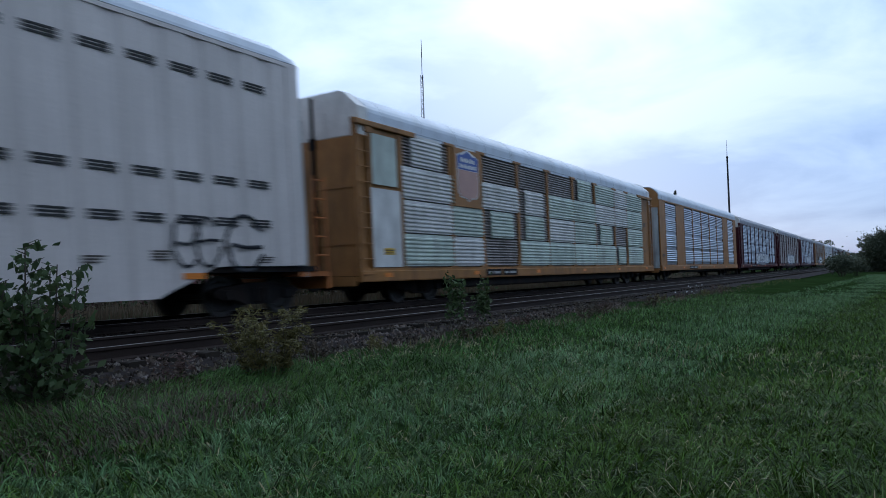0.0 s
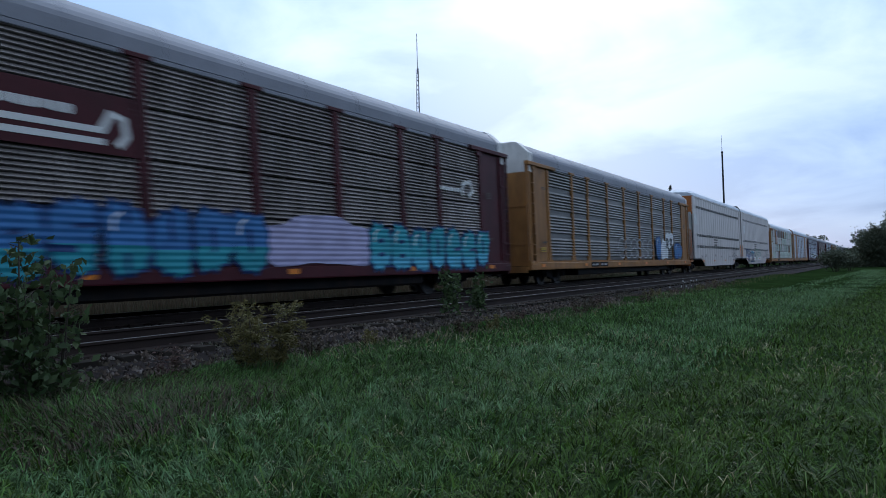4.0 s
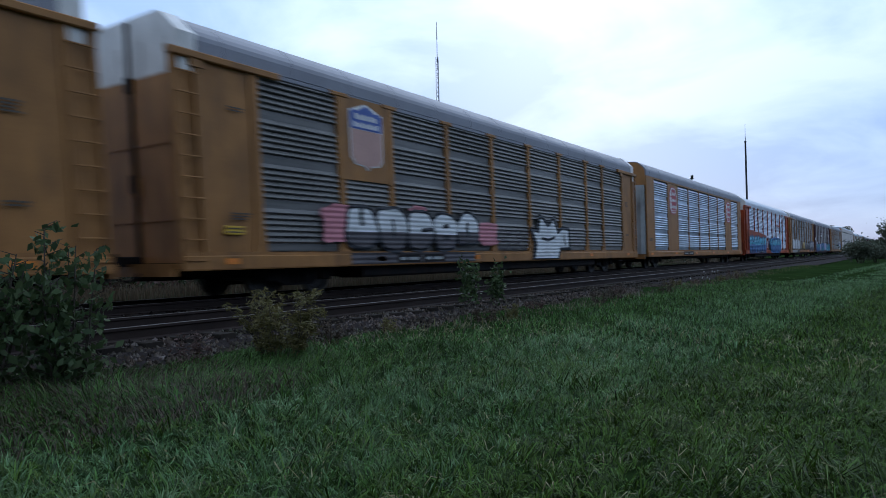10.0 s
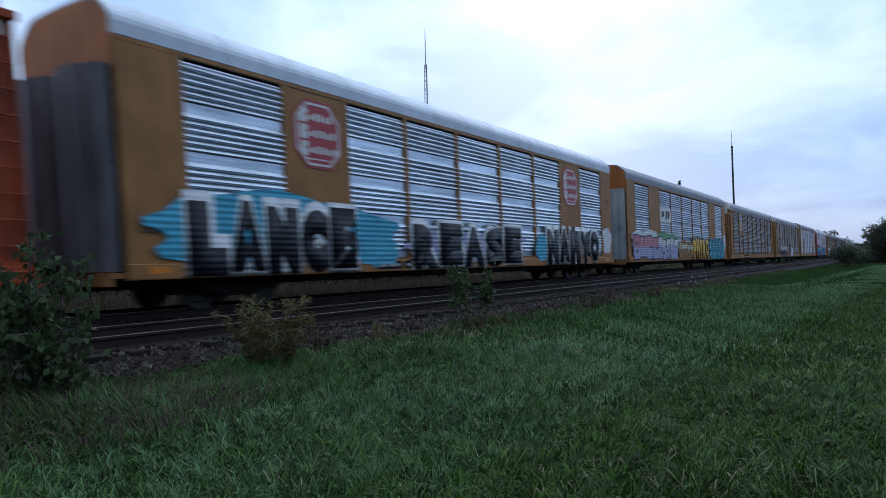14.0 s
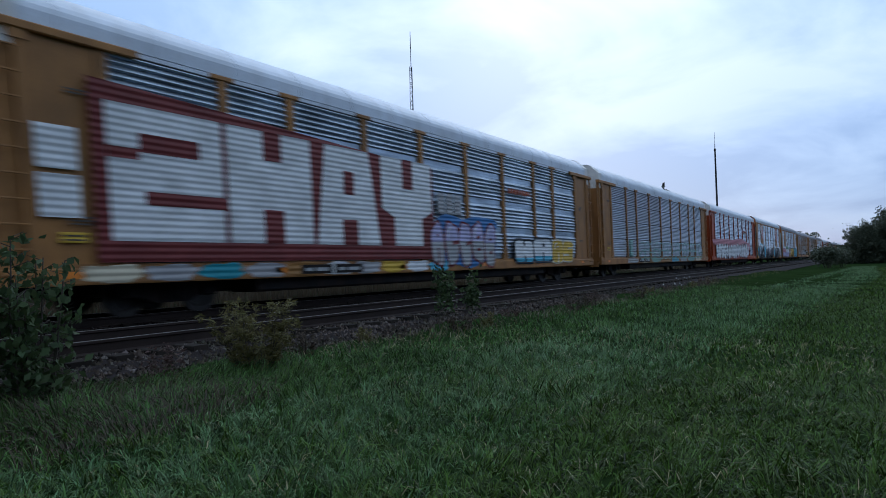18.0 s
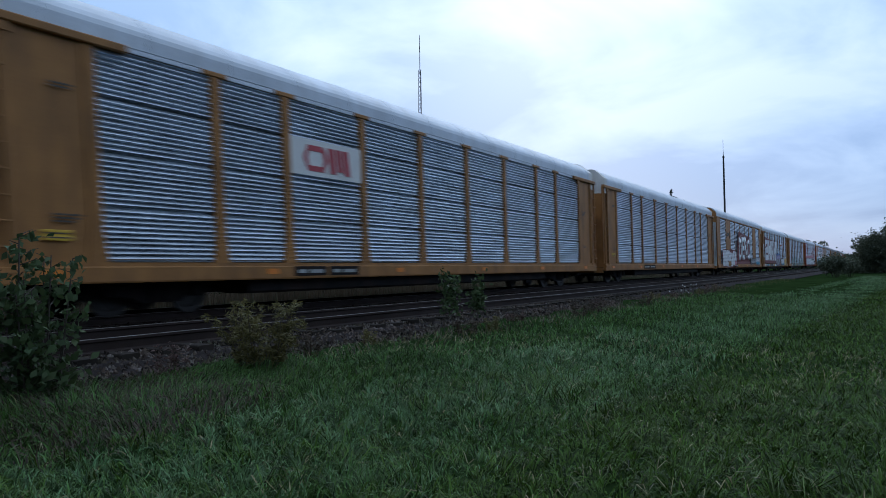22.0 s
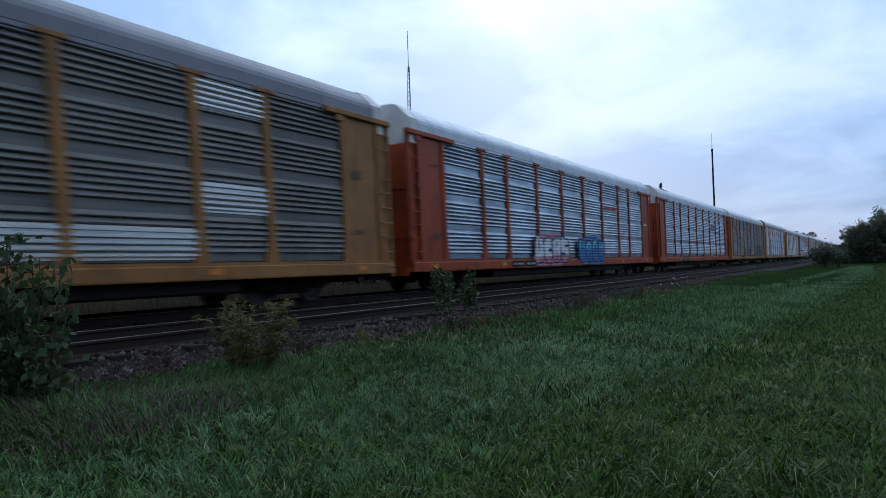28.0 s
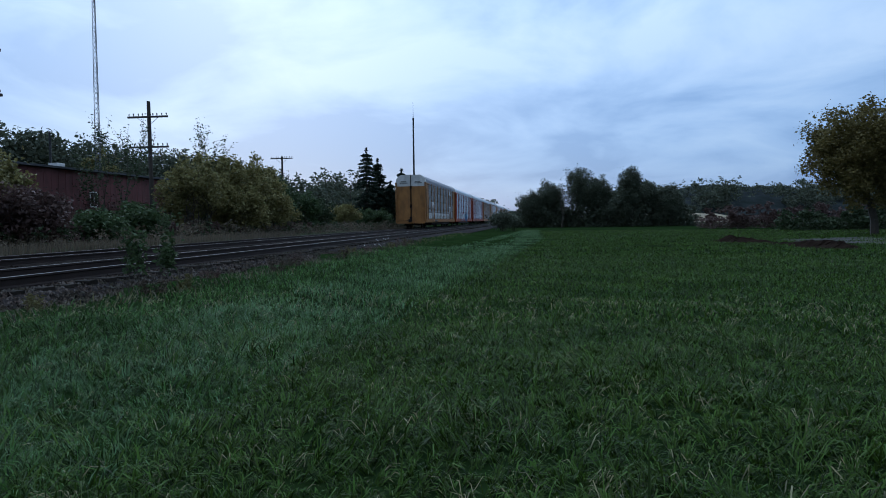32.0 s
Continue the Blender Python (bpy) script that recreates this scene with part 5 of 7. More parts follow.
    outline_tag(c, 9.0, 1.25, 2.2, 0.85, "black", 129, 4, 0.07)
    letter_blocks(c, 4.4, 6.6, 3.42, 3.58, M["orange"], 8)
    sign_bar(c)
    c = yellow_car(13, "yellow autorack with dull seamed panels and faint green graffiti", "steel_mid", "roof_pale", "seamed", "white")
    tag_word(c, "E", -8.75, 0.95, 0.78, 0.95, "mint", None, 0.08)
    outline_tag(c, -6.6, 0.8, 8.6, 1.1, "mint", 30, 8, 0.07)
    outline_tag(c, 2.2, 0.8, 8.6, 1.15, "mint", 130, 8, 0.09)
    for k, col in enumerate(("grey", "cream", "mint", "rust", "sky", "grey", "mint", "cream")):
        splash(c, -9.0 + 2.5 * k, 0.64, 2.0, 0.3, col, 340 + k, -1.638)
    c = yellow_car(14, "yellow autorack with bright panels and large white block-letter graffiti", "steel_blue", "roof_pale")
    part("spray_paint", Shape().slab([(-11.72, 1.0), (-0.9, 1.0), (-0.85, 3.75), (-3.9, 3.85), (-11.72, 4.2)], -1.646, -1.640).done("spray_paint"), P["maroon"], c)
    block_letters(c, -11.5, 1.38, 10.6, 2.46)
    for x in (-0.6, -0.1, 0.4):
        part("paint_square", Shape().box(x, x + 0.4, -1.646, -1.642, 2.4, 3.05).done("paint_square"), P["grey"], c)
    splash(c, -1.2, 0.8, 4.5, 1.6, "blue", 351)
    piece(c, -1.15, 0.66, 4.3, 1.62, ("blue", "lilac", "maroon"), 31, 5, "round", "grey", 0.55, False, 0.07)
    piece(c, 4.65, 0.72, 3.6, 1.12, ("black", "white", "black"), 32, 2, "block", "sky", 0.25, False, 0.09)
    piece(c, 8.3, 0.70, 2.35, 1.08, ("black", "yellow", "cream"), 33, 2, "block", None, 0.5, False, 0.06)
    for k, col in enumerate(("cream", "grey", "teal", "grey", "rust", "white", "grey", "yellow", "white", "sky")):
        splash(c, -12.0 + 1.2 * k, 0.64, 1.1, 0.32, col, 360 + k, -1.638)
    letter_blocks(c, 4.4, 6.4, 3.40, 3.58, M["orange"], 8)
    c = tan_car(15, "tan autorack with dull panels and tall red and white block letters", "steel_blue", "roof_pale", "tan", False)
    part("spray_paint", Shape().slab([(-3.94, 0.95), (4.2, 0.98), (4.1, 3.75), (-2.9, 4.05)], -1.646, -1.640).done("spray_paint"), P["maroon"], c)
    tag_word(c, "DERC", -2.75, 1.38, 6.7, 2.25, "white", None, 0.035)
    splash(c, -10.9, 0.66, 6.9, 1.6, "maroon", 352)
    piece(c, -10.9, 0.66, 6.6, 1.58, ("white", "white", "maroon"), 35, 4, "block", "white", 0.5, False, 0.06)
    splash(c, -8.4, 0.70, 1.4, 0.5, "rust", 353, -1.668)
    splash(c, -5.2, 0.75, 0.9, 0.5, "pink", 354, -1.668)
    piece(c, 4.7, 0.85, 3.3, 0.8, ("black", "grey", "black"), 36, 4, "round", None, 0.5, True, 0.07)
    piece(c, 8.45, 0.72, 2.6, 1.05, ("navy", "white", "navy"), 37, 3, "round", "sky", 0.4, True, 0.07)
    letter_blocks(c, -8.25, -7.3, 3.42, 3.75, M["label_dark"], 3, -1.580, 0.1)
    for x in (-8.55, -7.1):
        part("sign_mark", Shape().box(x, x + 0.08, -1.59, -1.58, 3.25, 3.9).done("sign_mark"), M["label_dark"], c)
    yellow_car(16, "yellow autorack with dull seamed galvanised panels", "steel_plain", "roof_pale", "seamed")
    c = yellow_car(17, "yellow autorack with dull seamed panels and a white sign ground", "steel_plain", "roof_pale", "seamed")
    part("sign_ground", Shape().box(-6.75, -4.15, -1.590, -1.583, 3.04, 3.90).done("sign_ground"), M["label_white"], c, "white sign ground")
    part("sign_mark", ribbon([(-5.60, 3.70), (-6.10, 3.70), (-6.22, 3.46), (-6.10, 3.22), (-5.60, 3.22), (-5.50, 3.46), (-5.60, 3.70)], 0.14, -1.600, -1.592).done("sign_mark"), M["red"], c)
    letter_blocks(c, -5.36, -4.55, 3.15, 3.77, M["red"], 3, -1.601, -0.12)
    tan_car(18, "tan autorack with bright ribbed panels and red octagonal emblems", "steel_blue", "roof_pale")
    c = yellow_car(19, "yellow autorack with dark seamed panels and black and white graffiti", "steel_dark", "roof_pale", "seamed")
    letter_blocks(c, -6.15, -4.65, 3.22, 3.72, M["reflector"], 3, -1.60, 0.12)
    part("sign_mark", Shape().box(-6.2, -4.55, -1.608, -1.60, 3.0, 3.10).done("sign_mark"), M["reflector"], c)
    splash(c, 5.4, 0.9, 5.4, 0.7, "stain", 381, -1.640)
    outline_tag(c, 5.3, 0.8, 5.9, 1.5, "black", 38, 5, 0.12)
    piece(c, 0.4, 0.95, 2.75, 1.1, ("stain", "grey", "stain"), 39, 3, "spiky", None, 0.5, False, 0.07)
    outline_tag(c, -3.8, 1.0, 2.4, 0.8, "stain", 40, 2, 0.08)
    c = yellow_car(20, "red-orange autorack with bright ribbed panels", "steel_blue", "roof_pale", frame_key="orange")
    letter_blocks(c, 4.4, 6.6, 3.46, 3.64, M["orange"], 8)
    sign_bar(c)
    c = yellow_car(21, "red-orange autorack with bright panels and two small graffiti pieces", "steel_blue", "roof_pale", frame_key="orange")
    piece(c, -4.7, 0.68, 3.7, 1.25, ("pink", "white", "navy"), 41, 4, "spiky", "pink", 0.3, True, 0.08)
    piece(c, 0.3, 0.68, 3.6, 1.25, ("blue", "sky", "navy"), 42, 4, "round", "blue", 0.6, True, 0.10)
    letter_blocks(c, 4.4, 6.4, 3.42, 3.58, M["orange"], 8)
    c = yellow_car(22, "yellow last autorack with dark panels, bright replaced sheets, white end")
    last_car_sheets(c)
    for y in (-0.75, 0.75):
        part("stencil", once("cap_stencil", lambda: Shape().box(-0.004, 0.004, -0.42, 0.42, -0.04, 0.04).box(-0.004, 0.004, -0.3, 0.3, 0.12, 0.18).done("stencil")), M["label_dark"], c, m=pose(-13.20, y, 4.80))
    part("rear_marker", Shape().box(-0.06, 0.0, -0.12, 0.12, -0.2, 0.2, 0.02).done("rear_marker"), M["black"], c, m=pose(-13.45, 0, 1.05))
    # the cars far ahead
    tan_car(-1, "tan autorack with dull panels", "steel_mid", "roof_pale", "tan", False)
    for k, (lab, pan, roof, fk, ribs) in enumerate((
            ("maroon autorack with grey panels", "steel_blue", "roof_slate", "maroon", "grouped"),
            ("maroon autorack with brown-grey panels", "steel_brown", "roof_slate", "maroon", "seamed"),
            ("dark maroon autorack with dull panels", "steel_blue", "roof_slate", "maroon", "grouped"),
            ("tan autorack with dark panels", "steel_dark", "roof_slate", "tan", "grouped"),
            ("pale grey autorack with pale roof", "steel_mid", "roof_pale", "silver", "seamed"))):
        c = yellow_car(-2 - k, lab, pan, roof, ribs, "white", fk)
        piece(c, -4.16, 0.91, 8.32, 1.29, ("grey", "white", "navy"), 50 + k, 6, "spiky")
    for k in range(-7, -13, -1):
        c = copy_thing(CARS[k + 5], Matrix.Identity(4))
        CARS[k] = c


def shield_sheet(c):
    part("emblem_sheet", Shape().box(-8.65, -6.9, -1.588, -1.555, 2.75, 4.8, 0.01).done("emblem_sheet"), M["yellow"], c, "yellow emblem sheet")
    shield(c, -7.78, 3.85, 1.2, 1.6, -0.014)


def last_car_sheets(c):
    """Replaced bright strips among the dark sheets."""
    def strip(w):
        pts = [(0.0, 0.0)]
        for r in range(5):
            a = 0.04 + r * 0.118
            pts += [(0.0, a), (-0.05, a + 0.03), (-0.05, a + 0.065), (0.0, a + 0.094)]
        pts.append((0.0, 0.62))
        n = len(pts)
        return Shape().add([(-w / 2, y, z) for y, z in pts] + [(w / 2, y, z) for y, z in pts], [(i, n + i, n + i + 1, i + 1) for i in range(n - 1)]).box(-w / 2, w / 2, 0.001, 0.012, 0, 0.62).done("bright_strip")
    ps = POSTS["post"]
    for k in range(9):
        w = round(ps[k + 1] - ps[k] - 0.16, 2)
        x = (ps[k] + ps[k + 1]) / 2
        spots = [1.04] if k not in (1, 8) else []
        if k == 1:
            spots = [2.25]
        if k == 7:
            spots = [2.0, 4.1]
        for z in spots:
            part("bright_strip", once(("strip", w), lambda: strip(w)), M["white_steel"], c, "bright replaced sheet", pose(x, -1.545, z))


def patch_sheets(c):
    """Pale green and white sheets over the brown ones, row by row."""
    rng = random.Random(77)
    ps, th = POSTS["post"], (PANEL_Z1 - PANEL_Z0) / 4
    for k in range(9):
        for r in range(4):
            if (r == 3 and k in (2, 3, 4)) or rng.random() < 0.09:
                continue
            w = round((ps[k + 1] - ps[k] - 0.06) * (1 if rng.random() < 0.8 else 0.62), 2)

            def sheet():
                pts = [(0.0, 0.0)]
                for q in range(7):
                    a = 0.04 + q * 0.115
                    pts += [(0.0, a), (-0.04, a + 0.03), (-0.04, a + 0.065), (0.0, a + 0.095)]
                pts.append((0.0, th - 0.04))
                n = len(pts)
                return Shape().add([(-w / 2, y, z) for y, z in pts] + [(w / 2, y, z) for y, z in pts], [(i, n + i, n + i + 1, i + 1) for i in range(n - 1)]).box(-w / 2, w / 2, 0.001, 0.012, 0, th - 0.04).done("patch_sheet")
            part("patch_sheet", once(("patch", w), sheet), rng.choice((M["mint"], M["mint"], M["mint"], M["white"], M["white"])), c, "", pose((ps[k] + ps[k + 1]) / 2 + rng.uniform(-0.02, 0.02), -1.60, PANEL_Z0 + 0.02 + r * th))


build_cars()


def train_x(t):
    """Where the joint ahead of car 0 stands."""
    return 41.2 + 20.565 * t + 0.00663 * t * t - 0.0000779 * t ** 3


NUDGE = {3: 0.4, 4: -0.08, 5: 0.26, 6: 0.21, 7: 0.3, 8: 0.27, 9: 0.16, 10: 0.23, 11: 0.1, 12: 0.32, 13: -0.14, 14: -0.09, 15: 0.54, 16: 0.6, 17: 0.54, 18: 0.28, 19: 0.1, 20: 0.34, 21: -0.1, 22: 0.23}     # slack in the couplings


def car_offset(k):
    lengths = {1: UNIT, 2: UNIT}
    if k < 0:
        return CAR * (-k - 0.5)
    return -sum(lengths.get(c, CAR) for c in range(k)) - lengths.get(k, CAR) / 2


def motions():
    """The cars roll along the track, all at one pace."""
    for k, c in CARS.items():
        walk(c, [(t, Matrix.Translation((train_x(t) + car_offset(k) + NUDGE.get(k, 0), 0, 0)) @ TRACK) for t in (0, 2, 4, 6, 8, 10, 12, 14, 16, 18, 20, 22, 24, 26, 28, 30, 32)])

# ---------------- ground and track ----------------
def rail_ring(y):
    return [(y - 0.07, -0.17), (y + 0.07, -0.17), (y + 0.07, -0.155), (y + 0.012, -0.135), (y + 0.012, -0.045), (y + 0.036, -0.03), (y + 0.036, -0.004),
            (y + 0.03, 0), (y - 0.03, 0), (y - 0.036, -0.004), (y - 0.036, -0.03), (y - 0.012, -0.045), (y - 0.012, -0.135), (y - 0.07, -0.155)]


def ground_z(x, y):
    """Height of the ground sheet: soft bumps near the viewer, a bank up to the track, level behind it."""
    z = 0.035 * math.sin(0.9 * x + 0.4 * y) * math.sin(0.7 * y - 0.3 * x) + 0.02 * math.sin(2.3 * x - 1.7 * y)
    if 0.5 < y < 21:
        k = min(1.0, (y - 0.5) / 6.0) if y < 13 else min(1.0, (21 - y) / 3.0)
        z += 0.24 * k * k * (3 - 2 * k)
    if abs(x) > 60 or abs(y) > 60:
        z *= 0.3
    return z


def ground_sheet():
    def ticks(lo, hi, near0, near1, fine):
        out, a = [], near0
        while a <= near1:
            out.append(a)
            a += fine
        step, b = fine, near1
        while b < hi:
            step *= 1.35
            b = min(hi, b + step)
            out.append(b)
        step, b = fine, near0
        while b > lo:
            step *= 1.35
            b = max(lo, b - step)
            out.insert(0, b)
        return out
    xs, ys = ticks(-1500, 3000, -6, 46, 0.5), ticks(-2000, 2000, -14, 22, 0.5)
    vs = [(x, y, ground_z(x, y)) for y in ys for x in xs]
    n = len(xs)
    return mesh("ground", vs, [(j * n + i, j * n + i + 1, (j + 1) * n + i + 1, (j + 1) * n + i) for j in range(len(ys) - 1) for i in range(n - 1)], True)


ground = part("ground", ground_sheet(), M["soil"])
tagged(ground, "green grassy ground beside the railway", "ground", kind="structure")
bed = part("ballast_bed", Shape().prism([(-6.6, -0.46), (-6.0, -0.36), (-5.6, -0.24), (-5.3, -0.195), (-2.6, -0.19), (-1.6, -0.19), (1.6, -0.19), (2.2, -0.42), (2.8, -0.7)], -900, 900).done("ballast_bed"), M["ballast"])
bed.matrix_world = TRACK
tagged(bed, "purple-grey stone ballast under the track", "ballast", kind="structure")
NEAR_TRACK = pose(0, -4.2, 0) @ TRACK


def lay_track(m, label):
    tr = thing("railway_track", label, "railway track", "railway tracks", kind="structure", m=m)
    for y in (-0.755, 0.755):
        r = part("rail", once(("rail_bar", y), lambda: Shape().prism(rail_ring(y), -900, 900).done("rail")), M["rail"], tr)
        part("rail_head", once(("rail_top", y), lambda: Shape().box(-900, 900, y - 0.033, y + 0.033, 0.0005, 0.0035).done("rail_head")), M["rail_head"], r, "dull worn rail head")
    return tr


track = lay_track(TRACK, "railway track with rusty rails under the passing train")
near_track = lay_track(NEAR_TRACK, "empty railway track with rusty rails on dark ties")


# ---------------- plants ----------------
def leaf_cloud(name, centres, sizes, seed, droop=0.0, slim=0.5):
    """Folded four-cornered leaves at the given places."""
    rng = np.random.default_rng(seed)
    c = np.asarray(centres, float)
    n = len(c)
    s = np.asarray(sizes, float).reshape(-1, 1) * np.ones((n, 1))
    d = rng.normal(size=(n, 3))
    d[:, 2] = d[:, 2] * 0.6 - droop
    d /= np.linalg.norm(d, axis=1, keepdims=True)
    u = np.cross(d, rng.normal(size=(n, 3)))
    u /= np.linalg.norm(u, axis=1, keepdims=True) + 1e-9
    w = np.cross(d, u)
    v = np.empty((n, 4, 3))
    v[:, 0] = c - d * s * 0.5
    v[:, 1] = c + u * s * slim * 0.5 + w * s * 0.12
    v[:, 2] = c + d * s * 0.5
    v[:, 3] = c - u * s * slim * 0.5 + w * s * 0.12
    return quads(name, v)


def quads(name, v):
    """A mesh of separate quads from an array (n, 4, 3)."""
    n = len(v)
    me = bpy.data.meshes.new(name)
    me.vertices.add(4 * n)
    me.vertices.foreach_set("co", v.reshape(-1).astype(np.float32))
    me.loops.add(4 * n)
    me.loops.foreach_set("vertex_index", np.arange(4 * n, dtype=np.int32))
    me.polygons.add(n)
    me.polygons.foreach_set("loop_start", np.arange(0, 4 * n, 4, dtype=np.int32))
    me.update(calc_edges=True)
    me.validate()
    return me


def branches(rng, base, way, length, radius, depth, shape, tips, spread=0.6, lift=0.15):
    """Tapered limbs that fork; their ends are gathered in tips."""
    p, d = Vector(base), Vector(way).normalized()
    r = radius
    n = 4
    for k in range(n):
        q = p + d * (length / n)
        shape.tube(p, q, r, r * 0.86, 6 if radius > 0.05 else 4)
        r *= 0.86
        d = (d + Vector((rng.gauss(0, 0.12), rng.gauss(0, 0.12), rng.gauss(0, 0.06) + lift * 0.3))).normalized()
        p = q
        if depth > 0 and k >= 1:
            for _ in range(1 if k < n - 1 else 2):
                a = rng.uniform(0, 6.283)
                side = Vector((math.cos(a), math.sin(a), rng.uniform(-0.1, 0.5)))
                branches(rng, p, d * (1 - spread) + side * spread, length * rng.uniform(0.5, 0.72), r * 0.62, depth - 1, shape, tips, spread, lift)
    if depth <= 1:
        tips.append(p)


def plant(name, label, category, place, height, leaf, n_leaves, leaf_size, seed, stems=1, depth=3, clump=0.5, trunk=0.02, lean=0.0, spread=0.6, bark="bark", group="", droop=0.0, slim=0.5, first=0.45, dome=0.0, along=False, root=0.25):
    """A tree or shrub: stems with forking limbs and a crown of single leaves gathered round the twigs."""
    rng = random.Random(seed)
    t = thing(name, label, category, group, m=Matrix.Translation(place))
    wood, tips = Shape(), []
    for k in range(stems):
        a = rng.uniform(0, 6.283)
        off = Vector((math.cos(a), math.sin(a), 0)) * (root * height * 0.3 if stems > 1 else 0)
        way = Vector((math.cos(a) * (0.35 if stems > 1 else 0.05) + lean, math.sin(a) * (0.35 if stems > 1 else 0.05), 1))
        branches(rng, off - Vector((0, 0, 0.1)), way, height * first * rng.uniform(0.85, 1.1), height * trunk, depth, wood, tips, spread)
    tp = np.array([tuple(p) for p in tips])
    grow = (height - 0.8 * clump) / tp[:, 2].max()
    tp *= grow
    slim_in = min(1.0, 0.9 * dome / np.quantile(np.hypot(tp[:, 0], tp[:, 1]), 0.97)) if dome else 1.0    # limbs end inside the crown
    tp[:, :2] *= slim_in
    wood.v = [(a * grow * slim_in, b * grow * slim_in, c * grow) for a, b, c in wood.v]
    w = part("trunk", wood.done("trunk"), M[bark], t)
    if depth == 0:
        tagged(w, kind="stuff")
    gen = np.random.default_rng(seed)
    pick = gen.integers(0, len(tp), n_leaves)
    c = tp[pick] + gen.normal(size=(n_leaves, 3)) * clump * gen.uniform(0.5, 1.1, (n_leaves, 1)) * (1, 1, 0.75)
    if along:                # a few leaves all along the twigs
        wv = np.array(wood.v)
        wv = wv[wv[:, 2] > height * (0.3 if depth else 0.06)]
        c = wv[gen.integers(0, len(wv), n_leaves)] + gen.normal(size=(n_leaves, 3)) * clump
    if dome:                 # leaf masses all over a domed crown, with gaps between them
        m = n_leaves // 90
        d = gen.normal(size=(m, 3))
        d /= np.linalg.norm(d, axis=1, keepdims=True)
        q = d * gen.uniform(0.35, 1.0, (m, 1)) * (dome, dome, height * 0.36) + (0, 0, height * 0.60)
        q[:, 2] = np.maximum(q[:, 2] + height * 0.10 * np.sin(q[:, 0] * 1.9 + seed) * np.sin(q[:, 1] * 1.5 + seed), height * 0.14)
        k = gen.integers(0, m, n_leaves)
        use = gen.random(n_leaves) < 0.96
        d = gen.normal(size=(n_leaves, 3))
        d *= gen.uniform(0, 1, (n_leaves, 1)) ** 0.5 / np.linalg.norm(d, axis=1, keepdims=True)
        c[use] = (q[k] + d * clump * 1.35)[use]
    c[:, 2] = np.maximum(c[:, 2], 0.03)
    part("crown", leaf_cloud("crown", c, leaf_size * gen.uniform(0.6, 1.3, n_leaves), seed, droop, slim), M[leaf], t)
    return t


def thicket(name, label, boxes, leaf, n, size, seed, lumps=9, category="woods", fill=0.3):
    """Far woods or hedge that nobody could count: lumpy masses of leaves over stems. boxes: (x, y, half width x, half width y, height)."""
    gen = np.random.default_rng(seed)
    pts, wood = [], Shape()
    for x, y, wx, wy, h in boxes:
        m = max(20, n // len(boxes))
        lx, ly = x + gen.uniform(-wx, wx, lumps), y + gen.uniform(-wy, wy, lumps)
        lz, lr = h * gen.uniform(0.30, 0.86, lumps), h * gen.uniform(0.16, 0.30, lumps)
        ns = lumps * 14                                  # smaller tufts on each lump give an uneven outline
        d = gen.normal(size=(ns, 3))
        d /= np.linalg.norm(d, axis=1, keepdims=True)
        kl = np.arange(ns) % lumps
        tuft = np.stack([lx[kl], ly[kl], lz[kl]], -1) + d * lr[kl][:, None] * gen.uniform(0.45, 0.95, (ns, 1)) * (1.25, 1.25, 0.9)
        k = gen.integers(0, ns, m)
        d = gen.normal(size=(m, 3))
        d /= np.linalg.norm(d, axis=1, keepdims=True)
        c = tuft[k] + d * gen.uniform(0, 1, (m, 1)) ** 0.5 * lr[kl[k]][:, None] * 0.30
        low = gen.random(m) < fill
        c[low] = np.stack([x + gen.uniform(-wx, wx, low.sum()), y + gen.uniform(-wy, wy, low.sum()), gen.uniform(0.02, 0.5, low.sum()) * h], -1)
        c[:, 2] = np.clip(c[:, 2], 0.05, h * 1.04)
        pts.append(c)
        for a, b, z in zip(lx[:5], ly[:5], lz[:5]):
            wood.tube((a, b, -0.1), (a + 0.3, b, z), h * 0.016, h * 0.006, 5)
    c = np.concatenate(pts)
    ob = thing(name, label, category, kind="stuff")
    part("leaf_mass", leaf_cloud("leaf_mass", c, size * gen.uniform(0.6, 1.4, len(c)), seed), M[leaf], ob)
    part("stems", wood.done("stems"), M["bark"], ob)
    return ob


def spruce(place, height, seed):
    t = thing("spruce_tree", "tall dark blue-green spruce tree behind the track", "tree", "spruces", m=Matrix.Translation(place))
    part("trunk", Shape().tube((0, 0, -0.1), (0, 0, height), height * 0.014, 0.02, 7).done("trunk"), M["bark"], t)
    gen = np.random.default_rng(seed)
    pts, boughs = [], Shape()
    z = height * 0.12
    while z < height * 0.97:
        k = 1 - z / height
        for _ in range(6):
            a, ln = gen.uniform(0, 6.283), height * (0.02 + 0.33 * k) * gen.uniform(0.5, 1.25)
            end = Vector((math.cos(a) * ln, math.sin(a) * ln, z - ln * 0.22))
            boughs.tube((0, 0, z), end, 0.03, 0.01, 4)
            for q in np.linspace(0.15, 1, 12):
                for _ in range(5):
                    pts.append((end.x * q + gen.normal(0, 0.13), end.y * q + gen.normal(0, 0.13), z + (end.z - z) * q - gen.uniform(0, 0.3)))
        z += height * 0.045
    pts += [(gen.normal(0, 0.08), gen.normal(0, 0.08), height * gen.uniform(0.93, 1.01)) for _ in range(40)]
    part("boughs", boughs.done("boughs"), M["bark"], t)
    part("needles", leaf_cloud("needles", pts, 0.42, seed, 0.4, 0.3), M["needle"], t)
    return t


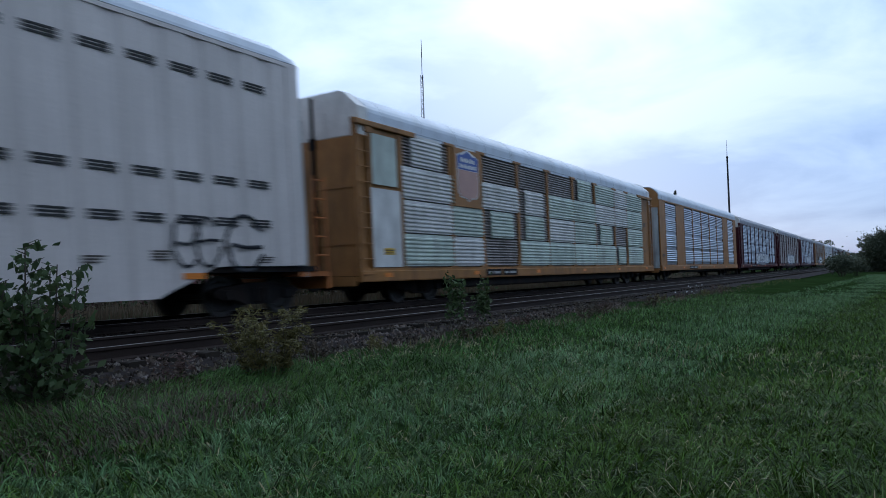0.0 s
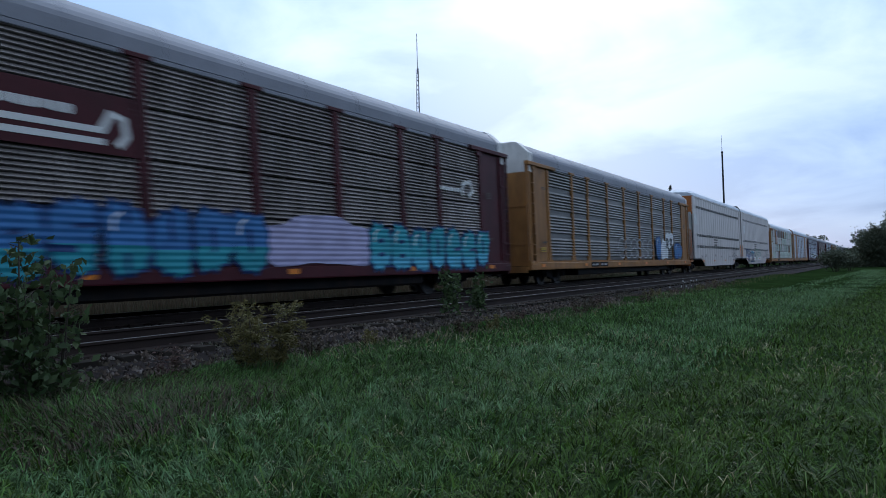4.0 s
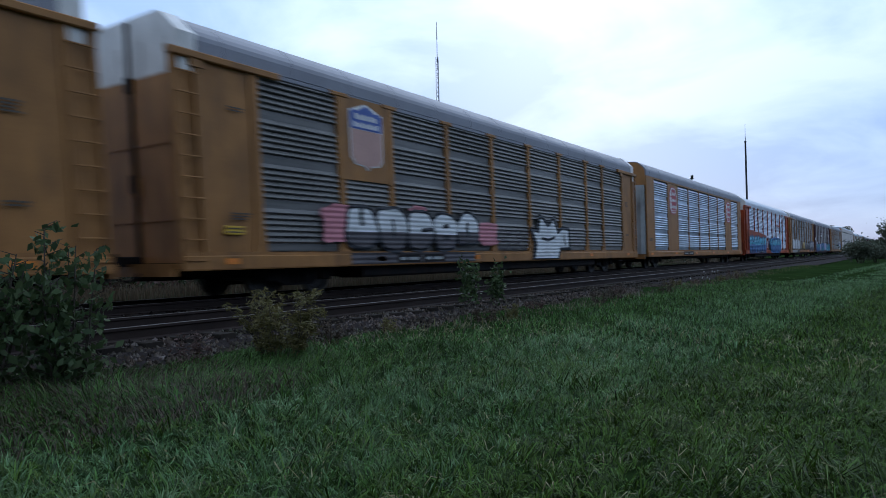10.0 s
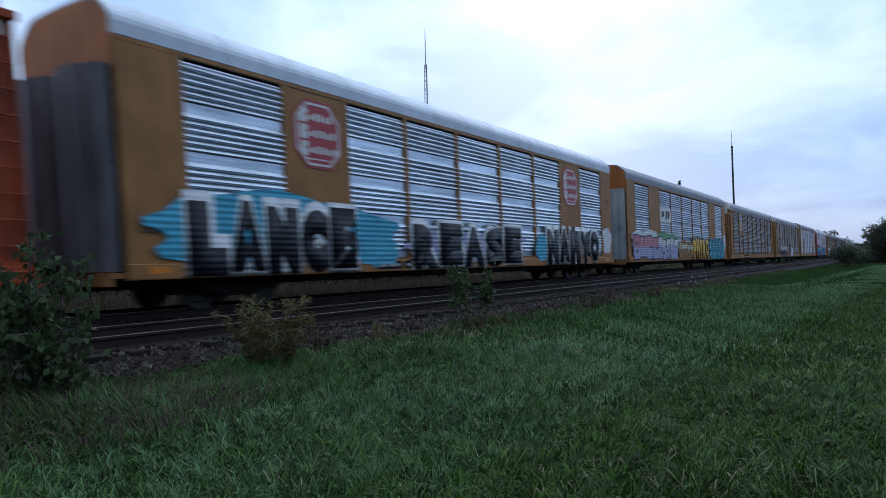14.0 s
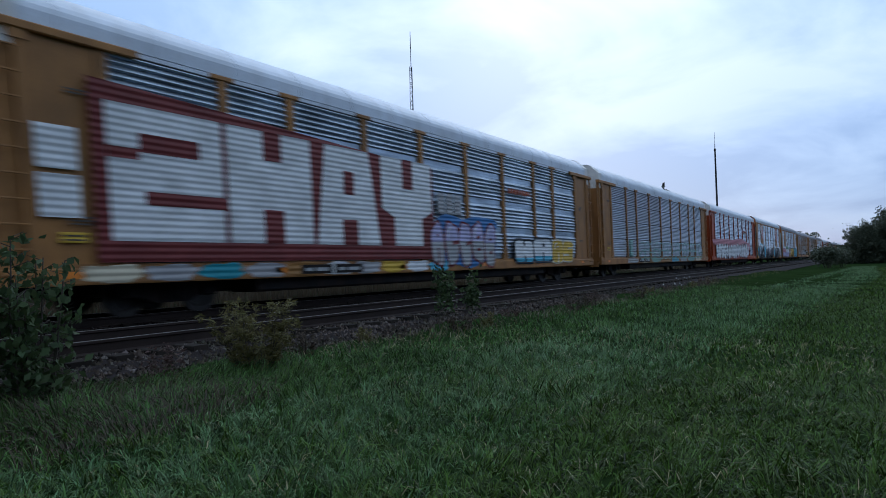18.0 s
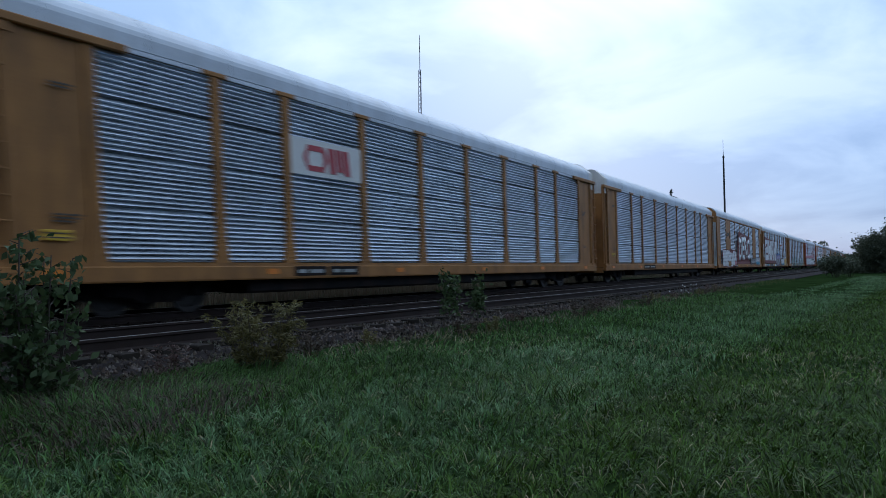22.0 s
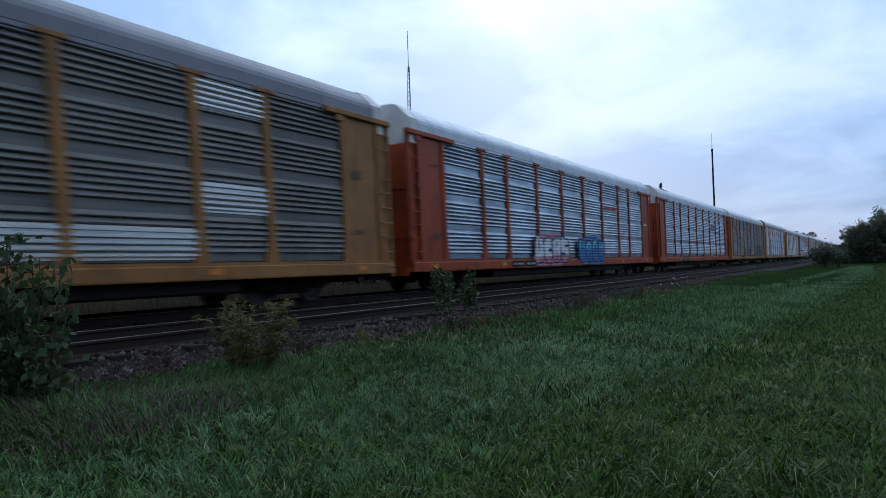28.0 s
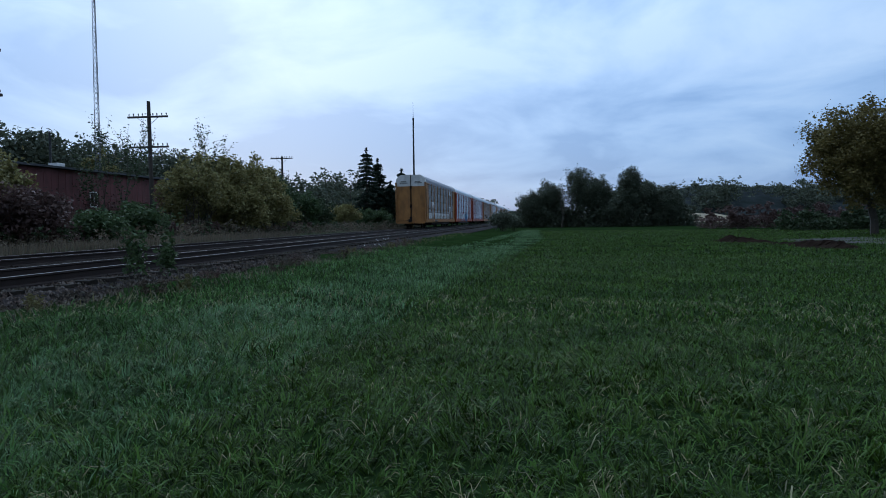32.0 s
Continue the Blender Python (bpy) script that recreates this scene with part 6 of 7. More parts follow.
def blades(name, base, mid, tip, off):
    """A mesh of bent blades, each of two joined quads."""
    n = len(base)
    v = np.stack([base - off, base + off, mid + off * 0.85, mid - off * 0.85, tip + off * 0.12, tip - off * 0.12], 1)
    me = bpy.data.meshes.new(name)
    me.vertices.add(6 * n)
    me.vertices.foreach_set("co", v.reshape(-1).astype(np.float32))
    me.loops.add(8 * n)
    f = (np.arange(n, dtype=np.int32)[:, None] * 6 + np.array([0, 1, 2, 3, 3, 2, 4, 5], dtype=np.int32)).reshape(-1)
    me.loops.foreach_set("vertex_index", f)
    me.polygons.add(2 * n)
    me.polygons.foreach_set("loop_start", np.arange(0, 8 * n, 4, dtype=np.int32))
    me.update(calc_edges=True)
    me.validate()
    return me


def grass(name, label, n, near, far, material, lo, hi, width, seed, test=None, az=(-36, 68), flat=0.3, tuft=0.0):
    """Bent blades over the ground in front of the viewer, in a fan from near to far metres. flat: how far they lie over; tuft: width of the tufts they stand in."""
    gen = np.random.default_rng(seed)
    r = np.sqrt(gen.uniform(near ** 2, far ** 2, n))
    a = np.radians(gen.uniform(*az, n))
    x, y = r * np.cos(a), r * np.sin(a)
    if tuft:
        i, j = np.round(x / tuft), np.round(y / tuft)
        h1, h2 = np.modf(np.abs(np.sin(i * 12.9898 + j * 78.233 + seed) * 43758.5))[0], np.modf(np.abs(np.sin(i * 39.35 + j * 11.135 + seed) * 24634.6))[0]
        x += ((i + h1 - 0.5) * tuft - x) * 0.45
        y += ((j + h2 - 0.5) * tuft - y) * 0.45
        tall, swing = 0.65 + 0.6 * h1, 6.283 * h2
    else:
        tall, swing = 1.0, 0.0
    clump = np.sin(x * 2.1 + 3 * np.sin(y * 1.3)) * np.sin(y * 2.7 + 2 * np.sin(x * 1.1))
    wild, drift = (0.9, 0.24) if near < 8 else (2.2, 0.08)
    keep = (y < 6.55 + 0.25 * np.sin(x * 0.8)) & (gen.random(n) < 1 - drift + drift * clump)
    if test is not None:
        keep &= gen.random(n) < test(x, y)
    h = gen.uniform(lo, hi, n) * (0.85 + drift * np.sin(x * 1.7) * np.sin(y * 1.9)) * tall
    t = swing + 1.6 * np.sin(1.3 * x + 1.7 * np.sin(0.9 * y)) + 1.4 * np.sin(1.1 * y + 2.0) + gen.normal(0, wild, n)
    x, y, h, t = x[keep], y[keep], h[keep], t[keep]
    n = len(x)
    z = np.array([ground_z(p, q) for p, q in zip(x, y)])
    k = np.clip(gen.normal(flat, 0.25, n), 0.0, 1.0)
    d = np.stack([np.cos(t), np.sin(t), 0 * t], -1)
    up = np.array((0.0, 0.0, 1.0))
    base = np.stack([x, y, z - 0.01], -1)
    mid = base + d * (h * (0.18 + 0.32 * k))[:, None] + up * (h * (0.62 - 0.22 * k))[:, None]
    tip = base + d * (h * (0.45 + 0.55 * k))[:, None] + up * (h * np.clip(0.95 - 0.75 * k + gen.normal(0, 0.08, n), 0.08, 1.1))[:, None]
    w = width * gen.uniform(0.6, 1.3, n)
    b = t + gen.normal(0, 0.6, n)
    off = np.stack([-np.sin(b) * w / 2, np.cos(b) * w / 2, gen.normal(0, 0.25, n) * w / 2], -1)
    ob = part(name, blades(name, base, mid, tip, off), M[material])
    tagged(ob, label, "grass", kind="stuff")
    return ob


def mown_edge(x):
    """Where the mown lawn meets the pale strip beside the track."""
    return 2.55 - 0.065 * np.clip(x, 0, 48)


def pale_strip(x, y):
    """The pale strip beside the lawn, and a second pale line nearer the track."""
    return np.clip(1.1 - np.abs(y - mown_edge(x) - 1.0) / 1.15, 0.0, 1) + 0.7 * np.exp(-((y - 4.25 + 0.035 * x) / 0.35) ** 2)


def lawn(x, y):
    """The dark mown lawn away from the track."""
    return np.clip((mown_edge(x) + 0.15 - y) / 0.5, 0, 1)


def verge(x, y):
    """The rougher grass along the track, thinner where the pale strip runs."""
    return np.clip((y - mown_edge(x) + 0.2) / 0.4, 0, 1) * np.clip(1.15 - pale_strip(x, y), 0.3, 1) * np.clip((5.9 - y) / 0.7, 0.12, 1)


def faint_lines(x, y):
    """Dry clippings along the mower's edge and in two faint wheel lines."""
    edge = np.exp(-((y - mown_edge(x)) / 0.16) ** 2)
    return np.clip(0.06 + 0.9 * edge + 0.22 * np.exp(-((y + 0.5) / 0.25) ** 2) + 0.22 * np.exp(-((y + 2.2) / 0.25) ** 2), 0, 1)


grass("grass", "dark green mown lawn", 190000, 1.6, 9, "grass_lawn", 0.07, 0.17, 0.0085, 1, lawn, az=(-36, 45), flat=0.62, tuft=0.11)
grass("grass", "dark green mown lawn", 110000, 9, 26, "grass_lawn", 0.07, 0.16, 0.015, 2, lawn, az=(-34, 14), flat=0.5)
grass("grass", "rough green grass beside the track", 120000, 1.6, 9, "grass", 0.09, 0.22, 0.0085, 25, verge, az=(5, 68), flat=0.5, tuft=0.13)
grass("grass", "rough green grass beside the track", 90000, 9, 30, "grass", 0.08, 0.20, 0.015, 26, verge, az=(0, 45), flat=0.4)
grass("grass", "short green grass of the field", 150000, 24, 80, "grass_lawn", 0.08, 0.16, 0.034, 3, lawn, az=(-34, 8))
grass("grass", "pale blue-green grass strip", 120000, 1.8, 10, "grass_blue", 0.08, 0.19, 0.0085, 4, pale_strip, az=(8, 68), flat=0.5, tuft=0.15)
grass("grass", "pale blue-green grass strip", 80000, 10, 32, "grass_blue", 0.08, 0.18, 0.015, 5, pale_strip, az=(-2, 36))
grass("grass", "pale blue-green grass strip", 70000, 32, 90, "grass_blue", 0.07, 0.14, 0.026, 27, pale_strip, az=(-5, 12))
grass("grass", "dry straw-coloured clippings", 60000, 1.8, 36, "grass_dry", 0.04, 0.12, 0.007, 6, faint_lines, flat=0.8)
grass("grass", "long bent green grass blades", 14000, 1.8, 8, "grass_lawn", 0.18, 0.34, 0.009, 21, flat=0.75, tuft=0.5)
grass("grass", "long pale bent grass blades", 8000, 1.8, 12, "grass_dry", 0.12, 0.24, 0.007, 22, flat=0.85, tuft=0.4)
grass("tall_grass", "tall dry grass along the ballast", 40000, 5, 60, "weed", 0.10, 0.26, 0.012, 7, lambda x, y: np.clip((y - 4.9) / 0.8, 0, 1))
grass("tall_grass", "dark tall weeds along the ballast", 30000, 5, 40, "weed_dark", 0.10, 0.30, 0.012, 8, lambda x, y: np.clip((y - 5.2) / 0.7, 0, 1))
grass("tall_grass", "grey-purple dead grass at the ballast's edge", 60000, 6, 34, "weed_pale", 0.08, 0.18, 0.011, 9, lambda x, y: np.clip((y - 5.4) / 0.6, 0, 1), flat=0.5)

# bushes on the near side of the tracks
def broadleaf_bush(place, height, shoots, seed, label, leaf="leaf", wide=0.5):
    """Upright shoots with big hanging compound leaves."""
    rng = random.Random(seed)
    t = thing("roadside_bush", label, "bush", m=Matrix.Translation(place))
    wood, pts, sizes = Shape(), [], []
    for k in range(shoots):
        a, r = rng.uniform(0, 6.283), wide * math.sqrt(rng.random())
        h = height * (1.0 if k < 2 else rng.uniform(0.5, 0.9))
        p = Vector((math.cos(a) * r * 0.5, math.sin(a) * r * 0.5, -0.05))
        end = Vector((math.cos(a) * r * (1.0 if k > 1 else 0.5), math.sin(a) * r * (1.0 if k > 1 else 0.5), h))
        wood.tube(p, end, 0.013, 0.005, 5)
        z = 0.15
        while z < 1.0:
            b, ln = rng.uniform(0, 6.283), rng.uniform(0.10, 0.26) * (1.15 - 0.5 * z)
            q = p + (end - p) * z
            tip = q + Vector((math.cos(b) * ln, math.sin(b) * ln, ln * 0.35))
            wood.tube(q, tip, 0.005, 0.003, 4)
            for i in range(6):                      # leaflets along the leaf stalk
                f = 0.35 + 0.12 * i
                pts.append(q + (tip - q) * f + Vector((rng.gauss(0, 0.045), rng.gauss(0, 0.045), -0.02 - 0.06 * rng.random())))
                sizes.append(rng.uniform(0.065, 0.115))
            z += rng.uniform(0.035, 0.07)
    part("branchwork", wood.done("branchwork"), M["bark"], t)
    part("crown", leaf_cloud("crown", [tuple(p) for p in pts], sizes, seed, 0.85, 0.62), M[leaf], t)


broadleaf_bush((3.25, 6.15, 0.2), 1.50, 11, 11, "broad-leaved green bush beside the track", wide=0.42)
broadleaf_bush((2.45, 6.3, 0.2), 1.45, 14, 12, "dark leafy bush with hanging leaves beside the track", "leaf", 0.6)
for k, (x, y, h) in enumerate(((10.45, 6.5, 1.16), (11.25, 6.45, 1.12))):
    t = plant("sapling", "small leafy sapling at the ballast's edge", "shrub", (x, y, 0.22), h, "leaf", 340, 0.10, 14 + k, stems=2, depth=1, clump=0.06, trunk=0.007, group="saplings by the ballast", spread=0.22, first=0.62, droop=0.5, along=True)
plant("weed_clump", "olive-brown clump of tall weeds", "weeds", (5.45, 5.8, 0.16), 0.88, "weed", 5200, 0.085, 15, stems=46, depth=0, clump=0.028, trunk=0.004, spread=0.3, first=0.85, droop=-0.2, slim=0.2, along=True)
grass("tall_grass", "dark purple-brown dying weeds under the bush", 46000, 4.2, 9.5, "weed_dark", 0.10, 0.28, 0.009, 23, lambda x, y: np.clip((y - 4.3) / 0.8, 0, 1) * np.clip((5.0 - x) / 1.0, 0, 1), az=(45, 72), flat=0.6)
grass("tall_grass", "tall green grass under the bush", 40000, 4.5, 9.5, "grass", 0.12, 0.28, 0.009, 24, lambda x, y: np.clip((y - 4.6) / 0.8, 0, 1) * np.clip((6.2 - x) / 1.0, 0, 1), az=(40, 72), flat=0.5)
rng = random.Random(5)
for k in range(18):
    x = 4.6 + k * 1.8 + rng.uniform(-0.7, 0.7)
    plant("weed_clump", "low dark clump of dry weeds", "weeds", (x, 6.3 + rng.uniform(-0.5, 0.3), 0.2), rng.uniform(0.22, 0.42), rng.choice(("weed_dark", "weed", "leaf_red")), 420, 0.06, 100 + k, stems=9, depth=0, clump=0.025, trunk=0.005, group="low weeds by the ballast", first=0.9, slim=0.3, along=True)
flowers = leaf_cloud("white_flowers", [(27.5 + rng.gauss(0, 0.9), 6.05 + rng.gauss(0, 0.2), 0.42 + rng.uniform(0, 0.28)) for _ in range(12)], 0.06, 71, 0.0, 0.9)
tagged(part("white_flowers", flowers, M["label_white"]), "small white flower heads among the trackside weeds", "flowers", kind="stuff")
flower_stalks = Shape()
for k in range(26):
    x, y = 27.5 + rng.gauss(0, 0.9), 6.05 + rng.gauss(0, 0.2)
    flower_stalks.tube((x, y, 0.15), (x + rng.gauss(0, 0.03), y, rng.uniform(0.42, 0.7)), 0.006, 0.004, 4)
tagged(part("flower_stalks", flower_stalks.done("flower_stalks"), M["weed_dark"]), "thin dry flower stalks among the weeds", "weeds", kind="stuff")
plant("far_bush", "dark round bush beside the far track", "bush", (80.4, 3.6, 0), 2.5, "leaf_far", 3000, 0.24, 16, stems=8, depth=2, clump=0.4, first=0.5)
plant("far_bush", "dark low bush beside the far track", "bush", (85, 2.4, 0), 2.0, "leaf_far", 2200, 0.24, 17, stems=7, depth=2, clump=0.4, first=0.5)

# behind the tracks: shrubs, weeds and woods
SHRUB = {"leaf_willow": "grey-green willow with drooping leaves", "leaf_yellow": "yellowing shrub behind the track", "leaf_red": "dark purple-brown shrub behind the track", "leaf": "green shrub behind the track", "leaf_dark": "dark green shrub behind the track"}
for k, (x, y, h, leaf, r) in enumerate(((18.8, 20.6, 6.2, "leaf_willow", 2.9), (18.0, 22.0, 5.2, "leaf_willow", 1.6), (24.7, 21.0, 4.6, "leaf_yellow", 1.35), (23.9, 19.5, 2.9, "leaf_red", 1.9),
                                         (28.9, 19.5, 1.9, "leaf", 1.3), (33.0, 20.0, 2.3, "leaf", 1.9), (57.0, 38.0, 7.6, "leaf_yellow", 2.0), (40.6, 20.6, 5.6, "leaf_yellow", 2.2), (44.6, 20.2, 6.2, "leaf_yellow", 2.6), (48.6, 20.2, 5.8, "leaf_yellow", 2.5),
                                         (43.0, 18.8, 3.3, "leaf_yellow", 1.8), (47.4, 18.6, 3.5, "leaf_yellow", 1.9), (52.6, 21.0, 5.2, "leaf", 2.3), (57, 22, 4.8, "leaf_dark", 2.2), (63, 22, 4.2, "leaf", 2.2), (70, 23, 4.0, "leaf_dark", 2.4), (78, 22, 3.4, "leaf_yellow", 2.2), (86, 20, 3.0, "leaf", 2.2))):
    plant("shrub_tree", SHRUB[leaf], "tree", (x, y, 0.1), h, leaf, int((2600 * r + 700 * h) * (2.2 if leaf == "leaf_willow" else 1)), 0.21, 200 + k, stems=7, depth=2, clump=0.34, trunk=0.008, group="shrubs behind the track",
          droop=0.8 if leaf == "leaf_willow" else 0.2, slim=0.3 if leaf == "leaf_willow" else 0.55, first=0.36, dome=r)
for k, (x, y, h, n) in enumerate(((18.6, 22.2, 6.4, 700), (43.5, 23.5, 8.4, 700), (37.3, 24.0, 7.6, 600), (47.6, 30.0, 9.0, 420))):
    plant("slender_tree", "slender half-bare tree with few leaves", "tree", (x, y, 0.1), h, "leaf_dark", int(n * 2.4), 0.17, 230 + k, stems=3, depth=2, clump=0.10, trunk=0.005, spread=0.28, first=0.5, along=True, root=0.012)
thicket("tall_weeds", "dark tall weeds behind the track", [(x, 17.4 + 0.9 * (x % 3), 2.2, 1.1, 1.2 + 0.4 * ((x * 7) % 5) / 5) for x in range(4, 112, 3)], "weed_pale", 40000, 0.13, 31, 14, "weeds", 0.5)
thicket("tall_weeds", "dry brown weeds along the red building", [(x, 22.4 + 0.7 * (x % 3), 2.2, 1.4, 1.5 + 0.5 * ((x * 5) % 4) / 4) for x in range(14, 60, 3)], "weed_pale", 26000, 0.15, 43, 14, "weeds", 0.5)
thicket("tall_weeds", "red-brown brush against the red building", [(x, 25.3 + 0.4 * (x % 2), 1.7, 0.9, 2.6 + 1.1 * ((x * 7) % 5) / 5) for x in range(23, 48, 2)], "leaf_red", 16000, 0.15, 46, 12, "weeds", 0.4)
thicket("tall_weeds", "olive weeds behind the track", [(x, 18.8, 2.4, 1.2, 1.5) for x in range(6, 120, 4)], "leaf_dark", 22000, 0.14, 32, 10, "weeds")
thicket("tall_weeds", "purple-brown weeds behind the track", [(x, 19.6, 2.4, 1.0, 1.45) for x in range(12, 60, 4)], "leaf_red", 14000, 0.14, 40, 9, "weeds")
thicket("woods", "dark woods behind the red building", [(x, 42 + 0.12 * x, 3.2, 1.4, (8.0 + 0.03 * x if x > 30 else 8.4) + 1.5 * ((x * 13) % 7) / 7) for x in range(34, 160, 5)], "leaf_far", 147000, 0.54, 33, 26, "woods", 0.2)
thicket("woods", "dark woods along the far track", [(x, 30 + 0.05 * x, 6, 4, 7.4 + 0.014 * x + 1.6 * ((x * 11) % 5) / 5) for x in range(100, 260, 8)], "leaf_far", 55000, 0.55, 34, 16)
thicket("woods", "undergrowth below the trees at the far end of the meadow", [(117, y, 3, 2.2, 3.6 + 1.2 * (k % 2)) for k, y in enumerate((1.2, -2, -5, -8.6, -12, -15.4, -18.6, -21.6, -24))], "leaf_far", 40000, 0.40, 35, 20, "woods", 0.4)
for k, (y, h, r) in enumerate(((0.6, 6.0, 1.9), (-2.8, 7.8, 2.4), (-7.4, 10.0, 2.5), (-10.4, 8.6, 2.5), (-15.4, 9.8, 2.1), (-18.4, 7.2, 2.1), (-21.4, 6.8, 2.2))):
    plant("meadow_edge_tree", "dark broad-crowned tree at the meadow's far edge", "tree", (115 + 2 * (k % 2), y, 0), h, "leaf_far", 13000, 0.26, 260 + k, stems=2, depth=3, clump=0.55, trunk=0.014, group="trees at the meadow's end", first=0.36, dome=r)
thicket("hedge", "dark low hedge across the meadow", [(70, y * 0.8, 2.4, 2.4, 1.9 + 0.3 * ((y * 7) % 3)) for y in range(-32, -80, -4)], "leaf_dark", 34000, 0.34, 36, 12, "hedge", 0.4)
thicket("hedge", "reddish hedge beyond the meadow", [(86, y, 2.2, 2.6, 2.6 + 0.5 * ((y * 5) % 3) / 2) for y in range(-22, -46, -4)], "leaf_red", 20000, 0.28, 37, 11, "hedge", 0.4)
# added out of view: a dark mass for the car sides to reflect
thicket("woods", "unseen woods added behind the viewer to darken reflections in the panels", [(x, -42 + 4 * ((x * 7) % 3), 5, 3, 14 + 3 * ((x * 13) % 5) / 5) for x in range(-90, 40, 7)], "leaf_far", 50000, 0.9, 45, 14, "woods", 0.3)
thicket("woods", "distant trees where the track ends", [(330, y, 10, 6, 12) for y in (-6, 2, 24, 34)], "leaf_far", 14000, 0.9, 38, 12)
spruce((92.3, 22.5, 0), 11.3, 41)
spruce((94.6, 21.5, 0), 10.0, 42)
spruce((98.2, 18.8, 0), 8.8, 43)
spruce((95.0, 19.8, 0), 6.9, 44)
plant("meadow_tree", "large broad tree with yellowing crown in the meadow", "tree", (52.3, -23.7, 0), 9.3, "leaf_tree", 46000, 0.25, 51, stems=1, depth=3, clump=0.5, trunk=0.026, spread=0.55, first=0.36, dome=4.7)
plant("bare_tree", "dead bare tree among the far trees", "tree", (111, -4.2, 0), 8.6, "weed_dark", 60, 0.2, 52, stems=2, depth=3, clump=0.3, trunk=0.008, spread=0.3, first=0.45)


def far_bank(n, x0, x1, y0, y1, lo, hi, material, seed):
    """Upright dry grass on the bank behind the tracks."""
    gen = np.random.default_rng(seed)
    x, y, h = gen.uniform(x0, x1, n), gen.uniform(y0, y1, n), gen.uniform(lo, hi, n)
    base = np.stack([x, y, 0 * x + 0.02], -1)
    lean = gen.normal(0, 0.10, (n, 2)) * h[:, None]
    mid = base + np.stack([lean[:, 0] * 0.4, lean[:, 1] * 0.4, h * 0.6], -1)
    tip = base + np.stack([lean[:, 0], lean[:, 1], h], -1)
    off = np.stack([gen.uniform(0.008, 0.018, n), gen.normal(0, 0.006, n), 0 * x], -1)
    tagged(part("tall_grass", blades("tall_grass", base, mid, tip, off), M[material]), "upright dry grey-green grass behind the tracks", "grass", kind="stuff")


far_bank(26000, 2, 45, 15.6, 17.2, 0.35, 0.85, "weed_pale", 91)
far_bank(12000, 2, 60, 15.4, 17.0, 0.25, 0.65, "leaf_willow", 92)


# ---------------- buildings, poles, masts ----------------
def red_building():
    b = thing("red_building", "long low red-brown metal-sided building", "building")
    s = Shape()
    s.box(17.5, 48.0, 27.0, 27.2, 0, 4.6)
    s.box(17.5, 48.0, 35.8, 36.0, 0, 4.6)
    s.box(17.5, 17.7, 27.2, 35.8, 0, 4.6)
    s.box(47.8, 48.0, 27.2, 35.8, 0, 4.6)
    part("wall", s.done("wall"), M["barn"], b)
    rib = once("barn_rib", lambda: Shape().box(-0.04, 0.04, -0.02, 0.0, 0.0, 4.55, 0.006).done("siding_rib"))
    for k in range(50):
        part("siding_rib", rib, M["barn"], b, m=pose(17.8 + 0.61 * k, 27.0, 0))
    part("roof", Shape().prism([(26.7, 4.62), (31.5, 4.80), (36.3, 4.62), (36.3, 4.74), (31.5, 4.92), (26.7, 4.74)], 17.2, 48.3).done("roof"), M["barn_roof"], b)
    v = part("vent", Shape().box(-0.6, 0.6, -0.06, 0, -0.45, 0.45, 0.02).done("vent_frame"), M["barn"], b, m=pose(28.3, 26.96, 3.4))
    for k in range(5):
        part("slat", once("vent_slat", lambda: Shape().box(-0.5, 0.5, -0.10, -0.06, -0.05, 0.02).done("slat")), M["barn_roof"], v, m=pose(0, 0, -0.3 + 0.16 * k))
    w = part("window", Shape().box(-0.36, 0.36, -0.05, 0.0, -0.48, 0.48, 0.01).done("window_frame"), M["white"], b, "white-framed window", pose(39.75, 26.96, 2.94))
    part("roof_vent", Shape().box(-0.33, 0.33, -0.3, 0.3, 0, 0.34, 0.02).done("roof_vent"), M["white"], b, "white box on the roof", pose(38.2, 28.2, 4.74))
    part("flue", Shape().tube((0, 0, 0), (0, 0, 2.2), 0.07, 0.07, 8).done("flue"), M["dark_metal"], b, m=pose(38.35, 28.7, 4.74))
    for s in (-1, 1):
        part("pane", once("barn_pane", lambda: Shape().box(-0.13, 0.13, -0.056, -0.05, -0.40, 0.40).done("pane")), M["glassy"], w, m=pose(0.16 * s, 0, 0))


def open_shed():
    b = thing("open_shed", "open-fronted shed with a dark sloping metal roof", "shed")
    part("roof", Shape().slab([(7.6, 1.95), (14.6, 4.15), (14.6, 4.30), (7.6, 2.10)], 22.2, 26.9).done("roof"), M["barn_roof"], b)
    part("wall", Shape().slab([(7.8, 0), (14.4, 0), (14.4, 4.05), (7.8, 1.98)], 26.5, 26.7).done("wall"), M["barn"], b)
    part("wall", Shape().box(14.3, 14.5, 22.5, 26.5, 0, 4.05).done("wall"), M["barn"], b)
    for x in (8.0, 11.2):
        part("post", Shape().box(-0.09, 0.09, -0.09, 0.09, 0, 1.92 + 0.314 * (x - 7.6), 0.02).done("post"), M["pole"], b, m=pose(x, 22.6, 0))


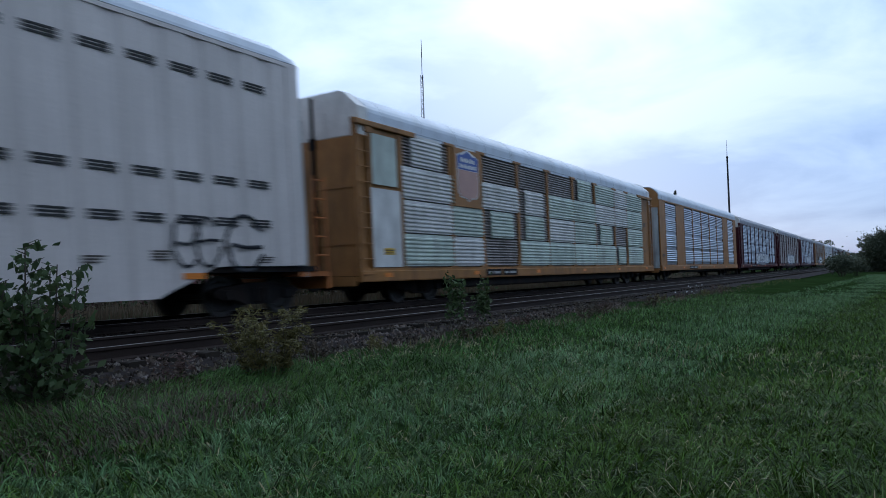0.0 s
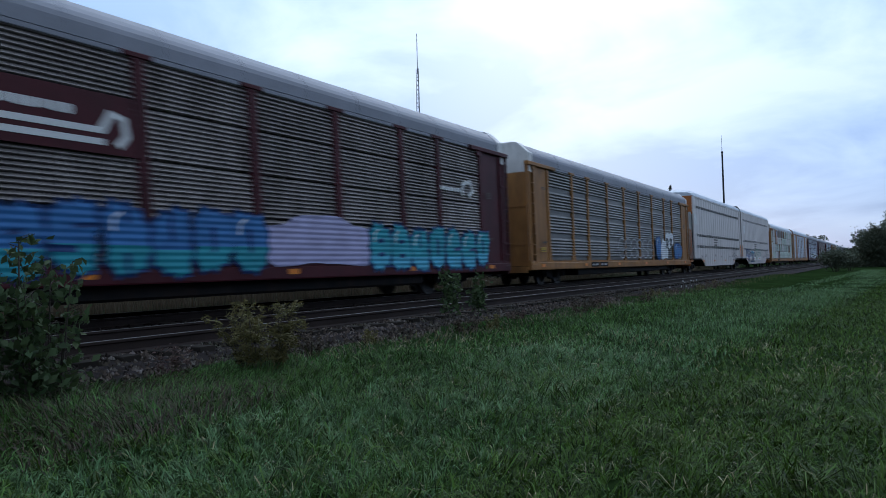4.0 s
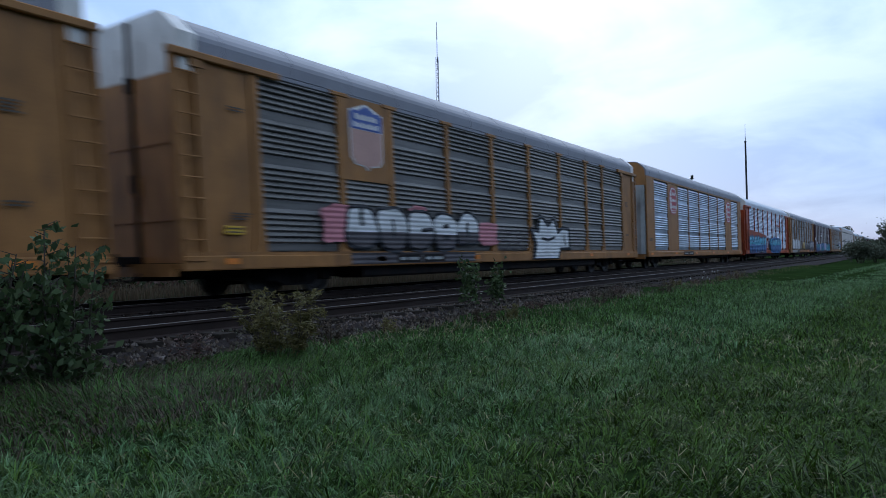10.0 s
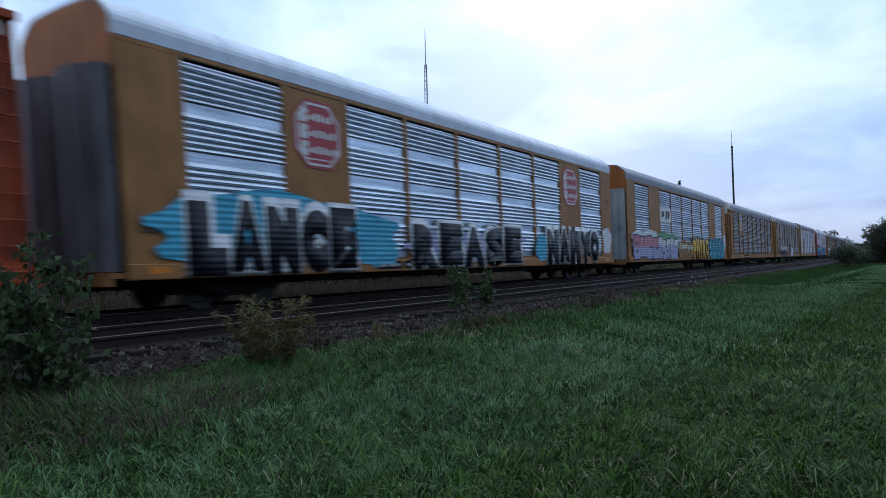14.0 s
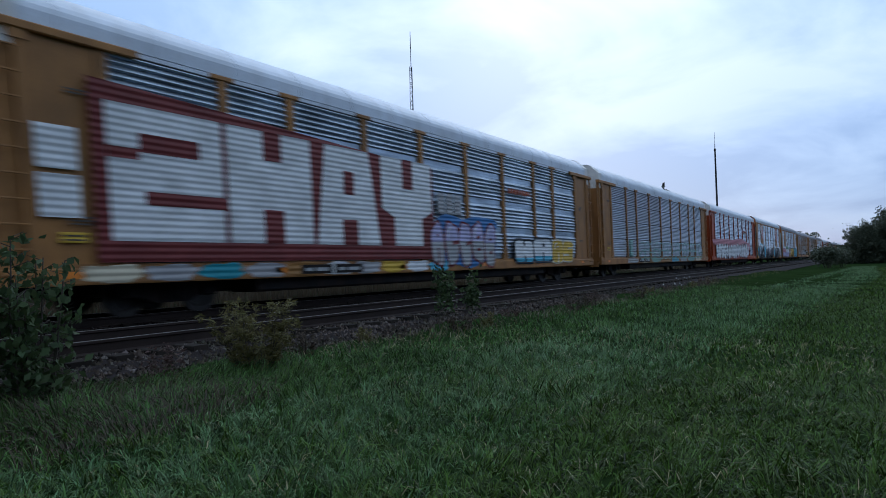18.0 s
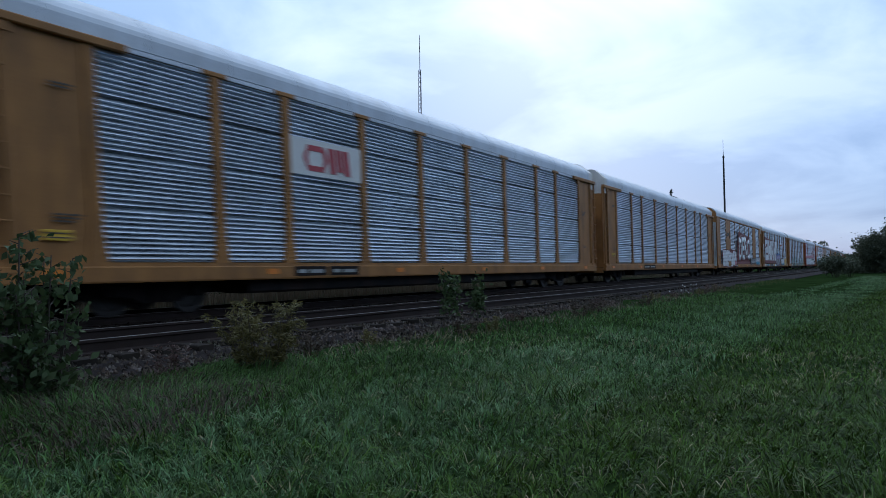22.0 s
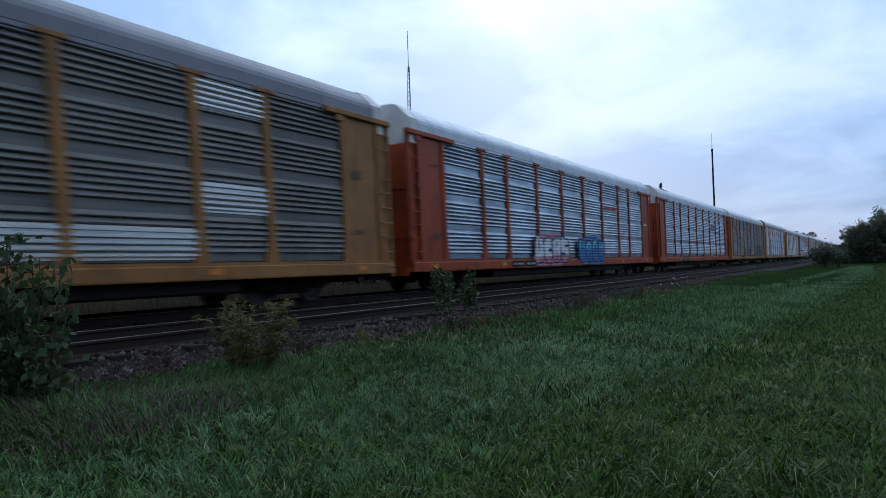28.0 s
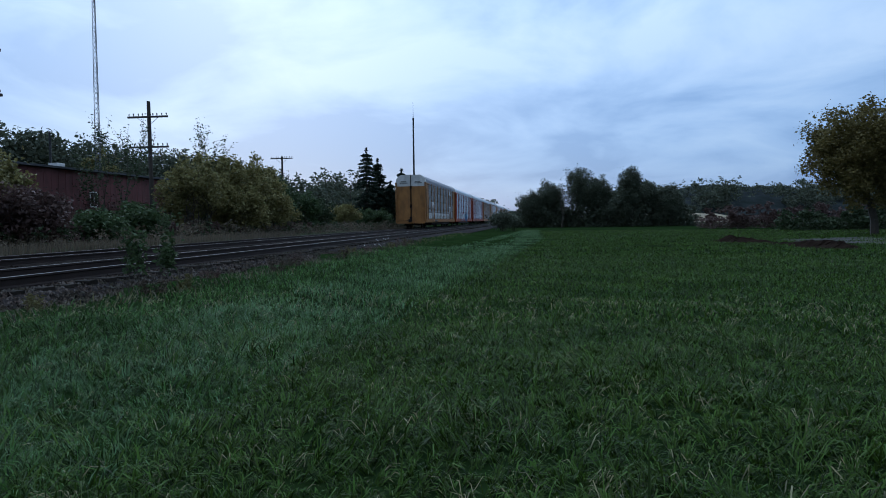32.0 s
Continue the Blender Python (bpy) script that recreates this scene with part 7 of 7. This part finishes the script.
def utility_pole(x, y, h, arms, lean=0.0):
    p = thing("utility_pole", "dark wooden utility pole with crossarms and insulators", "utility pole", "utility poles", m=pose(x, y, 0, 0, lean, 0))
    part("pole", Shape().tube((0, 0, -0.1), (0, 0, h), 0.15, 0.11, 10).done("pole"), M["pole"], p)
    for z in arms:
        a = part("crossarm", once("crossarm", lambda: Shape().box(-0.19, -0.10, -1.35, 1.35, -0.06, 0.06, 0.01).done("crossarm")), M["pole"], p, m=pose(0, 0, z))
        for q in (-1.25, -0.95, -0.62, -0.35, 0.35, 0.62, 0.95, 1.25):
            part("insulator", once("insulator", lambda: Shape().tube((0, 0, 0), (0, 0, 0.09), 0.02, 0.02, 6).tube((0, 0, 0.07), (0, 0, 0.17), 0.045, 0.03, 8).done("insulator")), M["glassy"], a, m=pose(-0.145, q, 0.06))
        for s in (-1, 1):
            part("brace", once(("brace", s), lambda: Shape().tube((-0.15, 0.7 * s, -0.05), (-0.12, 0, -0.6), 0.015).done("brace")), M["galv"], a)


def lattice_tower(x, y, h, tip):
    t = thing("lattice_tower", "slim three-legged lattice radio tower", "radio tower", m=pose(x, y, 0))
    wide = lambda z: 0.29 - 0.16 * z / h
    foot = [(math.cos(a), math.sin(a)) for a in (0.3, 0.3 + 2.094, 0.3 + 4.189)]
    for a, b in foot:
        part("leg", Shape().tube((a * wide(0), b * wide(0), 0), (a * wide(h), b * wide(h), h), 0.028, 0.022, n=6).done("leg"), M["galv"], t)
    z = 0.0
    while z < h - 0.8:
        bay = Shape()
        for k in range(3):
            (a, b), (c, d) = foot[k], foot[(k + 1) % 3]
            r0, r1, r2 = wide(z), wide(z + 0.4), wide(z + 0.8)
            bay.tube((a * r0, b * r0, 0), (c * r1, d * r1, 0.4), 0.016, n=4)
            bay.tube((c * r1, d * r1, 0.4), (a * r2, b * r2, 0.8), 0.016, n=4)
        tagged(part("bracing", bay.done("bracing"), M["galv"], t, m=pose(0, 0, z)), kind="stuff")
        z += 0.8
    part("antenna", Shape().tube((0, 0, h - 0.5), (0, 0, h + tip * 0.55), 0.035, 0.028).tube((0, 0, h + tip * 0.5), (0, 0, h + tip), 0.045, 0.02).done("antenna"), M["galv"], t)


def black_mast(x, y, h):
    t = thing("black_mast", "tall tapered black mast with a whip antenna", "mast", m=pose(x, y, 0, 0, -0.6, 0))
    part("mast", Shape().tube((0, 0, -0.2), (0, 0, h), 0.30, 0.21, 12).done("mast"), M["dark_metal"], t)
    part("antenna", Shape().tube((0, 0, h), (0, 0, h + 1.2), 0.09, 0.07).tube((0, 0, h + 1.0), (0, 0, h + 4.4), 0.05, 0.03).done("antenna"), M["galv"], t)
    part("collar", Shape().tube((0, 0, h - 0.5), (0, 0, h - 0.2), 0.30, 0.30, 12).done("collar"), M["dark_metal"], t)


red_building()
open_shed()
utility_pole(26.4, 23.0, 9.66, (8.59, 6.76), -0.8)
utility_pole(41.5, 24.1, 9.13, (8.14, 6.25), -0.8)
utility_pole(78.7, 29.3, 9.16, (8.9,), 0)
lattice_tower(51.4, 34.3, 19.3, 3.2)
black_mast(197.1, 34.1, 30.8)

# ---------------- meadow and distance ----------------
def earth_berm():
    """A low lumpy bank of turned earth across the meadow."""
    gen = np.random.default_rng(61)
    n, m = 90, 9
    vs = []
    for i in range(n + 1):
        f = i / n
        cx, cy = 41.0 - 12.5 * f, -8.8 - 3.75 * f ** 0.28
        top = 0.34 * (0.55 + 0.3 * math.sin(9 * f + 1) + 0.25 * gen.random()) * min(1, 12 * f, 12 * (1 - f))
        for j in range(m):
            g = j / (m - 1) * 2 - 1
            vs.append((cx + g * 1.0 * 0.6 + gen.normal(0, 0.05), cy - g * 1.0 * 0.8, -0.06 + top * max(0.0, 1 - g * g) * gen.uniform(0.7, 1.25)))
    return mesh("earth_berm", vs, [(i * m + j, (i + 1) * m + j, (i + 1) * m + j + 1, i * m + j + 1) for i in range(n) for j in range(m - 1)])


berm = part("earth_berm", earth_berm(), M["dirt"])
tagged(berm, "low bank of dark turned earth in the meadow", "earth bank", kind="structure")
lane = part("gravel_lane", mesh("gravel_lane", [(43.0, -14.2, 0.03), (37.0, -13.0, 0.05), (33.4, -15.6, 0.05), (31.0, -32.0, 0.05), (44.0, -32.0, 0.04), (44.8, -19.0, 0.04)], [(0, 1, 2, 3, 4, 5)]), M["gravel"])
tagged(lane, "pale grey gravel lane across the meadow", "lane", kind="structure")


def hill(name, label, x, y0, y1, h, material, seed, deep=120.0):
    rng = random.Random(seed)
    n = 40
    top = [h * (0.86 + 0.06 * math.sin(i * 0.5 + seed) + 0.04 * math.sin(i * 1.3 + 2 * seed) + 0.04 * rng.random()) for i in range(n + 1)]
    vs = []
    for k, f in enumerate((0.0, 0.35, 0.8, 1.0)):
        for i in range(n + 1):
            vs.append((x + deep * f, y0 + (y1 - y0) * i / n, -1 + (top[i] + 1) * math.sin(f * math.pi / 2)))
    m = n + 1
    ob = part(name, mesh(name, vs, [(k * m + i, k * m + i + 1, (k + 1) * m + i + 1, (k + 1) * m + i) for k in range(3) for i in range(n)], True), material)
    tagged(ob, label, "hill", kind="structure")
    return ob


hill("hill", "mown straw-coloured field slope", 200, -62, -34, 3.2, M["field"], 3, 60)
hill("ridge", "low wooded ridge on the horizon", 560, -560, -60, 33, M["far_wood"], 5)
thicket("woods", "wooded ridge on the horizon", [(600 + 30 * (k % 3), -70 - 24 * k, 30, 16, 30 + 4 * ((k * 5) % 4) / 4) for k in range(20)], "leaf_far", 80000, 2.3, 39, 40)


# ---------------- ballast stones and ties, last ----------------
def stones(n, x0, x1, y0, y1, seed):
    gen = np.random.default_rng(seed)
    base = np.array([(1, 0, 0), (-1, 0, 0), (0, 1, 0), (0, -1, 0), (0, 0, 1), (0, 0, -1)], float)
    tri = [(0, 2, 4), (2, 1, 4), (1, 3, 4), (3, 0, 4), (2, 0, 5), (1, 2, 5), (3, 1, 5), (0, 3, 5)]
    vs, fs = [], []
    for k in range(n):
        x, y = gen.uniform(x0, x1), gen.uniform(y0, y1)
        z = -0.185 if y > -5.3 else -0.19 - (-5.3 - y) * 0.22
        s = gen.uniform(0.018, 0.042)
        v = base * s * gen.uniform(0.6, 1.3, (6, 3)) + gen.normal(0, s * 0.2, (6, 3))
        c, q = math.cos(k), math.sin(k)
        vs += [(x + a * c - b * q, y + a * q + b * c, z + d) for a, b, d in v]
        fs += [tuple(i + 6 * k for i in f) for f in tri]
    return mesh("ballast_stones", vs, fs)


st = part("ballast_stones", stones(15000, 0, 30, -6.0, 1.3, 3), M["stone_dark"])
shoulder = part("ballast_stones", stones(13000, 1, 24, -6.5, -5.1, 4), M["stone"])
shoulder.matrix_world = TRACK
tagged(shoulder, "loose grey ballast stones on the shoulder", "ballast", kind="stuff")
st.matrix_world = TRACK
tagged(st, "loose purple-grey ballast stones", "ballast", kind="stuff")
tie_mesh = Shape().box(-0.115, 0.115, -1.3, 1.3, -0.36, -0.165, 0.012).done("tie")
rng = random.Random(8)
rest = Shape()
for k in range(700):
    rest.box(110 + 0.53 * k - 0.115, 110 + 0.53 * k + 0.115, -1.3, 1.3, -0.36, -0.165)
rest = rest.done("far_ties")
for tr in (track, near_track):
    for k in range(230):
        part("tie", tie_mesh, M["tie"], tr, m=pose(-12 + 0.53 * k + rng.uniform(-0.02, 0.02), rng.uniform(-0.04, 0.04), rng.uniform(-0.012, 0.012), 0, 0, rng.uniform(-1, 1)))
    tagged(part("far_ties", rest, M["tie"], tr), kind="stuff")

motions()
